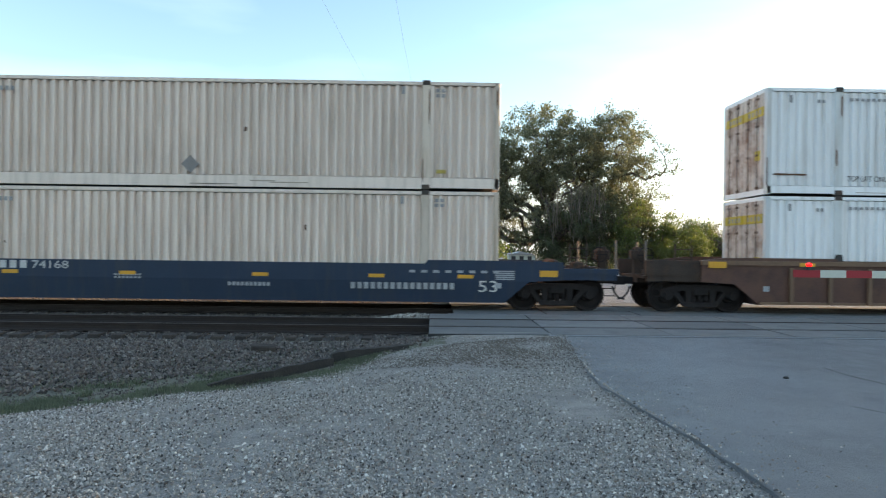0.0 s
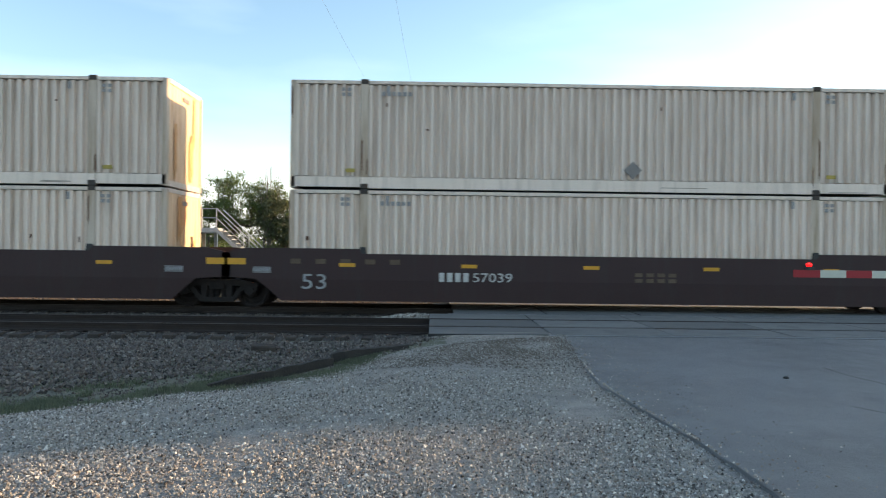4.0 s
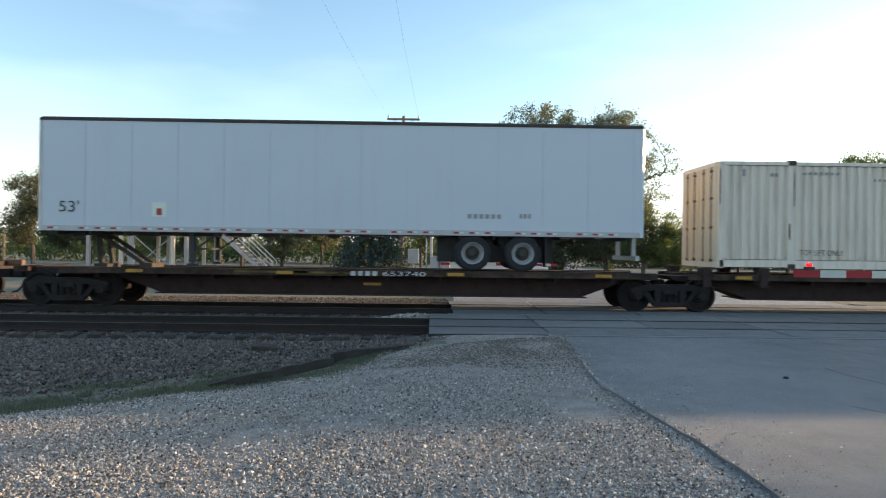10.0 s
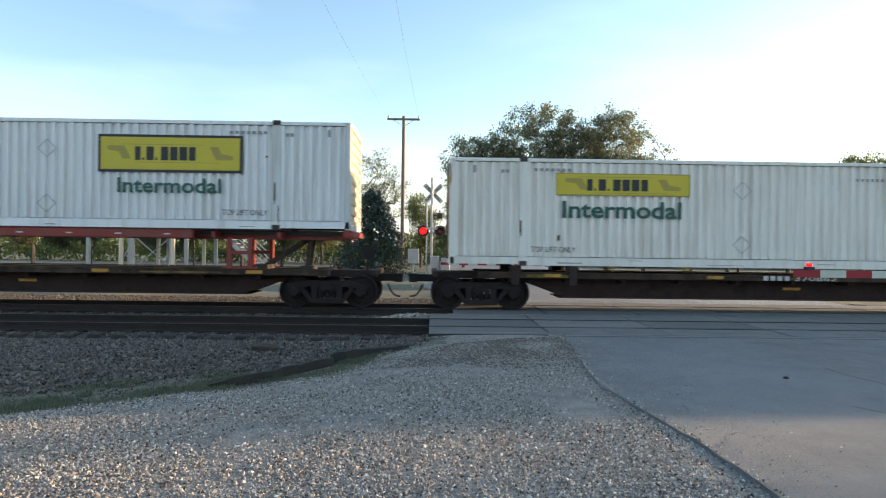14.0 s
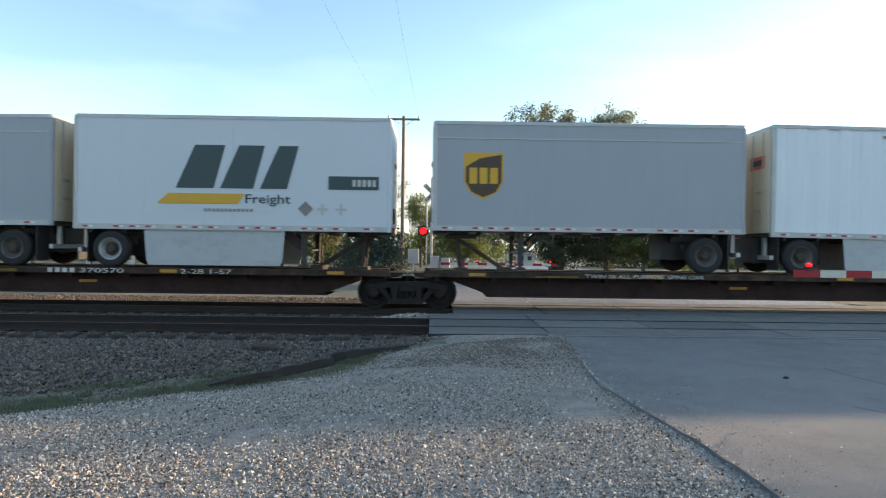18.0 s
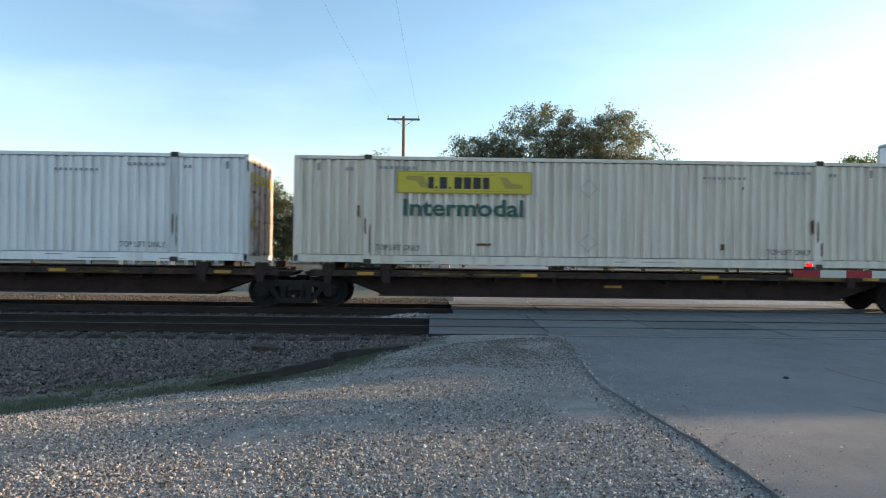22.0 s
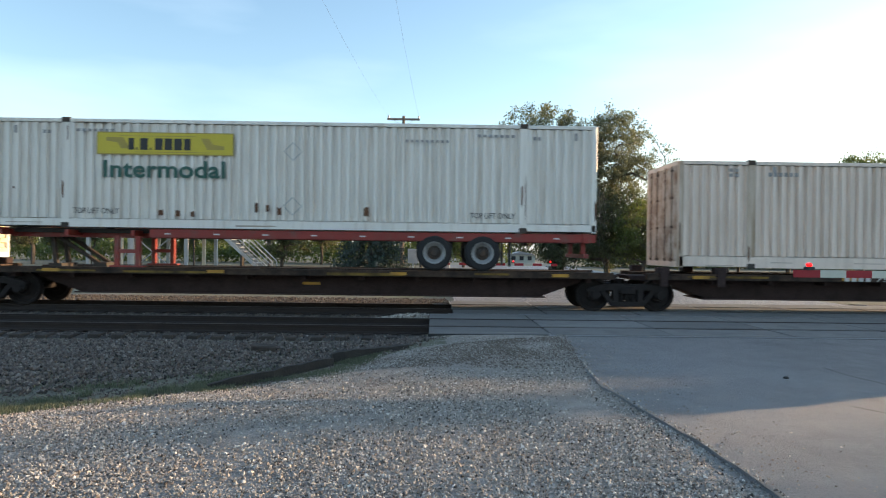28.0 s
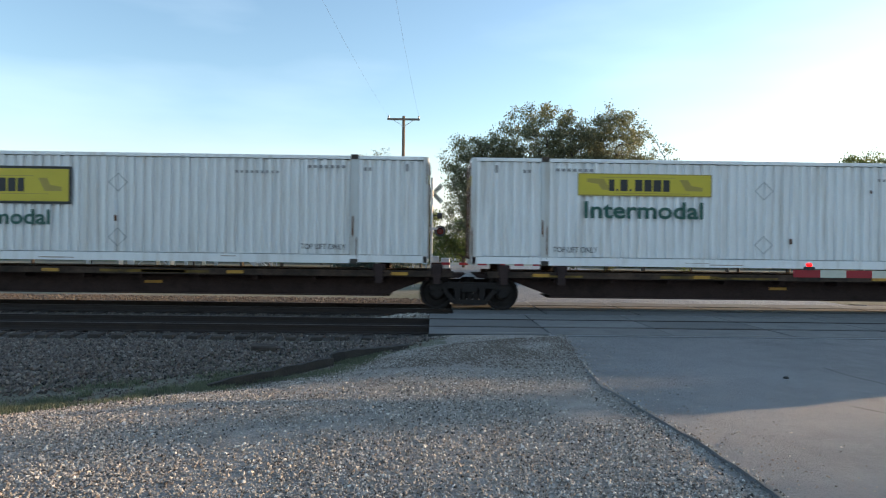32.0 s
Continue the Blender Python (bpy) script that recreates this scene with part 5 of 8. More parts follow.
        part("end_beam", Geo().bevbox(-1.3, 0.3, CY - 0.5, CY + 0.5, 0.84, 1.03, 0.02).box(-1.35, -1.2, 0.1, 2 * CY - 0.1, 0.92, 1.06), M_SPINE, car, "end beam")
        coupler(car, -1.85, -1, CY)
    truck(car, n, CY)
    if last:
        part("end_beam", Geo().bevbox(n - 0.3, n + 1.3, CY - 0.5, CY + 0.5, 0.84, 1.03, 0.02).box(n + 1.2, n + 1.35, 0.1, 2 * CY - 0.1, 0.92, 1.06), M_SPINE, car, "end beam")
        coupler(car, n + 1.85, 1, CY)
        br = Geo().cyl((n + 1.1, 0.25, 1.0), (n + 1.1, 0.25, 1.6), 0.02, 6)
        br.cyl((n + 1.1, 0.2, 1.55), (n + 1.1, 0.16, 1.55), 0.2, 14)
        part("brake_wheel", br, M_TRUCK, car, "brake wheel on its staff")
    return car


# ---- road wheels, chassis, trailers ----
def road_wheel(parent, x, y, z, rim=None, out=-1):
    """A tyre with its rim, axle along y; out: the way its face looks."""
    def tyre(g):
        g.rings([(0.0, 0.30), (0.0, 0.42), (0.03, 0.475), (0.09, 0.49), (0.20, 0.49), (0.26, 0.475), (0.28, 0.42), (0.28, 0.28), (0.0, 0.28), (0.0, 0.30)], 24, 0, 0, False)
    t = put("wheel", cached("tyre", "wheel", M_TYRE, tyre, False), parent, pose(x, y, z, 0, 0, 0 if out < 0 else 180), "black tyre on a steel rim")

    def rimg(g):
        g.rings([(0.10, 0.19), (0.085, 0.215), (0.004, 0.27), (-0.008, 0.30), (0.004, 0.285), (0.25, 0.285)], 20, 0, 0, False)

    def dish(g):
        g.rings([(0.104, 0.20), (0.10, 0.12), (0.02, 0.105), (0.0, 0.07)][::-1], 20)
        for k in range(8):
            a = k * 0.785
            g.cyl((0.17 * math.cos(a), 0.10, 0.17 * math.sin(a)), (0.17 * math.cos(a), 0.075, 0.17 * math.sin(a)), 0.018, 6)
    rm = put("rim", cached("rim", "rim", rim or M_RIM, rimg), t, None, "steel rim")
    put("hub", cached("hub", "hub", rim if rim is M_RIMRED else M_CAST, dish), rm, None, "dark grimy hub")
    return t


def axle(parent, x, z, rim=None):
    for y, o in ((0.02, -1), (2.5 + 0.07, 1)):
        road_wheel(parent, x, y, z, rim, o)
    part("axle", Geo().cyl((x, 0.3, z), (x, 2.3, z), 0.07, 8).box(x - 0.5, x + 0.5, 0.45, 0.6, z + 0.12, z + 0.3).box(x - 0.5, x + 0.5, 2.0, 2.15, z + 0.12, z + 0.3),
         M_BLACK, parent, "axle and springs")


def landing_gear(parent, x, z1, mat, z0=1.12, brace=0.7):
    g = Geo()
    for yy in (0.25, 2.34):
        g.bevbox(x - 0.07, x + 0.07, yy - 0.07, yy + 0.07, z0 + 0.12, z1, 0.01)
        g.box(x - 0.12, x + 0.12, yy - 0.12, yy + 0.12, z0, z0 + 0.06)
        g.cyl((x, yy, z0 + 0.05), (x, yy, z0 + 0.2), 0.045, 8)
        g.bar((x, yy, z0 + 0.4), (x + brace, yy, z1), 0.05)
    g.bar((x, 0.25, z0 + 0.45), (x, 2.34, z0 + 0.45), 0.05)
    part("landing_gear", g, mat, parent, "pair of landing legs")


def chassis(x, axles, legs, king, label, dark=0):
    """A red skeletal chassis under a container, in the container's x. axles, legs: offsets; king: which end the hitch is at."""
    c = thing("container_chassis", pose(x, NEAR_Y, 0), label, "chassis", "container chassis")
    f = Geo()
    for yy in (0.72, 1.72):
        f.box(0.15, CL - 0.15, yy, yy + 0.14, 1.86, 2.10)
    for px in np.arange(0.2, CL, 1.75):
        f.box(px, px + 0.1, 0.05, CW - 0.05, 1.90, 2.05)
    part("main_beam", f, M_REDCH, c, "red main beams and cross members")
    e = Geo()
    e.bevbox(0.0, CL, 0.04, 0.16, 1.88, 2.09, 0.01) if king == "none" else e.bevbox(*((0.0, CL - 4.2) if king == "right" else (4.2, CL)), 0.04, 0.15, 1.87, 2.09, 0.01)
    part("side_rail", e, M_REDCH, c, "red side rail")
    g2 = Geo()
    k0, k1 = ((CL - 4.2, CL + 0.05) if king == "right" else (-0.05, 4.2))
    g2.box(k0, k1, 0.55, CW - 0.55, 1.98, 2.10)
    part("gooseneck", g2, M_BLACK, c, "dark gooseneck")
    bx = CL - 0.05 if king == "right" else 0.05
    part("bolster", Geo().bevbox(bx - 0.12, bx + 0.12, 0.0, CW, 1.94, 2.10, 0.02), M_REDCH, c, "red end bolster")
    rx = 0.25 if king == "right" else CL - 0.25
    b = Geo().bevbox(rx - 0.12, rx + 0.12, 0.0, CW, 1.86, 2.10, 0.02)
    for yy in (0.45, 2.1):
        b.box(rx - 0.06, rx + 0.06, yy, yy + 0.1, 1.5, 1.9)
    b.box(rx - 0.06, rx + 0.06, 0.1, CW - 0.1, 1.45, 1.56)
    part("rear_bumper", b, M_REDCH, c, "red rear bumper")
    def leg(g):
        for s in (-0.28, 0.28):
            g.bevbox(s - 0.06, s + 0.06, -0.07, 0.07, 1.06, 1.9, 0.01)
        g.box(-0.28, 0.28, -0.05, 0.05, 1.44, 1.54)
        g.box(-0.45, 0.45, -0.1, 0.1, 1.05, 1.11)
    for yy in (0.12, 2.42):
        put("landing_leg", cached("chleg", "landing_leg", M_REDCH, leg), c, pose(legs, yy, 0), "red landing leg")
    for i, a in enumerate(axles):
        axle(c, a, 1.555, M_WHEEL if i < dark else M_RIM)
    flap = cached("chflap", "mud_flap", M_BLACK, lambda g: g.box(-0.012, 0.012, 0, 0.55, 1.2, 1.86))
    for yy in (0.05, 2.0):
        put("mud_flap", flap, c, pose(min(axles) - 0.75 if king == "right" else max(axles) + 0.75, yy, 0))
    mk = Geo()
    for i in range(9):
        px = (0.8 if king == "right" else 4.6) + i * 1.3
        mk.box(px, px + 0.16, 0.034, 0.04, 1.95, 1.985)
    part("marker", mk, M_WMK, c, "reflective markers along the rail")
    return c


def trailer(x, length, label, paint, king, axles, legs, bottom=2.08, top=5.05, skirt=None, rim=None, seams=1.22, single=True, dark_top=False, markers=True, lamps=()):
    """A dry-van trailer; king: the end that stands on the hitch."""
    t = thing("trailer", pose(x, NEAR_Y, 0), label, "trailer", "trailers")
    body = Geo()
    r = 0.09
    e = [(0.0, bottom), (length, bottom), (length, top), (0.0, top)]
    body.bevbox(0, length, 0.035, CW - 0.035, bottom + 0.14, top - 0.09, 0.05)
    if seams < 0.65:
        for k in range(2):
            w = Geo()
            corrugation(w, 0.06, length - 0.06, 0.004, bottom + 0.14, top - 0.1, 0.61, 0.03)
            part("side_skin", w, paint, t, "lightly ribbed side skin", Matrix.Translation((length, CW, 0)) @ pose(0, 0, 0, 0, 0, 180) if k else None)
    else:
        body.box(0.03, length - 0.03, 0.008, 0.034, bottom + 0.14, top - 0.1).box(0.03, length - 0.03, CW - 0.034, CW - 0.008, bottom + 0.14, top - 0.1)
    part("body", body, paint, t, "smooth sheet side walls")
    seam = cached(("seam", bottom, top), "seam", M_SEAM, lambda g: g.box(-0.012, 0.012, 0, 0.012, bottom + 0.15, top - 0.1))
    k = seams if seams >= 0.65 else length
    while k < length - 0.2:
        for yy in (-0.002, CW - 0.010):
            put("seam", seam, t, pose(k, yy, 0))
        k += seams
    tr = Geo().bevbox(-0.01, length + 0.01, -0.012, CW + 0.012, top - 0.10, top, 0.04)
    part("top_rail", tr, M_CAST if dark_top else M_GALV, t, "dark top rail" if dark_top else "aluminium top rail")
    br = Geo()
    br.box(0, length, -0.008, 0.06, bottom, bottom + 0.14).box(0, length, CW - 0.06, CW + 0.008, bottom, bottom + 0.14)
    part("bottom_rail", br, M_GALV, t, "grey bottom rail")
    part("floor", Geo().box(0.02, length - 0.02, 0.06, CW - 0.06, bottom + 0.01, bottom + 0.14), M_BLACK, t, "dark underside")
    member = cached(("member", bottom), "cross_member", M_BLACK, lambda g: g.box(0, 0.06, 0.08, CW - 0.08, bottom - 0.09, bottom + 0.01))
    k = 0.4
    while k < length:
        put("cross_member", member, t, pose(k, 0, 0))
        k += 0.9
    rear, nose = (0.0, length) if king == "right" else (length, 0.0)
    sg = -1 if king == "right" else 1
    for yy in (0.0, CW - 0.1):
        for px in (0.0, length - 0.1):
            part("corner_post", Geo().bevbox(px - 0.012, px + 0.112, yy - 0.014, yy + 0.114, bottom, top - 0.09, 0.03), M_GALV if px == 0.0 else paint, t)
    for y0, y1 in ((0.12, CW / 2 - 0.01), (CW / 2 + 0.01, CW - 0.12)):
        d = part("door", Geo().box(min(rear, rear + sg * 0.04), max(rear, rear + sg * 0.04), y0, y1, bottom + 0.12, top - 0.12), M_ENDGOLD, t, "rear door leaf")
        rd = Geo()
        for yy in (y0 + 0.3, y1 - 0.3):
            rd.cyl((rear + sg * 0.06, yy, bottom + 0.15), (rear + sg * 0.06, yy, top - 0.15), 0.018, 6)
        for zz in (bottom + 0.7, bottom + 1.2):
            rd.box(rear + sg * 0.06 - 0.03, rear + sg * 0.06 + 0.03, y0 + 0.25, y0 + 0.6, zz, zz + 0.07)
        part("locking_bar", rd, M_GALV, d)
    if rim is M_RIMRED:
        # folded white bumper gear reaching out behind the doors
        bu = part("rear_bumper", Geo().box(rear - 0.95, rear + 0.02, 0.12, 0.24, bottom - 0.68, bottom - 0.55), M_PLATEW, t, "white folded rear bumper")
        for yy in (0.1, CW - 0.22):
            part("bumper_plate", Geo().bevbox(rear + 0.045, rear + 0.30, yy, yy + 0.12, bottom - 0.70, bottom + 0.09, 0.015), M_PLATEW, bu, "white upright end plate")
            for zz in (bottom - 0.15, bottom - 0.53):
                part("tail_lamp", Geo().bevbox(rear + 0.11, rear + 0.22, yy - 0.012, yy + 0.01, zz - 0.06, zz + 0.06, 0.008), M_BLACK, bu, "dark lamp opening")
            for a, za, b, zb in ((-0.62, -0.03, 0.05, -0.17), (-0.60, -0.32, -0.10, -0.10), (-0.66, -0.34, -0.08, -0.62), (-0.36, -0.16, -0.10, -0.45)):
                part("brace", Geo().bar((rear + a, yy + 0.06, bottom + za), (rear + b, yy + 0.06, bottom + zb), 0.06), M_PLATEW, bu)
    bp = Geo()
    for yy in (0.5, 2.0):
        bp.box(rear - sg * 0.1 - 0.05, rear - sg * 0.1 + 0.05, yy, yy + 0.1, bottom - 0.55, bottom)
    bp.box(rear - sg * 0.1 - 0.05, rear - sg * 0.1 + 0.05, 0.15, CW - 0.15, bottom - 0.62, bottom - 0.50)
    if rim is not M_RIMRED:
        part("rear_bumper", bp, M_GALV, t, "rear underride bar")
    pl = Geo().bevbox(nose - 1.0 if king == "right" else nose, nose if king == "right" else nose + 1.0, 0.5, CW - 0.5, bottom - 0.07, bottom + 0.02, 0.01)
    part("kingpin_plate", pl, M_BLACK, t, "kingpin plate")
    if seams >= 0.65:
        n0 = nose - 0.02 if king == "left" else nose
        box = lambda y0, y1, z0, z1, d=0.02: Geo().box(n0 - d if king == "left" else n0, n0 + 0.02 if king == "left" else n0 + d + 0.02, y0, y1, z0, z1)
        # the brighter white stands in for western sky light on the front wall
        part("nose_panel", box(0.14, CW - 0.14, bottom + 0.16, top - 0.14, 0.004), M_PLATEW, t, "front wall in bright white for the sky light")
        part("plug_box", box(0.42, 0.72, bottom + 0.24, bottom + 0.66, 0.05), M_BLACK, t, "dark plug and air-line box")
        part("plug_box", box(0.98, 1.10, bottom + 0.34, bottom + 0.52, 0.03), M_CAST, t)
        part("nose_label", box(1.0, 1.75, bottom + 1.42, bottom + 1.52, 0.008), M_MARK, t, "grey label blocks")
        part("nose_lamp", box(1.1, 1.6, bottom + 1.88, bottom + 1.98, 0.04), M_CAST, t, "dark vent cover")
        part("nose_plate", box(2.05, 2.35, bottom + 0.3, bottom + 0.7, 0.012), M_SKIRTG, t, "grey document holder")
    for a in axles:
        axle(t, a, 1.555, rim)
        part("slider_frame", Geo().box(a - 0.95, a + 0.95, 0.8, CW - 0.8, bottom - 0.72, bottom - 0.02), M_BLACK, t, "dark slider frame behind the wheels")
        for yy in (0.6, CW - 0.75):
            part("suspension", Geo().box(a - 0.75, a + 0.75, yy, yy + 0.15, bottom - 0.22, bottom), M_BLACK, t, "suspension frame")
    fx = (min(axles) - 0.62, max(axles) + 0.62)
    flap = cached(("trflap", bottom), "mud_flap", M_BLACK, lambda g: g.box(-0.01, 0.01, 0, 0.56, 1.2, bottom))
    for yy in (0.04, CW - 0.6):
        put("mud_flap", flap, t, pose(fx[0] if rear < 1 else fx[1], yy, 0))
    landing_gear(t, legs, bottom, M_GALV if rim is M_RIMRED else M_BLACK, 1.12, 0.7 if king == "left" else -0.7)
    if skirt:
        a, b = skirt
        s1, s2 = (0.07, 0.07) if rim is not M_RIMRED else (0.10, 0.22)
        for yy in (0.05, CW - 0.08):
            sk = part("side_skirt", Geo().prism([(a + s1, 1.28), (b - s2, 1.28), (b, bottom), (a, bottom)], yy, yy + 0.03), M_SKIRT if rim is M_RIMRED else M_SKIRTG, t, "white aerodynamic side skirt" if rim is M_RIMRED else "greyed aerodynamic side skirt")
            part("skirt_edge", Geo().prism([(a + s1 + 0.06, 1.14), (b - s2 - 0.06, 1.14), (b - s2, 1.28), (a + s1, 1.28)], yy, yy + 0.03), M_BLACK if rim is M_RIMRED else M_SKIRTG, sk, "lower edge of the skirt")
    if markers and rim is M_RIMRED:
        for i in range(5):
            for k in (0.6, 1.8, 2.27):
                if k + 2.54 * i < length - 0.4:
                    part("marker", Geo().box(k + 2.54 * i, k + 2.54 * i + 0.26, -0.013, -0.008, bottom + 0.14, bottom + 0.19), M_REDM, t, "dark red side marker")
    elif markers:
        mr, mw = Geo(), Geo()
        k = 0.25
        i = 0
        while k < length - 0.3:
            mr.box(k, k + 0.15, -0.013, -0.008, bottom + 0.05, bottom + 0.1)
            mw.box(k + 0.16, k + 0.27, -0.013, -0.008, bottom + 0.05, bottom + 0.1)
            k += 0.42 if i % 3 else 0.82
            i += 1
        part("marker", mr, M_REDM, t, "red reflective tape")
        part("marker", mw, M_WMK, t, "white reflective tape")
    if lamps:
        g = Geo()
        for px in lamps:
            for s in (-0.16, 0.16):
                g.box(px + s - 0.05, px + s + 0.05, -0.012, 0.0, top - 0.32, top - 0.24)
        part("vent", g, M_MARK, t, "paired side vents")
    return t


def badge(t, x, z, w, h):
    """Orange banner sign with a dark edge and plain dark blocks."""
    o = lambda e: [(x - w / 2 + 0.10 + e * 0.8, z - h / 2 + e), (x + w / 2 - 0.10 - e * 0.8, z - h / 2 + e), (x + w / 2 - e, z + h / 2 - 0.09 - e), (x, z + h / 2 - e), (x - w / 2 + e, z + h / 2 - 0.09 - e)]
    part("sign_border", Geo().prism(o(0), -0.006, 0.01), M_BLACK, t, "dark border of the banner sign")
    s = part("sign_panel", Geo().prism(o(0.05), -0.010, 0.01), M_ORLOGO, t, "orange banner sign")
    g = Geo()
    bars(g, x - w * 0.36, z - h * 0.27, w * 0.72, h * 0.5, 6, -0.012, 0.24)
    part("sign_mark", g, M_BLACK, s, "plain dark blocks in place of the mark")


def shield(t, x, z, w, h):
    """Brown and gold shield sign with plain shapes."""
    o = lambda e: [(x - w / 2 + e, z + h / 2 - e), (x - w / 2 + e, z - h * 0.12), (x - w * 0.36 + e, z - h * 0.33), (x, z - h / 2 + e * 1.3), (x + w * 0.36 - e, z - h * 0.33), (x + w / 2 - e, z - h * 0.12), (x + w / 2 - e, z + h / 2 - e)]
    part("sign_border", Geo().prism(o(0), -0.006, 0.01), M_GOLD, t, "gold rim of the shield sign")
    s = part("sign_panel", Geo().prism(o(0.05), -0.010, 0.01), M_SHBR, t, "dark brown shield sign")
    part("sign_arc", Geo().prism([(x - w / 2 + 0.05, z + h / 2 - 0.05), (x - w / 2 + 0.05, z + h * 0.2), (x - w * 0.1, z + h * 0.38), (x + w / 2 - 0.05, z + h / 2 - 0.05)], -0.012, 0.01), M_GOLD, s, "gold arc")
    g = Geo()
    bars(g, x - w * 0.36, z - h * 0.16, w * 0.72, h * 0.34, 3, -0.013, 0.24)
    part("sign_mark", g, M_GOLD, s, "plain gold blocks in place of the mark")


def slant_sign(t, x, z):
    """Dark slanted blocks over a gold bar, with a small dark panel, in place of the carrier's mark."""
    g = Geo()
    for i, (a, b) in enumerate(((0.45, 1.5), (1.62, 2.55), (2.68, 3.45))):
        g.prism([(x + a - 0.25, z), (x + b - 0.3, z), (x + b, z + 1.15), (x + a + 0.25, z + 1.15)], -0.007, 0.01)
    part("sign_mark", g, M_DKGRN, t, "plain dark slanted blocks in place of the mark")
    part("sign_bar", Geo().prism([(x - 0.3, z - 0.42), (x + 1.85, z - 0.42), (x + 2.03, z - 0.14), (x, z - 0.14)], -0.007, 0.01), M_GOLD, t, "gold bar")
    word("Freight", t, x + 2.05, z - 0.47, 1.2, 0.32, M_DKGRN, "dark slanted word", -0.005, 0.01)
    p = part("sign_panel", Geo().box(x + 4.25, x + 5.6, -0.007, 0.01, z, z + 0.36), M_DKGRN, t, "small dark slate panel")
    part("sign_mark", bars(Geo(), x + 4.9, z + 0.09, 0.62, 0.18, 5, -0.009), M_WTXT, p)
    part("sign_mark", bars(Geo(), x + 0.95, z - 0.62, 1.3, 0.08, 12, -0.009, 0.3), M_MARK, t, "small grey blocks below the sign")
    part("placard", Geo().prism([(x + 3.65, z - 0.72), (x + 3.85, z - 0.52), (x + 3.65, z - 0.32), (x + 3.45, z - 0.52)], -0.012, 0.01), M_PLACARD, t, "grey diamond placard")
    for k in (4.1, 4.6):
        part("placard_holder", Geo().box(x + k - 0.14, x + k + 0.14, -0.014, 0.0, z - 0.56, z - 0.5).box(x + k - 0.03, x + k + 0.03, -0.016, 0.0, z - 0.68, z - 0.38), M_GALV, t, "flip placard holder")


# ---- the train: places along it at the clip's start ----
NEAR_Y = 17.35
TOP_LOW, STACK1, STACK2 = 1.245, 0.32, 0.36 + CH
MOVERS = []
TILT = {}                               # trailers that stand nose down on their hitch, in degrees


def moves(*obs):
    MOVERS.extend(obs)


def stack(x, low, high):
    """Two containers, one on the other, in a well."""
    for z, f in ((STACK1, low), (STACK2, high)):
        moves(f(x, z))


def beige(x, z, diamond=7.0, label="weathered beige corrugated 53-foot container with rust stains", doors="left"):
    c = container(x, NEAR_Y, z, label, M_BEIGE, "beige", doors)
    beige_marks(c, z > 2, diamond if z > 1 else 0)
    weathered(c, int(x * 7 + z * 3), (0.02, LIFT - 0.09, LIFT + 0.05, CL - LIFT - 0.1, CL - LIFT + 0.06, CL - 0.1))
    return c


def weathered(c, seed, edges):
    """Rust runs along the posts and castings, and small scrapes on the rails; different on every box."""
    r = random.Random(seed)
    spots = []
    for e in edges:
        if r.random() < 0.75:
            h = r.uniform(0.3, 1.3)
            spots.append((e, r.choice((0.12, 0.3, CH - 0.15 - h)), r.uniform(0.02, 0.055), h))
    rust(c, [(r.uniform(0.4, CL - 1.4), r.choice((0.05, 0.1, 0.14, CH - 0.13)), r.uniform(0.2, 1.1), r.uniform(0.015, 0.05)) for k in range(r.randint(3, 6))], "grimy scrape", M_SCRAPE)
    for k in range(r.randint(1, 3)):
        spots.append((r.uniform(0.4, CL - 1.0), r.uniform(0.5, 2.2), r.uniform(0.03, 0.08), r.uniform(0.05, 0.2)))
    rust(c, spots)


def white_box(x, z, sign=None, kind="yellow", diamonds=(8.1,), label="white ribbed 53-foot container with hauler's sign", doors="left", drop=0.43, paint=None):
    c = container(x, NEAR_Y, z, label, paint or M_WHITE, "white", doors)
    if sign is not None:
        hauler_sign(c, sign, kind, drop)
    white_marks(c, True, diamonds, 4.2 if (sign or 0) > 7 else 11.0)
    rust(c, [(LIFT - 0.09, 0.75, 0.05, 0.5), (CL - LIFT - 0.06, 0.6, 0.05, 0.7)])
    weathered(c, int(x * 7 + z * 3), (0.01, LIFT + 0.04, CL - LIFT + 0.05, CL - 0.06))
    return c


def rust(c, spots, label="rust-brown stain", mat=None):
    """Stains on the near side: (x, z, width, height)."""
    for x, z, w, h in spots:
        n = 7
        r = random.Random(int(x * 100 + z * 10))
        up = [(x + w * k / (n - 1), z + h * (0.5 + 0.5 * r.uniform(0.6, 1.0))) for k in range(n)]
        lo = [(x + w * k / (n - 1), z + h * 0.5 * r.uniform(0.0, 0.5)) for k in range(n)]
        part("rust_stain", Geo().prism(lo + up[::-1], -0.005, 0.004), mat or M_RUSTMARK, c, label)


def plate_box(x, z):
    c = container(x, NEAR_Y, z, "smooth pale blue-white 53-foot container", M_PLATE, "plate", "left")
    g = Geo()
    bars(g, CL - 5.1, CH - 0.42, 1.4, 0.13, 7)
    bars(g, CL - 1.75, CH - 0.52, 0.35, 0.1, 3, rows=2)
    g.box(CL - 4.1, CL - 4.02, -0.004, 0.01, 0.7, 1.25)
    bars(g, CL - 8.2, CH - 0.42, 0.4, 0.1, 3)
    part("stencil", g, M_MARK, c, "grey stencilled markings")
    word("53", c, CL - 0.55, 0.5, 0.22, 0.2, M_MARK)
    d = Geo()
    for k in range(22):
        d.box(0.4 + k * 0.72, 0.55 + k * 0.72, -0.008, 0.0, 0.12, 0.16)
    part("marker", d, M_REDM, c, "red reflective tape")
    return c


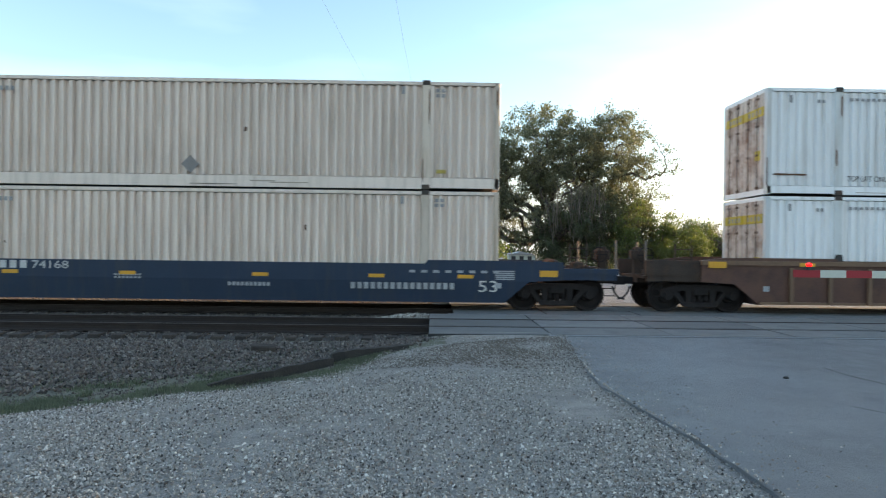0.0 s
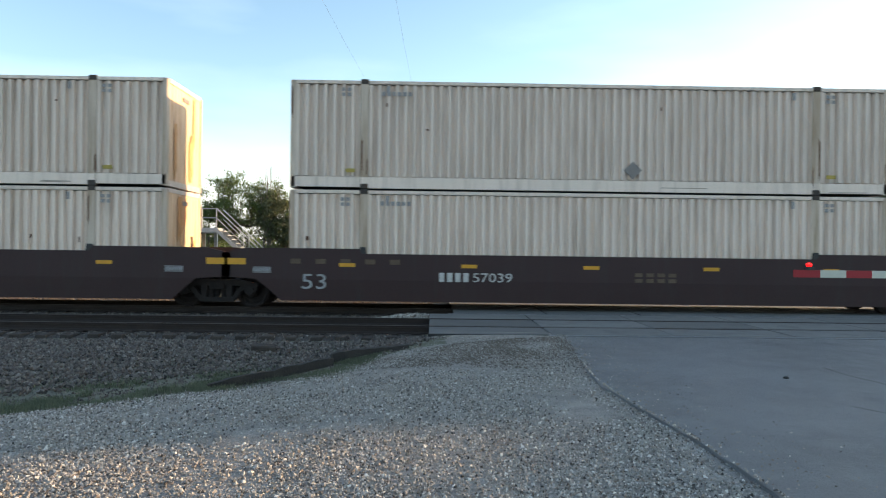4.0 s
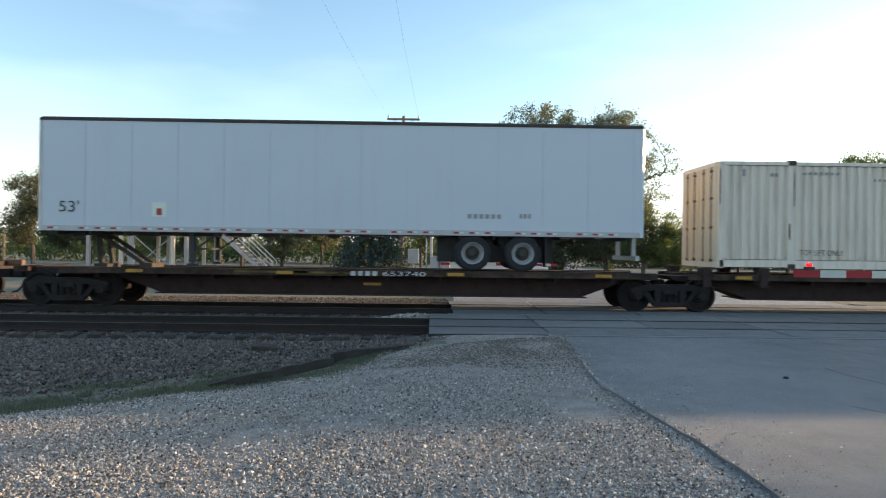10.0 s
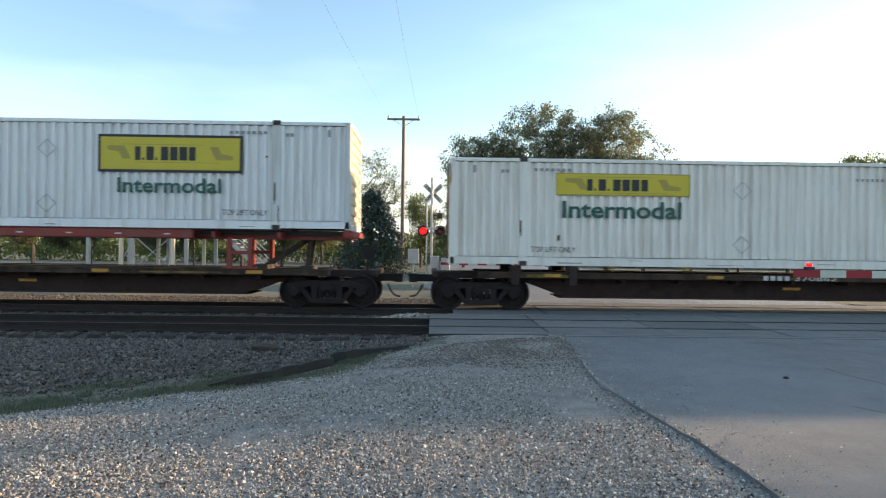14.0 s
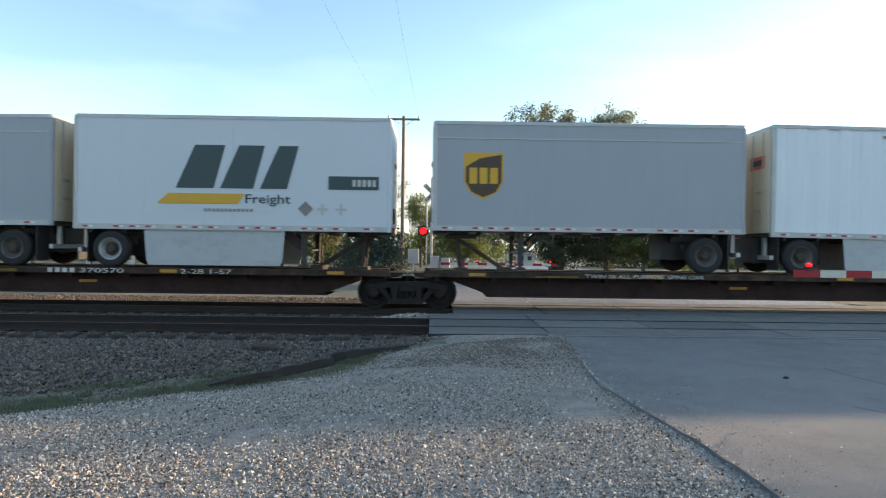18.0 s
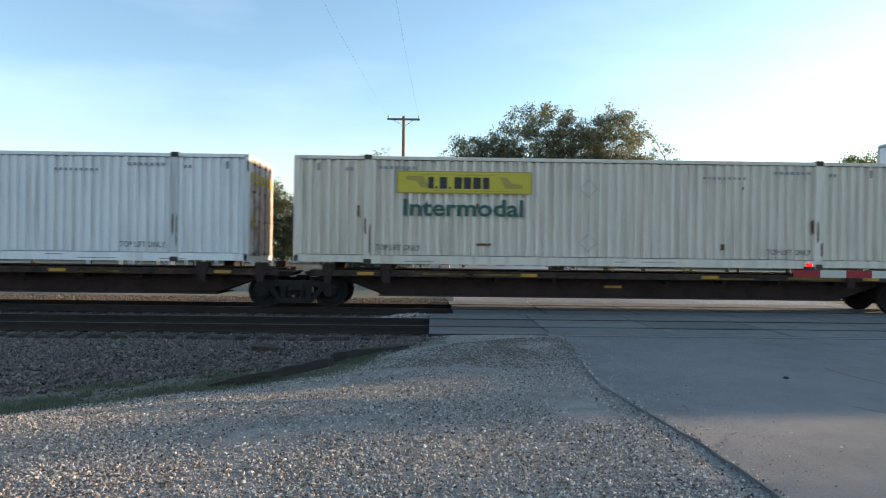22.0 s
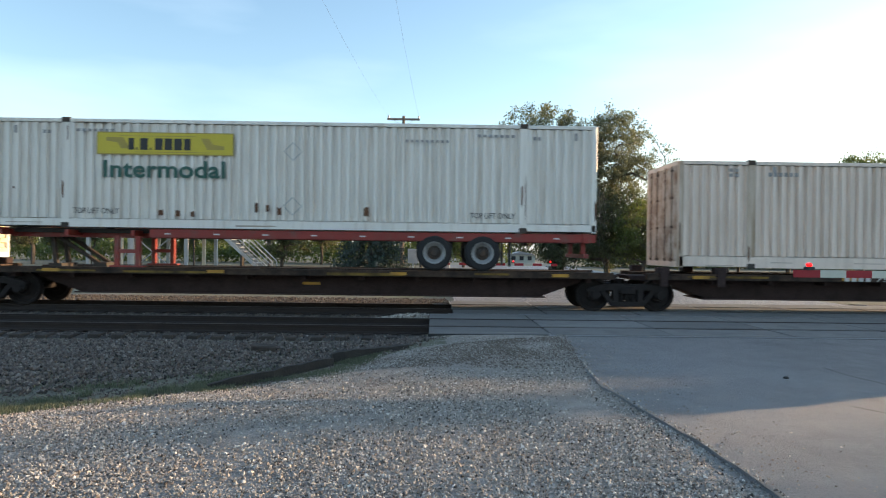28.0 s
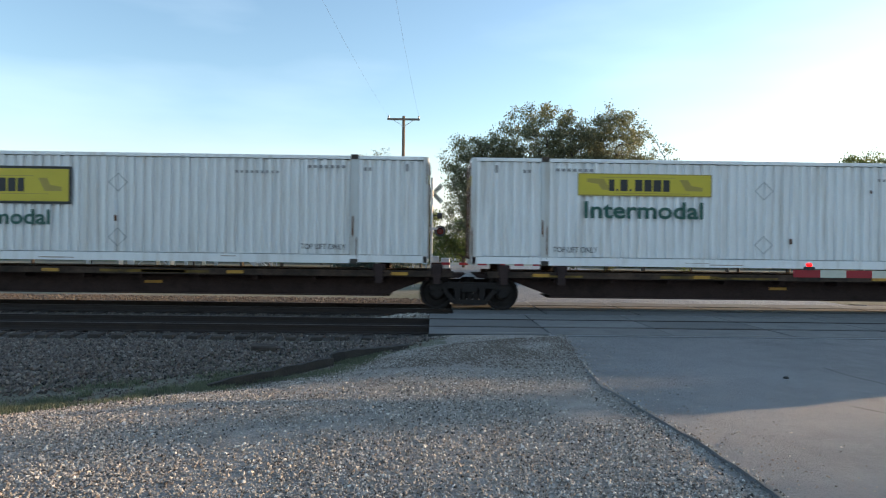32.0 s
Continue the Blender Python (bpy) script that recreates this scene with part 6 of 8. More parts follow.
def streaked(x, z):
    c = beige(x, z, 8.1, "beige corrugated container with broad rust-brown streaks")
    rust(c, [(6.2 + 0.235 * k, 0.35 + 0.3 * ((k * 5) % 3), 0.06, 2.35 - 0.3 * ((k * 5) % 3)) for k in range(7)] + [(6.45 + 0.235 * k, 1.2, 0.03, 1.4) for k in range(4)], "long brown-grey streak", M_STREAK)
    return c


def scuffed(x, z):
    c = white_box(x, z, 9.85, "pale", (), "scuffed white ribbed container with a faded sign")
    rust(c, [(7.9, CH - 0.26, 0.62, 0.17), (14.0, 0.25, 0.1, 1.1), (14.1, 0.7, 0.06, 0.6), (0.2, 0.5, 0.9, 0.06), (8.6, 0.35, 0.1, 0.14), (8.95, 0.36, 0.07, 0.1), (9.3, 0.37, 0.08, 0.1)])
    return c


def car_number(car, x, z, digits, w, h, mat, prefix=4, pw=None):
    """Plain blocks for the owner's letters, then the digits."""
    pw = pw or w * 0.72
    part("owner_mark", bars(Geo(), x, z, pw, h, prefix, -0.092), mat, car, "plain blocks in place of the owner's mark")
    word(digits, car, x + pw + h * 0.35, z, w, h, mat, "stencilled car number", -0.09)


# well cars
w0 = well_car(-6.33, "dark blue well car loaded with two stacked containers", M_BLUE, "blue")
w1 = well_car(17.04, "rusty brown ribbed well car with yellow markings", M_BROWN, "ribbed")
w2 = well_car(40.44, "orange-brown smooth-sided well car", M_ORANGE, "smooth")
w3 = well_car(63.94, "plum-brown articulated well car unit", M_PLUM, "plum", "own", "shared")
w4 = well_car(83.36 - 0.0, "plum-brown articulated middle well car unit", M_PLUM, "plum", "none", "shared")
w5 = well_car(102.87, "plum-brown articulated well car unit with sprayed tags", M_PLUM, "plum", "none", "own")
w6 = well_car(126.37, "faded yellow well car with ribs and sprayed tags", M_TAN, "chord")
w7 = well_car(149.85, "faded yellow well car with ribs and a dark panel", M_TAN, "chord")
w8 = well_car(173.31, "faded yellow well car with ribs and sprayed tags", M_TAN, "chord")
moves(w0, w1, w2, w3, w4, w5, w6, w7, w8)

word("53", w0, 7.55, 0.52, 0.5, 0.3, M_WTXT, "white size number", -0.09)
part("owner_mark", bars(Geo(), 4.15, 0.58, 2.75, 0.17, 16, -0.09, 0.35), M_WDIM, w0, "plain blocks in place of the owner's name")
part("owner_mark", bars(Geo(), 0.9, 0.62, 1.1, 0.1, 10, -0.09, 0.35), M_WDIM, w0, "small plain blocks")
part("owner_mark", bars(Geo(), -5.1, 1.02, 0.7, 0.2, 3, -0.09), M_WTXT, w0)
word("74168", w0, -4.25, 1.02, 0.95, 0.2, M_WTXT, "stencilled car number", -0.09)
part("stencil", bars(Geo(), -2.1, 0.78, 0.7, 0.05, 7, -0.09, rows=2), M_WDIM, w0)
part("stencil", bars(Geo(), 5.7, 1.02, 2.4, 0.07, 8, -0.09, 0.5), M_WDIM, w0, "small white stencils")
part("data_panel", bars(Geo(), 8.0, 0.85, 0.8, 0.035, 1, -0.09, rows=5), M_WDIM, w0, "lines of white data")
part("dark_panel", Geo().box(-5.6, -3.4, -0.090, 0, 0.78, 1.02), M_BLACK, w2, "black number panel")
part("owner_mark", bars(Geo(), -5.5, 0.82, 0.75, 0.16, 4, -0.095), M_WTXT, w2)
word("475393", w2, -4.5, 0.82, 1.05, 0.16, M_WTXT, "stencilled car number", -0.095)
g = Geo()
for i in range(3):
    g.prism([(1.75 + i * 0.62, 0.55), (2.1 + i * 0.62, 0.55), (2.35 + i * 0.62, 1.02), (1.8 + i * 0.62, 1.02)], -0.092, 0)
part("sign_mark", g, M_FADETAG, w2, "faded plain blocks in place of the mark")
part("sign_bar", Geo().box(1.7, 3.6, -0.093, 0, 0.9, 1.03), M_WDIM, w2, "worn white bar")
for car, letter_x in ((w3, -0.95), (w4, -0.95), (w5, 0.3)):
    part("owner_mark", bars(Geo(), letter_x - 3.1, 0.78, 0.78, 0.24, 4, -0.09), M_WTXT, car, "plain blocks in place of the owner's mark")
    word("57039", car, letter_x - 2.2, 0.78, 1.05, 0.24, M_WTXT, "white stencilled car number", -0.09)
    part("data_panel", bars(Geo(), -9.0, 0.97, 0.75, 0.022, 1, -0.09, rows=5), M_WDIM, car, "lines of white data")
    part("data_panel", bars(Geo(), 8.1, 0.97, 0.75, 0.022, 1, -0.09, rows=5), M_WDIM, car, "lines of white data")
    part("stencil", bars(Geo(), 1.2, 0.82, 1.1, 0.1, 4, -0.09, rows=2), M_FADETAG, car)
    part("stencil", bars(Geo(), -8.0, 1.22, 2.9, 0.13, 5, -0.09, 0.6), M_FADETAG, car)
word("A", w3, -0.3, 0.74, 0.2, 0.26, M_WTXT, "white letter", -0.09)
word("B", w5, 1.15, 0.78, 0.2, 0.24, M_WTXT, "white letter", -0.09)
word("53", w3, -7.85, 0.55, 0.65, 0.4, M_WDIM, "white size number", -0.09)
word("53", w4, -7.7, 0.55, 0.65, 0.4, M_WDIM, "white size number", -0.09)
tag_marks(w5, 3.45, 0.66, 2.5, 0.5, 21, M_TAGGREY)
tag_marks(w5, 6.05, 0.86, 1.25, 0.32, 22, M_TAGGREY)
part("sign_mark", bars(Geo(), 1.3, 0.45, 1.9, 0.5, 3, -0.092), M_FADETAG, w1, "faded dark blocks")
for car in (w6, w7, w8):
    word("53", car, 4.7, 0.55, 0.82, 0.42, M_DARKTXT, "faded dark size number", -0.09)
for x, z, w, h, sd in ((-7.2, 0.66, 0.8, 0.34, 4), (-3.05, 0.66, 1.3, 0.34, 5), (0.05, 0.62, 1.2, 0.36, 6)):
    tag_marks(w6, x, z, w, h, sd)
tag_marks(w6, 1.6, 1.26, 1.3, 0.19, 1, None, -0.226)
tag_marks(w6, -5.6, 0.74, 0.8, 0.18, 9, M_TAGGREY)
tag_marks(w6, 2.0, 0.5, 1.9, 0.4, 10, M_TAGFAINT)
tag_marks(w7, 0.15, 1.25, 1.8, 0.2, 2, None, -0.226)
tag_marks(w7, -5.85, 0.62, 0.95, 0.3, 11, M_FADETAG)
tag_marks(w7, -4.6, 0.6, 1.05, 0.32, 12, M_FADETAG)
tag_marks(w7, -6.3, 1.25, 2.2, 0.2, 13, M_FADETAG, -0.226)
tag_marks(w7, 2.9, 0.5, 1.3, 0.42, 14, M_FADETAG)
tag_marks(w8, -5.1, 1.25, 1.25, 0.2, 3, None, -0.226)
tag_marks(w8, -4.55, 0.69, 1.25, 0.32, 7)
tag_marks(w8, 1.45, 0.36, 2.9, 0.6, 8, M_FADETAG)
tag_marks(w8, -1.6, 0.66, 0.9, 0.16, 15, M_TAGGREY)
for car in (w6, w8):
    part("dark_panel", Geo().box(-6.0, -3.4, -0.091, 0, 0.43, 0.67), M_DARKTXT, car, "faded dark number panel")
    part("owner_mark", bars(Geo(), -5.75, 0.48, 0.8, 0.13, 4, -0.095, 0.4), M_WDIM, car)
    word("623043", car, -4.65, 0.47, 1.05, 0.15, M_WDIM, "stencilled car number", -0.095)
pn = part("dark_panel", Geo().box(0.25, 2.6, -0.172, -0.085, 0.45, 0.92), M_BLACK, w7, "black sign panel")
g = Geo()
for i in range(3):
    g.prism([(0.42 + i * 0.7, 0.53), (0.82 + i * 0.7, 0.53), (1.02 + i * 0.7, 0.85), (0.48 + i * 0.7, 0.85)], -0.178, -0.1)
part("sign_mark", g, M_WDIM, pn, "plain pale blocks in place of the mark")

stack(-14.40, lambda x, z: beige(x, z), lambda x, z: beige(x, z, 7.9, "clean beige corrugated 53-foot container"))
stack(8.96, lambda x, z: white_box(x, z, 9.75, "yellow", (8.1,), "white ribbed container with a yellow hauler's sign"),
      scuffed)
def blue_spots(x, z):
    c = beige(x, z, 0, "beige corrugated container with two faded blue smudges")
    rust(c, [(5.1, 1.55, 0.34, 0.36), (5.98, 1.55, 0.34, 0.36)], "faded blue smudge", M_BLUEMARK)
    return c


stack(32.37, blue_spots, lambda x, z: beige(x, z, 8.1))
stack(55.87, lambda x, z: beige(x, z), lambda x, z: beige(x, z, 8.05))
stack(75.29, lambda x, z: beige(x, z), lambda x, z: beige(x, z, 9.2))
stack(94.80, lambda x, z: beige(x, z), plate_box)
stack(118.29, lambda x, z: beige(x, z), lambda x, z: beige(x, z, 8.05))
stack(141.77, lambda x, z: beige(x, z), lambda x, z: beige(x, z, 7.95))
stack(165.23, lambda x, z: beige(x, z), streaked)

# spine cars: truck centres along the train
SP = {"a": [187.25, 203.58, 220.89, 238.33, 255.75, 272.35],
      "b": [276.53, 294.04, 313.30, 330.45],
      "c": [334.62, 352.23, 370.75, 388.55],
      "d": [392.72, 409.13, 426.54, 444.00, 461.36, 477.40],
      "e": [482.00, 498.22, 515.80, 533.40, 550.78, 567.32],
      "f": [571.45, 588.04, 605.31, 622.75, 640.10, 656.60]}
KING = 2.08
hitch_at = {("a", 0): [(0.55, 1, KING)], ("a", 2): [(16.3, -1, KING)], ("a", 3): [(16.2, -1, KING)], ("a", 4): [(15.9, -1, KING)],
            ("b", 1): [(1.3, 1, KING), (17.3, -1, KING)], ("c", 0): [(0.85, 1, KING), (16.3, -1, KING)],
            ("c", 1): [(1.5, 1, KING), (17.1, -1, KING)], ("c", 2): [(1.4, 1, KING), (17.3, -1, KING)],
            ("d", 3): [(1.3, 1, KING)], ("d", 4): [(14.9, -1, KING)], ("e", 1): [(1.2, 1, KING)], ("e", 3): [(1.5, 1, KING)],
            ("f", 1): [(1.2, 1, KING)]}
NUMBERS = {("a", 0): [("number", 7.65)], ("a", 4): [("number", 3.7)], ("b", 0): [("number", 7.6), ("figures", 11.2)],
           ("b", 2): [("figures", 4.1), ("number", 7.2)], ("c", 0): [("number", 8.1), ("figures", 11.6)], ("c", 1): [("type", 4.8)],
           ("c", 2): [("figures", 4.85), ("number", 7.4)], ("e", 0): [("number", 7.4)], ("e", 4): [("number", 5.8)]}
for car, xs in SP.items():
    for i in range(len(xs) - 1):
        hs = hitch_at.get((car, i), [])
        s = spine_car(xs[i], xs[i + 1], "rusty dark spine car platform with worn yellow edges", i == 0, i == len(xs) - 2, hs, True, (), not hs)
        for kind, off in NUMBERS.get((car, i), ()):
            if kind == "number":
                part("owner_mark", bars(Geo(), off, 0.915, 0.7, 0.12, 4, -0.024), M_WTXT, s, "plain blocks in place of the owner's mark")
                word({"a": "653740", "b": "370862", "c": "370570", "e": "753260"}[car], s, off + 0.85, 0.915, 1.15, 0.12, M_WTXT, "stencilled car number", -0.024)
            elif kind == "figures":
                word("2-28 1-57", s, off, 0.915, 1.35, 0.12, M_WTXT, "stencilled load figures", -0.024)
            else:
                word("TWIN 28 ALL PURPOSE SPINE CAR", s, off, 0.92, 3.2, 0.1, M_WTXT, "stencilled car type", -0.024)
        moves(s)

low_boxes = [(204.79, 9.7, "faded"), (275.64, 2.85, "yellow"), (315.09, 9.6, "framed"), (391.86, 2.8, "yellow"), (409.16, 2.8, "yellow"),
             (426.50, 2.75, "yellow"), (480.95, 2.8, "yellow"), (605.45, 2.85, "framed"), (622.76, 2.85, "yellow"), (640.2, 2.85, "yellow"), (516.4, 2.8, "yellow")]
for x, sx, kind in low_boxes:
    box = white_box(x, TOP_LOW, sx, kind, (8.1,) if sx > 7 else (7.9,), "%s ribbed container with %s sign on a spine car" % ("dirty cream" if x in (204.79, 391.86, 426.50) else "white", {"framed": "framed", "faded": "faded"}.get(kind, "yellow")), "right" if x in (315.09, 605.45, 480.95, 391.86, 409.16, 426.50) else "left", 0.40, M_CREAM if x in (204.79, 391.86, 426.50) else M_OFFWHITE if x == 275.64 else None)
    if x == 204.79:
        rust(box, [(11.3, CH - 0.19, 1.9, 0.12), (8.0, CH - 0.24, 0.5, 0.16), (9.0, 1.2, 0.08, 0.12)])
    if x == 315.09:
        rust(box, [(4.6 + 0.33 * k, 1.5 + 0.1 * (k % 2), 0.05, 0.3) for k in range(3)], "grey scrape")
    if x == 426.50:
        rust(box, [(11.5, 0.45, 0.1, 0.2), (13.95, 0.9, 0.07, 0.45), (4.9, 0.5, 0.4, 0.08), (1.7, 1.2, 0.06, 0.4)])
    moves(box)
moves(beige(552.05, TOP_LOW, 8.0, "pale beige corrugated container low on a spine car", "left"))
fx = container(570.72, NEAR_Y, TOP_LOW, "grey ribbed container with a violet sign panel", M_GREY, "grey", "right")
sp = part("sign_panel", Geo().box(2.4, 6.0, -0.006, 0.02, CH - 1.22, CH - 0.34), M_PURPLE, fx, "violet-blue sign panel")
part("sign_mark", bars(Geo(), 2.65, CH - 0.98, 1.25, 0.42, 5, -0.009, 0.15), M_WTXT, sp, "pale plain blocks in place of the mark")
part("sign_mark", bars(Geo(), 4.15, CH - 0.98, 1.6, 0.2, 9, -0.009, 0.35), M_MARK, sp)
white_marks(fx, True, (), 12.0)
for px in (13.1, 13.75):
    put("placard", cached("diamond2", "placard", M_WTXT, lambda g: g.prism([(0, -0.2), (0.2, 0), (0, 0.2), (-0.2, 0)], -0.004, 0.02)), fx, pose(px, 0, CH - 0.75), "white diamond placard")
moves(fx)

# containers on chassis
for x, axles, legs, king, sx, kind in ((222.16, (2.25, 3.55), 12.75, "right", 9.65, "yellow"), (239.49, (2.75, 3.95), 12.95, "right", 9.7, "faded"),
                                       (256.83, (2.9, 4.15), 13.2, "right", 9.45, "framed"), (462.10, (3.0, 4.2), 12.5, "right", 9.6, "framed"),
                                       (533.68, (11.8, 13.1), 3.6, "left", 2.8, "yellow"), (588.28, (11.9, 13.15), 2.75, "left", 2.8, "yellow")):
    box = white_box(x, 2.125, sx, kind, (8.1,) if sx > 7 else (8.0,), "white ribbed container with %s sign on a chassis" % ("framed" if kind == "framed" else "yellow"), "left" if king == "right" else "right", 0.36, M_OFFWHITE if x in (239.49, 588.28, 533.68) else None)
    if x == 533.68:
        rust(box, [(4.45, 0.3, 0.12, 0.2), (4.9, 0.28, 0.12, 0.2), (5.3, 0.28, 0.1, 0.18), (7.0, 0.42, 0.08, 0.3), (7.3, 0.45, 0.08, 0.2), (7.6, 0.35, 0.1, 0.25), (9.9, 0.35, 0.14, 0.3)])
    moves(chassis(x, axles, legs, king, "red container chassis with tandem wheels on a spine car", 1 if x == 462.10 else 0), box)

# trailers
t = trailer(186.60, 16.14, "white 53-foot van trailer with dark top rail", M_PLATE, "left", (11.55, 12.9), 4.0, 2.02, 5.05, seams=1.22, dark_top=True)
word("53'", t, 0.55, 2.52, 0.52, 0.3, M_DARKTXT, "grey size number", -0.012)
part("warning_label", Geo().box(3.0, 3.38, -0.006, 0.0, 2.42, 2.8), M_PALE, t, "pale warning label")
part("warning_mark", Geo().box(3.12, 3.26, -0.010, 0.0, 2.46, 2.64), M_REDM, t)
part("stencil", bars(bars(Geo(), 11.4, 2.48, 0.9, 0.12, 6, 0.0), 12.8, 2.5, 0.3, 0.12, 3, 0.0), M_MARK, t)
moves(t)
PUP = 8.43
for x, king in ((294.64, "left"), (303.97, "right")):
    a, lg = ((PUP - 0.95,), 2.6) if king == "left" else ((0.95,), PUP - 2.6)
    t = trailer(x, PUP, "white short trailer with a dark green stripe", M_PLATE, king, a, lg, 2.08, 5.05, seams=0.61)
    part("stripe", Geo().box(0.05, PUP - 0.05, -0.006, 0.0, 4.1, 4.5), M_DKGRN, t, "dark green stripe")
    moves(t)
for x, king, sx in ((334.39, "left", 1.55), (352.91, "left", 1.35)):
    t = trailer(x, PUP, "grey short trailer with a brown shield sign", M_UPSGREY, king, (PUP - 1.05,), 2.4, 2.15, 5.10, (3.05, 6.6) if x < 340 else None, M_RIMDK, seams=99)
    part("trim_strip", Geo().box(0.1, PUP - 0.1, -0.010, 0.0, 4.62, 4.65), M_GALV, t, "pale trim strip")
    if x < 340:
        TILT[t] = -0.5
        t.location.z += (PUP - 1.05) * math.sin(radians(-0.5))
    shield(t, sx, 3.62, 1.06, 1.26)
    moves(t)
t = trailer(343.36, PUP, "white short trailer with slanted dark sign and gold bar", M_PLATE, "right", (0.98,), PUP - 2.35, 2.08, 5.14, (1.85, 5.6), seams=4.2)
slant_sign(t, 2.5, 3.2)
moves(t)
for x, ln, king, sx, lamps in ((362.03, 8.53, "right", 6.6, (3.2, 5.65)), (371.33, 8.33, "left", 2.15, (1.75, 4.2)), (380.68, 8.40, "right", 6.45, (3.2, 5.6))):
    a, lg, sk = ((0.85,), PUP - 2.55, (2.0, 6.0)) if king == "right" else ((PUP - 0.85,), 2.5, (2.9, 6.75))
    t = trailer(x, ln, "white short trailer with an orange banner sign", M_PLATEW, king, a, lg, 2.08, 5.13, sk, M_RIMDK, seams=0.61, lamps=lamps)
    badge(t, sx, 4.13, 2.5, 0.84)
    if king == "right":
        p = part("door_sign", Geo().box(-0.052, -0.03, 0.35, 1.15, 3.98, 4.34), M_ORLOGO, t, "small orange sign on the rear door")
        part("sign_mark", Geo().box(-0.056, -0.03, 0.48, 1.02, 4.08, 4.24), M_BLACK, p)
        TILT[t] = 0.6 if x < 370 else 1.1
        t.location.z += a[0] * math.sin(radians(TILT[t]))
    moves(t)
for x in (444.03, 498.42):
    moves(trailer(x, 12.06, "white 40-foot trailer with white skirts and red hubs", M_PLATEW, "left", (9.95,), 3.0, 2.08, 5.05, (3.25, 7.9), M_RIMRED, 0.7, False, lamps=(1.9, 5.7, 9.5)))


def travel(t):
    """How far the train has rolled by t seconds."""
    return 19.836 * t - 0.0127015 * t * t


# ---- crossing signals and gates ----
def gate_arm(x0, x1, y, z, label, lights, thick, stand):
    g = thing("crossing_gate_arm", pose(0, y, z), label, "gate", "crossing gates")
    k, i = x0, 0
    while k < x1:
        e = min(k + 0.406, x1)
        part("gate_board", Geo().box(k, e, -0.02, 0.02, -thick / 2, thick / 2), M_SIGR if i % 2 == 0 else M_SIGW, g, "red stripe" if i % 2 == 0 else "white stripe")
        k, i = e, i + 1
    part("gate_stand", Geo().bevbox(stand - 0.2, stand + 0.2, 0.03, 0.4, -z - 0.12, 0.25, 0.03), M_GALV, g, "silver gate mechanism stand")
    for lx in lights:
        b = part("lamp_housing", Geo().box(lx - 0.06, lx + 0.06, -0.05, 0.05, thick / 2, thick / 2 + 0.05), M_BLACK, g, "black lamp housing")
        part("lamp_lens", Geo().rings([(-0.05, 0.012), (-0.04, 0.026), (-0.03, 0.032), (0.04, 0.032)], 14, lx, thick / 2 + 0.08), M_LENSON, b, "glowing red lens")
    return g


gate_arm(5.62, 12.6, 10.0, 1.348, "lowered red and white gate arm over the near lane", (5.86, 8.6, 11.4), 0.115, 12.4)
far_gate = gate_arm(0.35, 5.5, 28.6, 1.0, "lowered red and white gate arm across the far lane", (1.95, 3.55, 5.2), 0.11, 0.55)


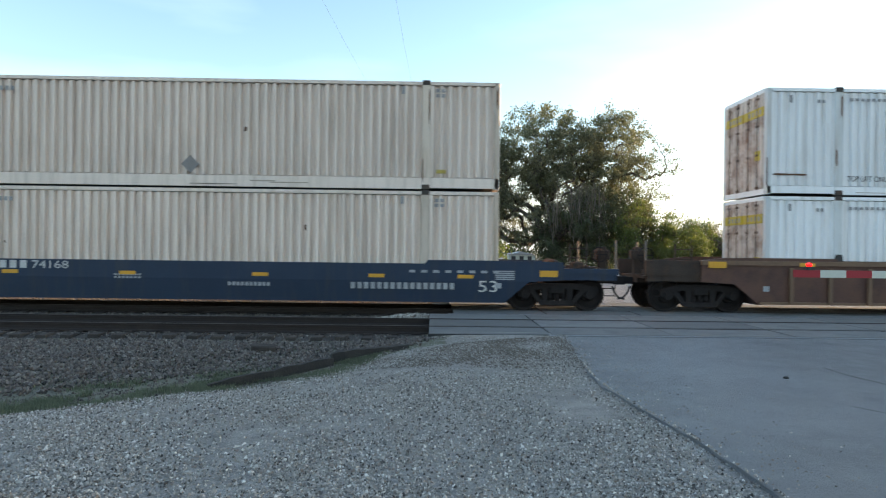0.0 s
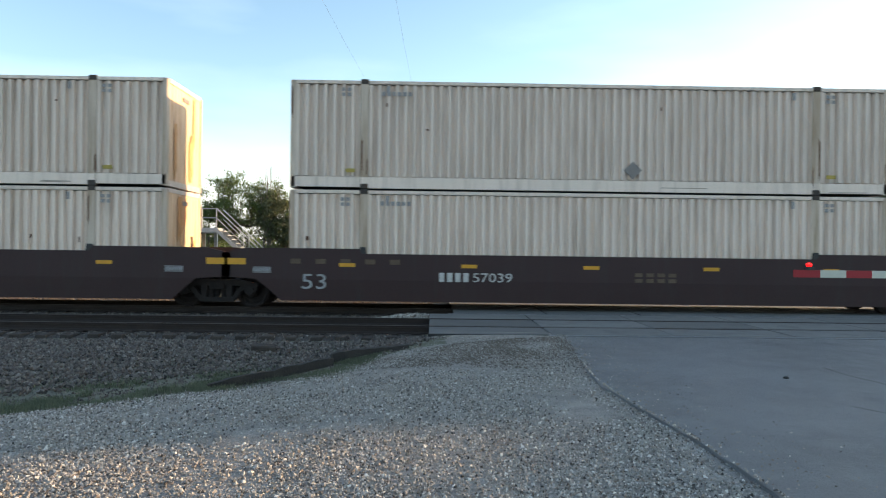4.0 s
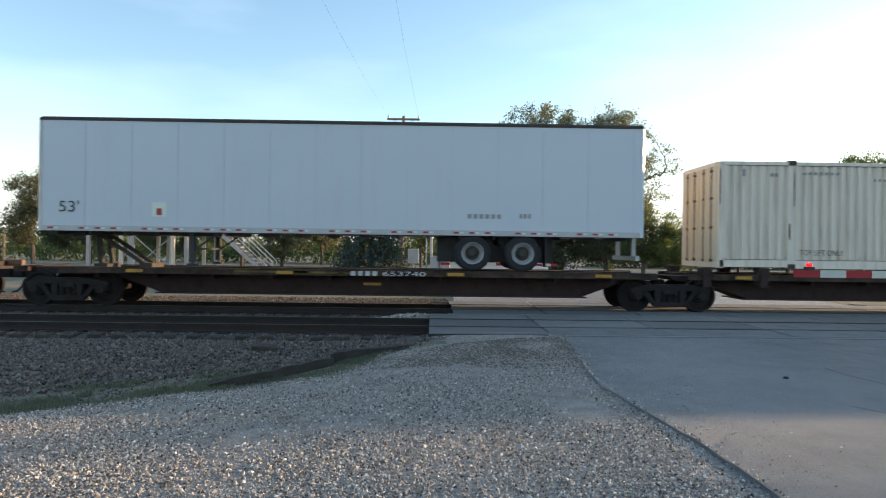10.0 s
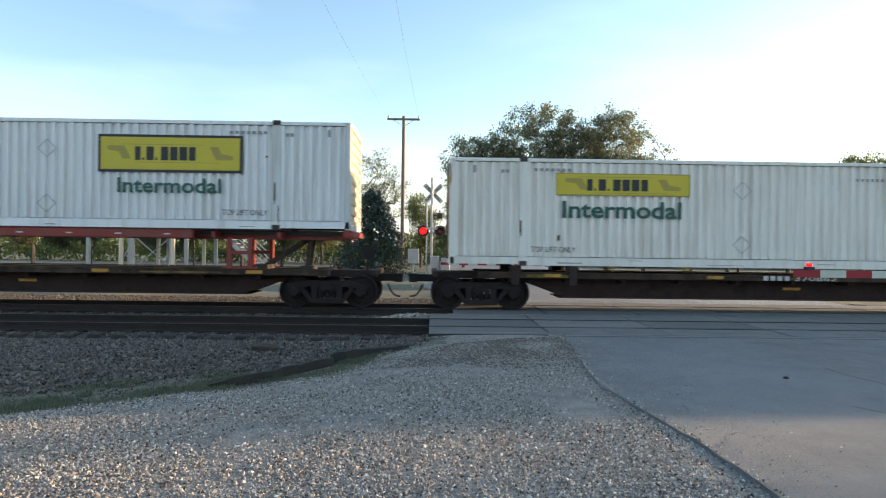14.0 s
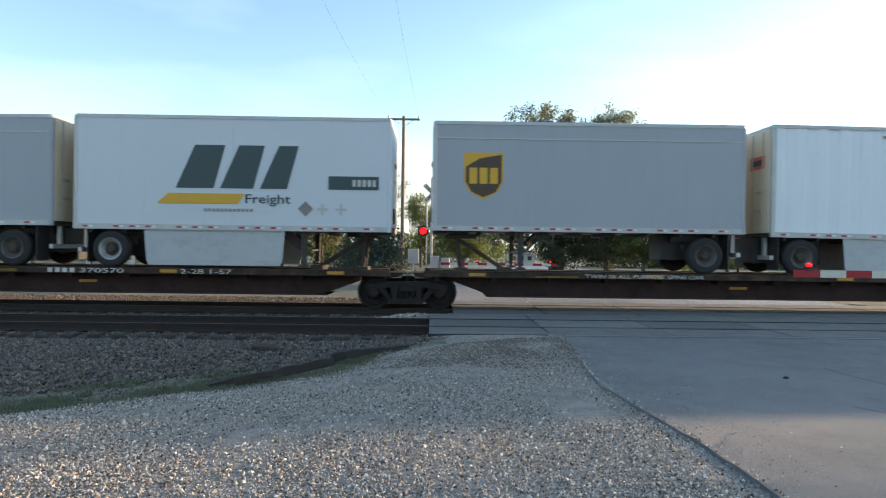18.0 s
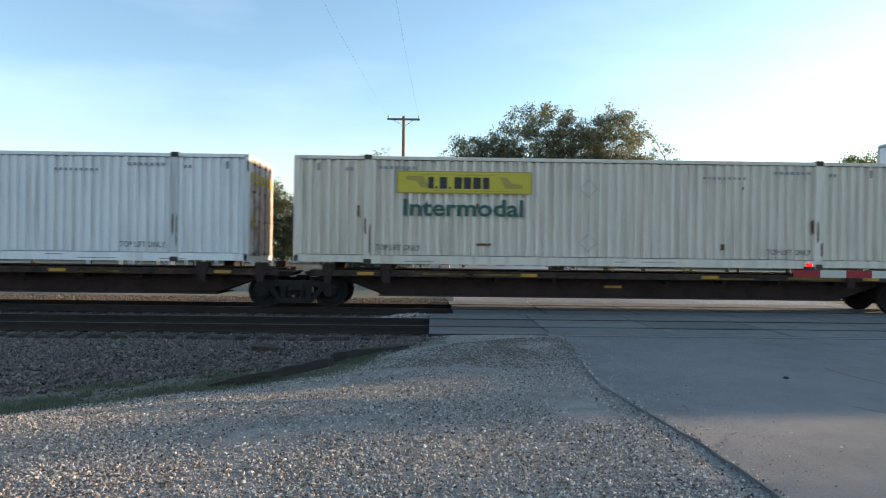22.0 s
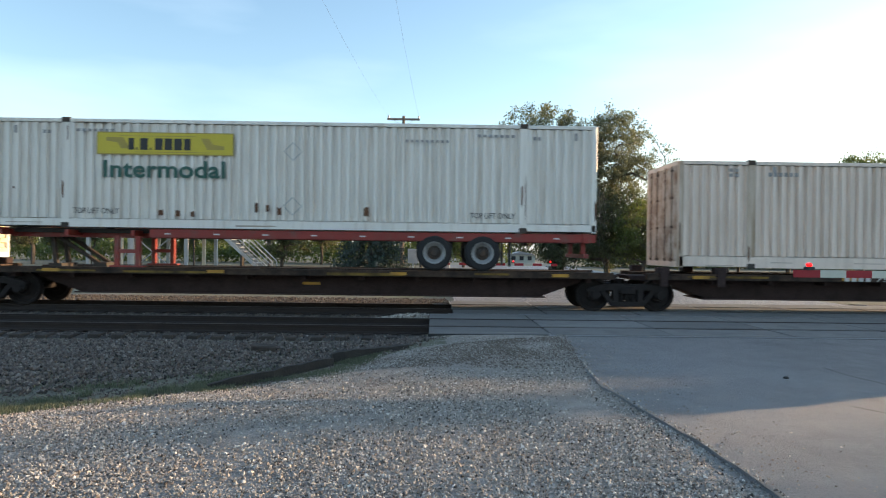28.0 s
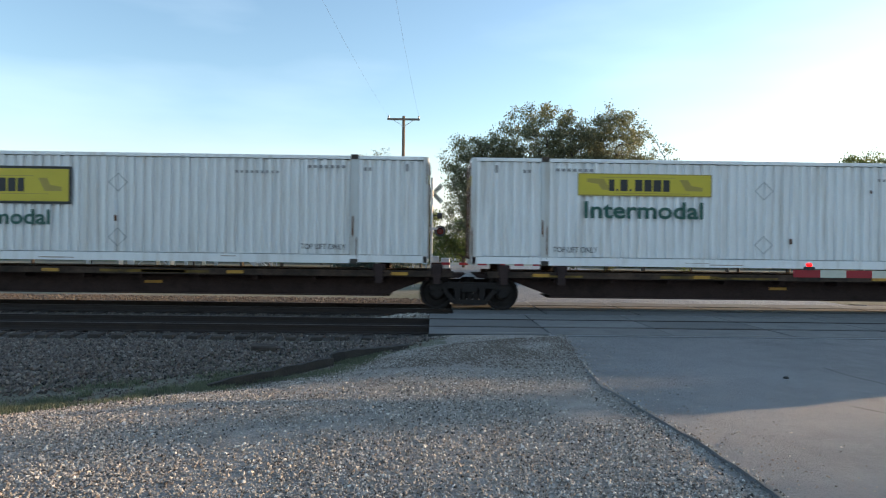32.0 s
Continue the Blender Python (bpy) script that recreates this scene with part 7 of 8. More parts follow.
def signal(x, y):
    s = thing("crossing_signal", pose(x, y, -0.12), "crossing signal mast with crossed boards and red lamps", "signal", "crossing signals")
    part("mast", Geo().cyl((0, 0, 0), (0, 0, 4.95), 0.06, 12), M_GALV, s, "silver mast")
    part("base", Geo().bevbox(-0.3, 0.3, -0.3, 0.3, 0, 0.25, 0.03).cyl((0, 0, 0.2), (0, 0, 0.6), 0.12, 12), M_GALV, s, "cast base")
    for a in (1, -1):
        b = Geo()
        for r0, r1 in ((-0.56, 0.56),):
            c, q = math.cos(a * 0.785), math.sin(a * 0.785)
            w = 0.10
            b.prism([(r0 * c + w * q, r0 * q - w * c), (r1 * c + w * q, r1 * q - w * c), (r1 * c - w * q, r1 * q + w * c), (r0 * c - w * q, r0 * q + w * c)], 0.07 + 0.03 * (a > 0), 0.09 + 0.03 * (a > 0))
        cb = part("crossbuck", b, M_SIGW, s, "white crossed board", pose(0.05, 0, 4.25))
        txt = letters("CROSSING" if a < 0 else "RAILROAD", 0.92, 0.12, M_BLACK, bold=0.02)
        put("lettering", txt, cb, pose(-0.46 * c + 0.06 * q, 0.066 + 0.03 * (a > 0), -0.46 * q - 0.06 * c, 0, -a * 45, 0), "black letters on the board")
    part("cross_arm", Geo().box(-0.42, 0.42, -0.05, 0.05, 2.62, 2.72), M_GALV, s, "lamp bracket")
    for lx, mt, lb in ((-0.38, M_LENSON, "glowing red lamp"), (0.38, M_LENSDK, "unlit dark red lamp")):
        h = part("background_disc", Geo().rings([(-0.03, 0.25), (0.0, 0.255), (0.02, 0.25)], 20, lx, 2.56), M_BLACK, s, "black lamp disc")
        part("lamp_lens", Geo().rings([(-0.09, 0.1), (-0.07, 0.15), (-0.03, 0.152)], 18, lx, 2.56), mt, h, lb)
        hd = Geo()
        for k in range(7):
            a0, a1 = math.pi * k / 7, math.pi * (k + 1) / 7
            hd.poly([(lx + 0.17 * math.cos(a0), -0.03, 2.56 + 0.17 * math.sin(a0)), (lx + 0.17 * math.cos(a1), -0.03, 2.56 + 0.17 * math.sin(a1)),
                     (lx + 0.17 * math.cos(a1), -0.3, 2.56 + 0.17 * math.sin(a1)), (lx + 0.17 * math.cos(a0), -0.3, 2.56 + 0.17 * math.sin(a0))])
        part("lamp_hood", hd, M_BLACK, h, "black hood")
    part("bell", Geo().cyl((0.25, 0, 3.25), (0.45, 0, 3.25), 0.14, 12).box(0, 0.3, -0.02, 0.02, 3.22, 3.28), M_BLACK, s, "black bell")
    part("second_mast", Geo().cyl((-0.22, 0.15, 0), (-0.22, 0.15, 3.9), 0.035, 8), M_GALV, s, "thin conduit mast")
    part("gate_mechanism", Geo().bevbox(-0.05, 0.35, -0.25, 0.2, 0.85, 1.45, 0.03).box(0.3, 0.5, -0.05, 0.05, 1.05, 1.2), M_GALV, s, "gate mechanism box")
    return s


signal(-0.08, 29.0)
cabinet = thing("signal_cabinet", pose(-0.9, 29.6, -0.12), "small silver signal cabinet on legs", "cabinet")
part("body", Geo().bevbox(-0.25, 0.25, -0.2, 0.2, 1.1, 1.75, 0.02), M_GALV, cabinet)
part("post", Geo().cyl((0, 0, 0), (0, 0, 1.1), 0.05, 8), M_GALV, cabinet)

# ---- utility pole and wires ----
POLE = (-2.3, 48.0)
pole = thing("utility_pole", pose(POLE[0], POLE[1], -0.12), "weathered wooden utility pole with a crossarm", "utility pole")
part("shaft", Geo().cyl((0, 0, 0), (0, 0, 11.55), 0.16, 12, 0.11), M_WOODPOLE, pole)
part("crossarm", Geo().box(-1.2, 1.2, -0.17, -0.06, 11.22, 11.36), M_WOODPOLE, pole)
br = Geo().bar((-0.75, -0.1, 11.24), (0, -0.1, 10.75), 0.04).bar((0.75, -0.1, 11.24), (0, -0.1, 10.75), 0.04)
part("brace", br, M_GALV, pole)
for px in (-1.12, 1.12):
    part("insulator", Geo().cyl((px, -0.11, 11.36), (px, -0.11, 11.5), 0.05, 8).cyl((px, -0.11, 11.46), (px, -0.11, 11.54), 0.075, 8), M_GALV, pole, "porcelain insulator")
for px, qx in ((-1.12, -4.9), (1.12, -1.75)):
    w = Geo()
    pts = []
    for k in range(21):
        u = k / 20
        pts.append((POLE[0] + px + (qx - POLE[0] - px) * u, POLE[1] - 0.11 - 58 * u, 11.42 - 1.6 * 4 * u * (1 - u) * 0.62))
    for a, b in zip(pts, pts[1:]):
        w.cyl(a, b, 0.0032, 5, None, False)
    solid("power_wire", w, M_BLACK, "thin sagging overhead wire", "wire", "overhead wires")

# ---- equipment shelter on its steel platform ----
PX, PY, PZ = -18.35, 34.0, -0.12
fl = 2.72
shelter = thing("equipment_shelter", pose(PX, PY, PZ + fl), "cream metal equipment shelter on a raised platform", "shelter")
part("body", Geo().bevbox(2.15, 4.52, 0.5, 3.6, 0.02, 2.55, 0.03), M_SHELTER, shelter, "cream panelled walls")
part("roof", Geo().bevbox(2.07, 4.6, 0.42, 3.68, 2.55, 2.64, 0.03), M_SHELTER, shelter)
for k in (2.19, 2.82, 3.45, 4.08, 4.48):
    part("panel_seam", Geo().box(k - 0.02, k + 0.02, 0.485, 0.5, 0.05, 2.53), M_SHELTER, shelter, "upright panel seam")
part("sign", Geo().box(2.95, 3.4, 0.47, 0.484, 1.3, 1.75), M_MARK, shelter, "small grey sign")
part("meter_box", Geo().bevbox(4.9, 5.3, 0.3, 0.5, 0.9, 1.4, 0.02), M_GALV, shelter, "grey meter box")
platform = thing("raised_platform", pose(PX, PY, PZ), "galvanised steel platform with railings and stairs", "platform")
part("deck", Geo().box(0, 5.6, 0, 5.0, fl - 0.22, fl), M_GALVSHADE, platform, "steel deck")
for px in (0.3, 2.0, 2.6, 4.7, 5.4):
    for py in (0.2, 4.8):
        part("leg", Geo().bevbox(px - 0.09, px + 0.09, py - 0.09, py + 0.09, 0, fl - 0.22, 0.01), M_SHELTER if px in (2.0, 4.7) else M_GALV, platform, "steel leg")
part("cross_brace", Geo().bar((2.6, 0.2, 0.5), (4.7, 0.2, 2.3), 0.05).bar((4.7, 0.2, 0.5), (2.6, 0.2, 2.3), 0.05).bar((2.0, 0.2, 0.9), (2.6, 0.2, 2.0), 0.04), M_GALV, platform)
for px in (0.0, 1.0, 2.05, 3.2, 4.4, 5.55):
    part("rail_post", Geo().box(px, px + 0.05, 0, 0.05, fl, fl + 1.07), M_GALVSHADE, platform)
for zz in (0.55, 1.05):
    part("handrail", Geo().box(0, 5.6, 0.0, 0.045, fl + zz - 0.02, fl + zz + 0.025), M_GALVSHADE, platform)
part("handrail", Geo().box(0, 0.045, 0.0, 5.0, fl + 1.03, fl + 1.075).box(0, 0.045, 0, 5, fl + 0.5, fl + 0.54), M_GALVSHADE, platform)
part("landing", Geo().box(5.6, 7.0, 0.1, 1.2, fl - 0.22, fl), M_GALV, platform)
for px in (6.2, 6.95):
    part("rail_post", Geo().box(px, px + 0.05, 0.1, 0.15, fl, fl + 1.0), M_GALV, platform)
part("handrail", Geo().box(5.6, 7.0, 0.1, 0.145, fl + 0.98, fl + 1.02).box(5.6, 7.0, 0.1, 0.145, fl + 0.5, fl + 0.54), M_GALV, platform)
for yy in (0.1, 1.15):
    part("stringer", Geo().prism([(7.0, fl - 0.25), (9.75, 0.0), (10.0, 0.0), (7.0, fl)], yy, yy + 0.05), M_GALV, platform)
    part("handrail", Geo().bar((7.0, yy, fl + 1.0), (9.9, yy, 1.0), 0.045).bar((7.0, yy, fl + 0.5), (9.9, yy, 0.5), 0.035).bar((9.9, yy, 0), (9.9, yy, 1.0), 0.045).bar((8.4, yy, fl * 0.55), (8.4, yy, fl * 0.55 + 0.95), 0.04), M_GALV, platform)
for k in range(13):
    x = 7.1 + k * 0.22
    z = fl - 0.2 - k * 0.205
    part("tread", Geo().box(x, x + 0.26, 0.12, 1.15, z, z + 0.035), M_GALV, platform)
mast = thing("antenna_post", pose(PX + 5.9, PY - 0.1, PZ), "slim dark steel post beside the platform", "post")
part("shaft", Geo().cyl((0, 0, 0), (0, 0, 5.5), 0.05, 8), M_CAST, mast)

# ---- house far behind ----
house = thing("house", pose(9.35, 80.0, -0.12), "small white house with grey roof under trees", "house")
part("wall", Geo().box(0, 3.3, 0, 5, 0, 1.15), M_SIGW, house, "white walls")
part("roof", Geo().prism([(-0.25, 1.1), (3.55, 1.1), (1.65, 1.5)], -0.25, 5.25), M_MARK, house, "grey gable roof")
for px in (0.35, 1.35, 2.35):
    w = part("window", Geo().box(px - 0.05, px + 0.55, -0.05, 0.0, 0.4, 1.0), M_SIGW, house)
    part("pane", Geo().box(px, px + 0.5, -0.07, -0.05, 0.45, 0.95), M_BLACK, w, "dark window pane")


# ---- plants ----
def tubes(segs):
    """Tapered limbs: (p, q, r at p, r at q) as one Geo."""
    g = Geo()
    for p, q, a, b in segs:
        g.cyl(p, q, a, 6 if a > 0.05 else 4, b, False)
    return g


def leaf_mesh(name, centres, size, mat, rs, flat=0.0):
    """One small folded leaf-shaped card per centre."""
    n = len(centres)
    d = rs.normal(0, 1, (n, 3))
    d[:, 2] *= 1 - flat
    d /= np.linalg.norm(d, axis=1)[:, None] + 1e-9
    e = np.cross(d, rs.normal(0, 1, (n, 3)))
    e /= np.linalg.norm(e, axis=1)[:, None] + 1e-9
    s = (size * rs.uniform(0.6, 1.3, n))[:, None]
    c = np.asarray(centres)
    v = np.stack([c - d * s, c + e * s * 0.45, c + d * s, c - e * s * 0.45], 1).reshape(-1, 3)
    f = np.arange(4 * n).reshape(-1, 4)
    me = bpy.data.meshes.new(name)
    me.from_pydata(v.tolist(), [], f.tolist())
    me.materials.append(mat)
    return me


def tree(x, y, blobs, label, mat, seed, tips=260, per=40, leaf=0.16, spread=0.45, trunk_r=0.3, fork=0.25, z=-0.12, bare=0.0, name="tree", gaps=0.25, clump=0.5):
    """A tree whose limbs grow to points in a few ellipsoids (cx, cy, cz, rx, ry, rz[, bare share]), with leaves in small clumps along
    the outer twigs. gaps: how much of the crown stays open; clump: the openings' fineness."""
    rs = np.random.RandomState(seed)
    root = thing(name, pose(x, y, z), label, "tree", "trees")
    tops = max(b[2] + b[5] for b in blobs)
    vol = np.array([b[3] * b[4] * b[5] for b in blobs]) ** 0.75
    pts, naked = [], []
    while len(pts) < tips:
        b = blobs[rs.choice(len(blobs), p=vol / vol.sum())]
        u = rs.normal(0, 1, 3)
        u = u / np.linalg.norm(u) * rs.uniform(0.2, 1) ** 0.5 * rs.uniform(0.9, 1.08)
        p = (b[0] + u[0] * b[3], b[1] + u[1] * b[4], b[2] + u[2] * b[5])
        if noise.noise((p[0] * clump + seed, p[1] * clump, p[2] * clump * 1.3)) + 0.35 < gaps * rs.uniform(0.6, 1.8):
            continue
        pts.append(p)
        naked.append(rs.rand() < (b[6] if len(b) > 6 else bare))
    pts, naked = np.array(pts), np.array(naked)
    fz = tops * fork
    nodes = np.zeros((3 + 2 * tips, 3))
    nodes[1], nodes[2] = (0.03, 0, fz * 0.5), (0, 0.03, fz)
    parent = [-1, 0, 1]
    count = 3
    for i in np.argsort(np.linalg.norm(pts - nodes[2], axis=1)):
        p = pts[i]
        arr = nodes[1:count]
        d = np.linalg.norm(arr - p, axis=1) + 0.9 * np.maximum(0, arr[:, 2] - p[2] + 0.1)
        j = int(np.argmin(d)) + 1
        nodes[count] = (p + nodes[j]) / 2 + rs.normal(0, 0.09 * d.min(), 3)
        nodes[count + 1] = p
        parent += [j, count]
        count += 2
    load = np.ones(count)
    for k in range(count - 1, 0, -1):
        load[parent[k]] += load[k]
    rad = np.maximum(trunk_r * np.sqrt(load / load[0]) ** 1.05, 0.012)
    segs = [(nodes[parent[k]], nodes[k], min(rad[parent[k]], rad[k] * 1.5), rad[k]) for k in range(1, count)]
    part("trunk", tubes(segs), M_BARK, root, "forked trunk and limbs")
    keep = pts[~naked]
    c = np.repeat(keep, per, 0) + rs.normal(0, spread, (len(keep) * per, 3)) * np.array((1, 1, 0.7))
    put("crown", leaf_mesh("crown", c, leaf, mat, rs), root, None, "loose crown of small leaves")
    return root


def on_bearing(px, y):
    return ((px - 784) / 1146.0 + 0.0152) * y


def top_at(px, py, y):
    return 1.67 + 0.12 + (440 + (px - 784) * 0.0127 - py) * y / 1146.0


# unseen trees added off to the right to throw shade bands over lot and road
tree(84.0, 32.5, [(0, 0, 12.5, 1.5, 1.7, 5.5), (0.3, 0, 8.0, 1.4, 1.6, 3.5)], "unseen thin-leaved tree added to thin the sun on the road", M_LEAF, 52, 250, 42, 0.1, 0.40, 0.25, 0.2, gaps=0.15)
tree(76.0, 33.0, [(0, 0, 11.5, 0.3, 0.3, 5.5), (0, 0, 8.5, 0.3, 0.3, 4)], "unseen slender tree added to cast a shade band", M_LEAFD, 51, 170, 100, 0.12, 0.2, 0.2, 0.2, gaps=0.0)

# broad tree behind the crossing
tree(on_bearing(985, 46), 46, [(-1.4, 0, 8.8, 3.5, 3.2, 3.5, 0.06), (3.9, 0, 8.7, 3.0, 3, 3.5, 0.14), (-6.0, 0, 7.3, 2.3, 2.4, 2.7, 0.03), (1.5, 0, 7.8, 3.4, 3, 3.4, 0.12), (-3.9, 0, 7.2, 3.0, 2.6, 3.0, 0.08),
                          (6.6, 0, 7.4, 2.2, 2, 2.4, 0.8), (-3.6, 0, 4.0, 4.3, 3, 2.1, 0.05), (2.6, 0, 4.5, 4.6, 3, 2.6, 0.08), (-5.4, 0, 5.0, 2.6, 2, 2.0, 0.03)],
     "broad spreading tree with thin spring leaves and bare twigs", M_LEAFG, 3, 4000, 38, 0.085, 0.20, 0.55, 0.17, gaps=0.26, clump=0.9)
hang = Geo()
rs = random.Random(61)
for k in range(90):
    px, pz = rs.uniform(-1.4, 2.6), rs.uniform(4.5, 6.6)
    a = (px, rs.uniform(-3.4, -2.6), pz)
    for m in range(4):
        b = (a[0] + rs.uniform(-0.16, 0.2), a[1] + rs.uniform(-0.1, 0.1), a[2] - rs.uniform(0.35, 0.8))
        hang.cyl(a, b, 0.014, 4, 0.011, False)
        a = b
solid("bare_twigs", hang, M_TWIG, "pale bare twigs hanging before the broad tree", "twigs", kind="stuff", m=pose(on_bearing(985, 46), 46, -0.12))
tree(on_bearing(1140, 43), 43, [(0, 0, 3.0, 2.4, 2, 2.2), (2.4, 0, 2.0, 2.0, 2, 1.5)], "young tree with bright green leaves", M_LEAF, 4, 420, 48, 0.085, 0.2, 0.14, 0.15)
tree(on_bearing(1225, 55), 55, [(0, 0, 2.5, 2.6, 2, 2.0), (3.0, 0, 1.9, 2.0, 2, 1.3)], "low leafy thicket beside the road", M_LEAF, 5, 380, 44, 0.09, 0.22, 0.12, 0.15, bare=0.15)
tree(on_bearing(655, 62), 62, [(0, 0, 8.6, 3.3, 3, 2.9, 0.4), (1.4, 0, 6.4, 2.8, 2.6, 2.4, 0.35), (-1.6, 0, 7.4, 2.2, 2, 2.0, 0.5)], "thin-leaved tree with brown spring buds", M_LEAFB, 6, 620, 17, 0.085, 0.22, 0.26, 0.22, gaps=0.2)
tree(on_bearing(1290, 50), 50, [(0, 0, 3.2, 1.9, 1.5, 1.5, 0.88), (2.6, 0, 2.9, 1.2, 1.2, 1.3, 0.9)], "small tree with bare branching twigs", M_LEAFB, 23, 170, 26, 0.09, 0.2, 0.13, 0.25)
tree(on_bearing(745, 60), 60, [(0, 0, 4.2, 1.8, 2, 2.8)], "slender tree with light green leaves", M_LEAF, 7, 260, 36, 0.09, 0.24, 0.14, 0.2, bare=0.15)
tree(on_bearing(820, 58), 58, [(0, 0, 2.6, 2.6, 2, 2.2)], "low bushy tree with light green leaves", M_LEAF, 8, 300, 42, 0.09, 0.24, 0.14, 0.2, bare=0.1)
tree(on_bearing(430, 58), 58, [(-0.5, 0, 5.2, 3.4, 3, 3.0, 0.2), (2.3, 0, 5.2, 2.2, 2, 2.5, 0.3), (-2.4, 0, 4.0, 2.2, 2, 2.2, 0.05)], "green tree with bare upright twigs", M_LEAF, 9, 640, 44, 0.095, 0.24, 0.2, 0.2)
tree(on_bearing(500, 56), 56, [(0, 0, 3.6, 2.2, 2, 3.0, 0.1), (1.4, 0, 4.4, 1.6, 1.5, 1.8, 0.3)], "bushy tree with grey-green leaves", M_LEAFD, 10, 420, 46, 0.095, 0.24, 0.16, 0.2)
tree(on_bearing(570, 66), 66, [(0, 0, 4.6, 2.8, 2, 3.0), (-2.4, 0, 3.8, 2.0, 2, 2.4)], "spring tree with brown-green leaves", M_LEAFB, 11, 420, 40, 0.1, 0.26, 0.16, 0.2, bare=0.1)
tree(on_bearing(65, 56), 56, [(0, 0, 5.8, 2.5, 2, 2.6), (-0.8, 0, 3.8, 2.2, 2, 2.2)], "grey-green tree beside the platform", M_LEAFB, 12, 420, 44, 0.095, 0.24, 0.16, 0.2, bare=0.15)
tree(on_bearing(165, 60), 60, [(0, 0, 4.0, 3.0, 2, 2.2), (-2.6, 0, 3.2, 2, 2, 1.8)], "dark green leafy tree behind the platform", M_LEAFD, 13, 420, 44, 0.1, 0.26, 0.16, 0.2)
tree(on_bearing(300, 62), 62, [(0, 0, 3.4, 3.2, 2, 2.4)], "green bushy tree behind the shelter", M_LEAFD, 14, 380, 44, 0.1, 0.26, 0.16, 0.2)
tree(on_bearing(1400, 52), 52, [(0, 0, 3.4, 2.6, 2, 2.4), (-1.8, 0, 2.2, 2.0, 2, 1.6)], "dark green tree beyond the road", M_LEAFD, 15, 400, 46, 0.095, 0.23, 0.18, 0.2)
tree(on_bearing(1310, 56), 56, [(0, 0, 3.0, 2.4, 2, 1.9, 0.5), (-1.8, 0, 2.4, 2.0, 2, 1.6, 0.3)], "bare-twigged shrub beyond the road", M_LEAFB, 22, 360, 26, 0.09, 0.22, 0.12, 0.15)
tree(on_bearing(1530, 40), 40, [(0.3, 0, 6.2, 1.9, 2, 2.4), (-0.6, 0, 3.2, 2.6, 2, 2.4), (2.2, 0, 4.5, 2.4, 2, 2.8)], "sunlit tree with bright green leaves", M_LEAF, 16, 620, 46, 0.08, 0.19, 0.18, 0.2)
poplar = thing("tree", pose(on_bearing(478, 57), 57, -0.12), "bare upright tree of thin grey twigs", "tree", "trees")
rs = random.Random(62)
segs = []
for k in range(70):
    a = (rs.uniform(-0.15, 0.15), rs.uniform(-0.15, 0.15), rs.uniform(0.6, 4.0))
    lean, ht = rs.uniform(-0.9, 0.9), rs.uniform(5.4, 8.9)
    b = (a[0] + lean * 0.7, a[1], a[2] + (ht - a[2]) * 0.45)
    segs += [(a, b, 0.035, 0.022), (b, (a[0] + lean, a[1] + rs.uniform(-0.3, 0.3), ht - abs(lean) * 0.9), 0.022, 0.009)]
part("trunk", tubes([((0, 0, 0), (0, 0, 4.2), 0.14, 0.06)] + segs), M_TWIG, poplar, "upright stems and twigs")


def spruce(x, y, h, r, seed):
    root = thing("spruce", pose(x, y, -0.12), "dense dark blue-green spruce", "tree", "trees")
    rs = np.random.RandomState(seed)
    part("trunk", Geo().cyl((0, 0, 0), (0, 0, h), 0.14, 8, 0.02), M_BARK, root)
    c = []
    segs = []
    for k in range(34):
        z = 0.3 + (h - 0.4) * k / 34
        ln = r * (1 - (z / h)) ** 0.62 + 0.12
        for j in range(9):
            a = rs.uniform(0, 6.283)
            l2 = ln * rs.uniform(0.75, 1.1)
            e = np.array((math.cos(a) * l2, math.sin(a) * l2, z - 0.22 * l2))
            segs.append(((0, 0, z), tuple(e), 0.02, 0.006))
            m = int(16 + 34 * l2 / r)
            u = rs.uniform(0.25, 1, m)[:, None]
            c.append(np.array((0, 0, z)) * (1 - u) + e * u + rs.normal(0, 0.10, (m, 3)))
    part("branch", tubes(segs), M_BARK, root, "whorled branches")
    put("crown", leaf_mesh("crown", np.concatenate(c), 0.11, M_NEEDLE, rs), root, None, "dense needles")


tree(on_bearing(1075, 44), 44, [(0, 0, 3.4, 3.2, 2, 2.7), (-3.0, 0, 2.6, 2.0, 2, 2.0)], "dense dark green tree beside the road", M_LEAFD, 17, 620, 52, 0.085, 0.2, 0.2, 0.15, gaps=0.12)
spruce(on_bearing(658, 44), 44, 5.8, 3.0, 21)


def hedge_line(name, y, x0, x1, h, count, mat, seed, label, leaf=0.3):
    """Far woods: leaf clumps in one mesh, uneven along the top."""
    rs = np.random.RandomState(seed)
    x = rs.uniform(x0, x1, count)
    top = h * (0.72 + 0.28 * np.array([noise.noise((a * 0.11, seed, 0)) + 0.6 * noise.noise((a * 0.4, seed, 5)) for a in x]))
    zc = top * rs.uniform(0.0, 1.0, count) ** 0.8
    c = np.stack([x, y + rs.uniform(-3, 3, count), zc - 0.1], 1)
    c = np.repeat(c, 8, 0) + rs.normal(0, 0.35, (count * 8, 3))
    return tagged(new(name, leaf_mesh(name, c, leaf, mat, rs)), label, "woods", kind="stuff")


hedge_line("far_woods", 132, -170, 190, 6.4, 9000, M_LEAFD, 31, "dark band of far woods")
hedge_line("far_thicket", 72, -75, 8, 3.2, 2600, M_LEAF, 32, "green thicket behind the tracks", 0.22)
hedge_line("far_thicket", 70, 16, 75, 2.8, 2600, M_LEAFD, 33, "dark green thicket beyond the road", 0.22)


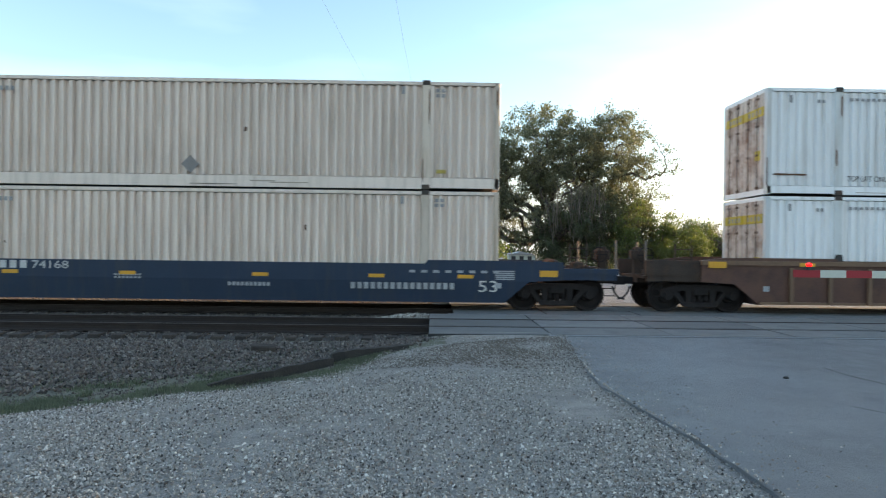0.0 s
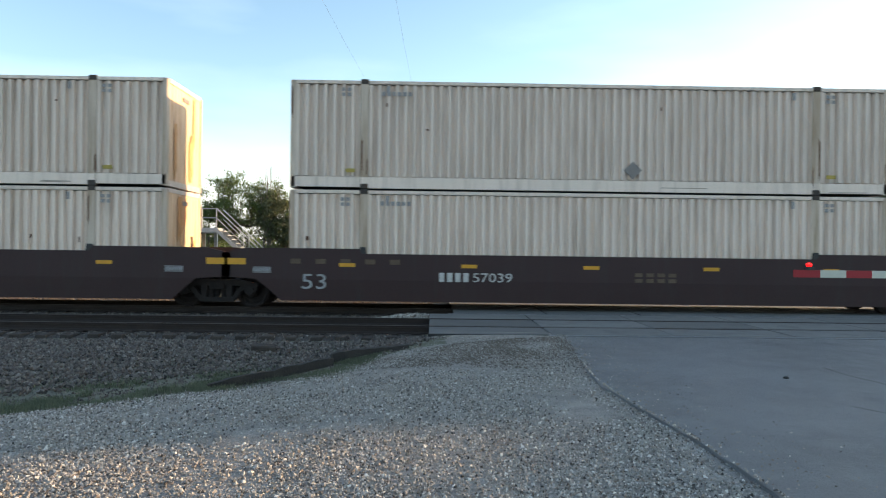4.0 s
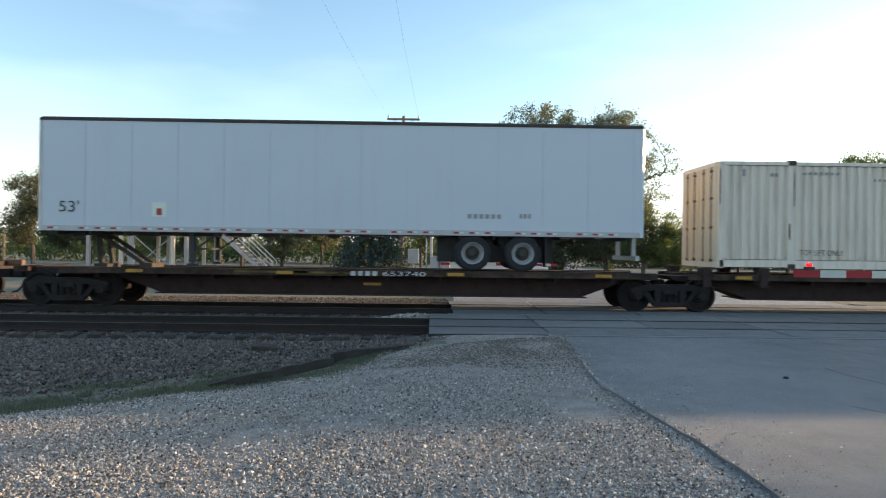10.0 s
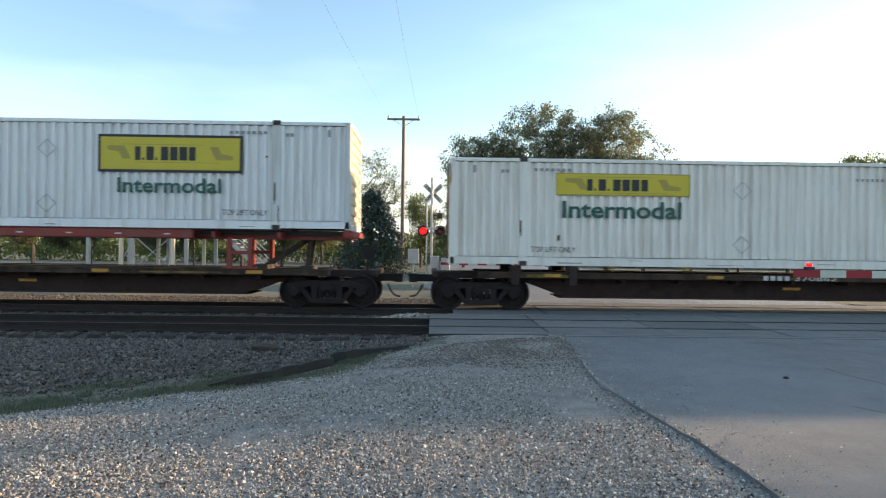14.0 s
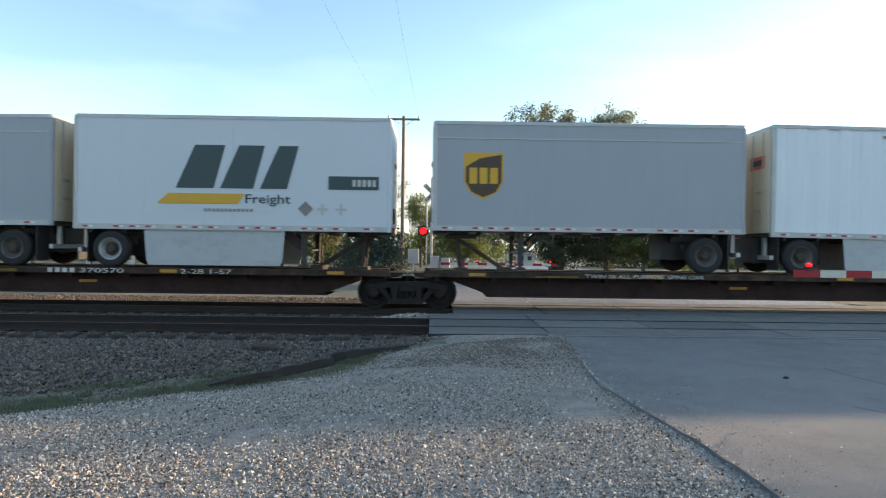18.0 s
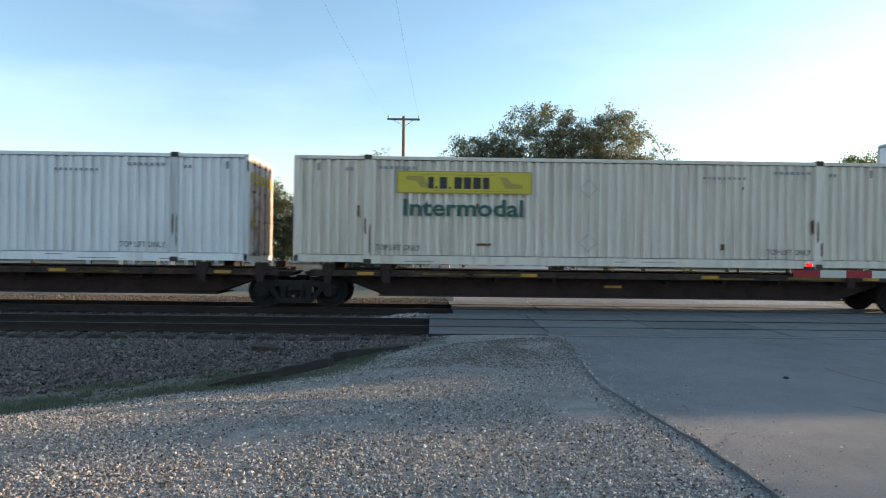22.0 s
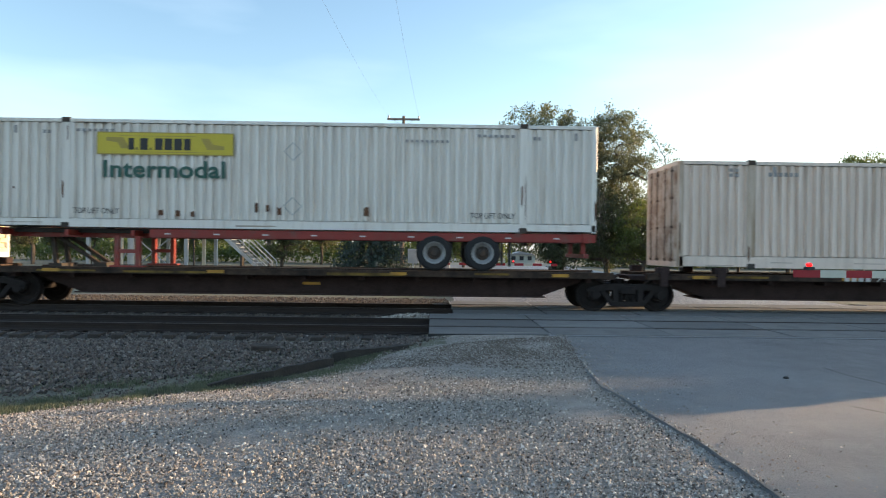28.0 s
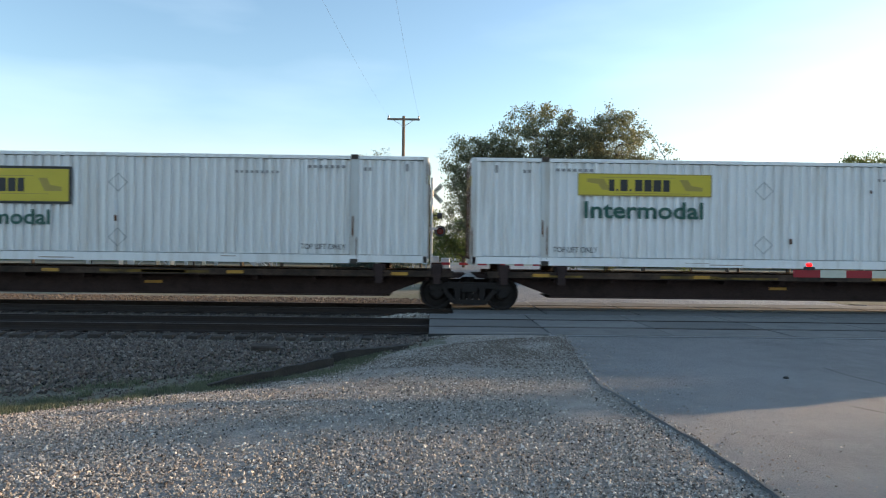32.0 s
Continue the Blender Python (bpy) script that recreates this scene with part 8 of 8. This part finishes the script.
def grass(name, count, place, h, seed, label):
    r = np.random.RandomState(seed)
    pts = []
    while len(pts) < count:
        p = place(r)
        if p is not None:
            pts.append(p)
    p = np.array(pts)
    n = len(p)
    a = r.uniform(0, 6.283, n)
    hh = h * r.uniform(0.4, 1.2, n)
    w = 0.006
    dx, dy = np.cos(a), np.sin(a)
    lean = r.uniform(0.1, 0.7, n)[:, None] * hh[:, None]
    side = np.stack([-dy * w, dx * w, 0 * dx], 1)
    tip = p + np.stack([dx, dy, 0 * dx], 1) * lean + np.stack([0 * dx, 0 * dx, hh], 1)
    v = np.stack([p - side, p + side, tip], 1).reshape(-1, 3)
    me = bpy.data.meshes.new(name)
    me.from_pydata(v.tolist(), [], np.arange(3 * n).reshape(-1, 3).tolist())
    me.materials.append(M_GRASSB)
    return tagged(new(name, me), label, "grass", kind="stuff")


def on_drain(r):
    u = r.uniform(-0.3, 9.0)
    q = r.normal(rim_of(LX - 0.824 * u) * 0.5 - 0.30 - 0.18 * step(1.0, 3.0, u), 0.22 + 0.34 * step(0.5, 2.0, u))
    x, y = LX - 0.824 * u + q * NX, LY - 0.567 * u + q * NY
    if noise.noise((x * 1.1, y * 1.1, 9.0)) + 0.5 * noise.noise((x * 4.0, y * 4.0, 2.0)) < r.uniform(-0.15, 0.45) or y < 4:
        return None
    return (x, y, ground_z(x, y) - 0.02)


grass("grass_strip", 34000, on_drain, 0.075, 41, "sparse grass and weeds along the drain")
for ln, w, h, m in ((1.16, 0.035, 0.04, pose(-2.35, 9.85, -0.225, 0, -1.6, 51.7)), (0.72, 0.065, 0.06, pose(-1.06, 11.28, -0.135, 0, -2.2, 27.7))):
    g = Geo()
    r = random.Random(int(ln * 100))
    n = 14
    for k in range(n):
        a, d, e = -ln + 2 * ln * k / (n - 1), r.uniform(-0.014, 0.014), r.uniform(-0.016, 0.012)
        t = 0.55 if k in (0, n - 1) else 1.0
        g.v += [(a, -w * t + d, -0.1), (a, -w * t + d, (h + e) * t), (a, w * t + d, (h + 0.6 * e) * t), (a, w * t + d, -0.1)]
    for k in range(n - 1):
        for q in range(4):
            g.f.append((4 * k + q, 4 * k + (q + 1) % 4, 4 * k + 4 + (q + 1) % 4, 4 * k + 4 + q))
    g.f += [(0, 1, 2, 3), (4 * n - 1, 4 * n - 2, 4 * n - 3, 4 * n - 4)]
    solid("timber", g, M_SUNKWOOD, "old dark splintered timber half sunk beside the gravel", "timber", "sunk timbers", m=m)
chunk = solid("wood_scrap", Geo().bevbox(-0.22, 0.22, -0.12, 0.12, -0.04, 0.05, 0.02), M_TIE, "broken scrap of wood on the ballast", "wood scrap", m=pose(-3.1, 12.0, -0.2, 5, 3, 10))
for sx, sy, pts in ((6.6, 6.2, 9), (5.2, 4.2, 8)):
    r = random.Random(int(sx * 10))
    g = Geo()
    p = Vector((sx, sy, road_z(sx, sy) + 0.004))
    for k in range(pts):
        q = p + Vector((r.uniform(-0.25, 0.05), 0.35, 0))
        q.z = road_z(q.x, q.y) + 0.004
        g.poly([(p.x, p.y, p.z), (p.x + 0.018, p.y, p.z), (q.x + 0.018, q.y, q.z), (q.x, q.y, q.z)])
        p = q
    solid("road_crack", g, M_RUBBER, "thin dark crack in the asphalt road", "crack")
stone = solid("dark_lump", Geo().bevbox(-0.03, 0.03, -0.03, 0.03, 0, 0.035, 0.012), M_BLACK, "small dark lump on the asphalt", "stone", m=pose(4.72, 8.55, -0.01, 0, 0, 20))


# ---- what moves ----
def motions():
    """The whole train rolls by; its wheels turn while they pass."""
    times = [2.0 * k for k in range(17)]
    for ob in MOVERS:
        p = ob.location.copy()
        walk(ob, [(t, pose(p.x - travel(t), p.y, p.z, 0, TILT.get(ob, 0.0), 0)) for t in times])
    base = {car: None for _, car, _ in WHEELSETS}
    for ob in MOVERS:
        if ob in base:
            base[ob] = ob.location.x + travel(32.0)
    for wheel, car, off in WHEELSETS:
        x0 = base[car] + off
        spot = wheel.location.copy()
        rows = [(0.0, pose(spot.x, spot.y, spot.z))]
        turn = 0.0
        prev = 0.0
        for k in range(1, 961):
            t = k / 30.0
            x = x0 - travel(t)
            if -15.5 < x < 16.5:
                turn += (travel(t) - travel(t - 1 / 30.0)) / WR
                if prev == 0.0 and t > 1.5 / 30:
                    rows.append((t - 1 / 30.0, pose(spot.x, spot.y, spot.z)))
                rows.append((t, pose(spot.x, spot.y, spot.z, 0, -math.degrees(turn), 0)))
                prev = t
        if prev < 31.99:
            rows.append((32.0, pose(spot.x, spot.y, spot.z, 0, -math.degrees(turn), 0)))
        walk(wheel, rows)


motions()
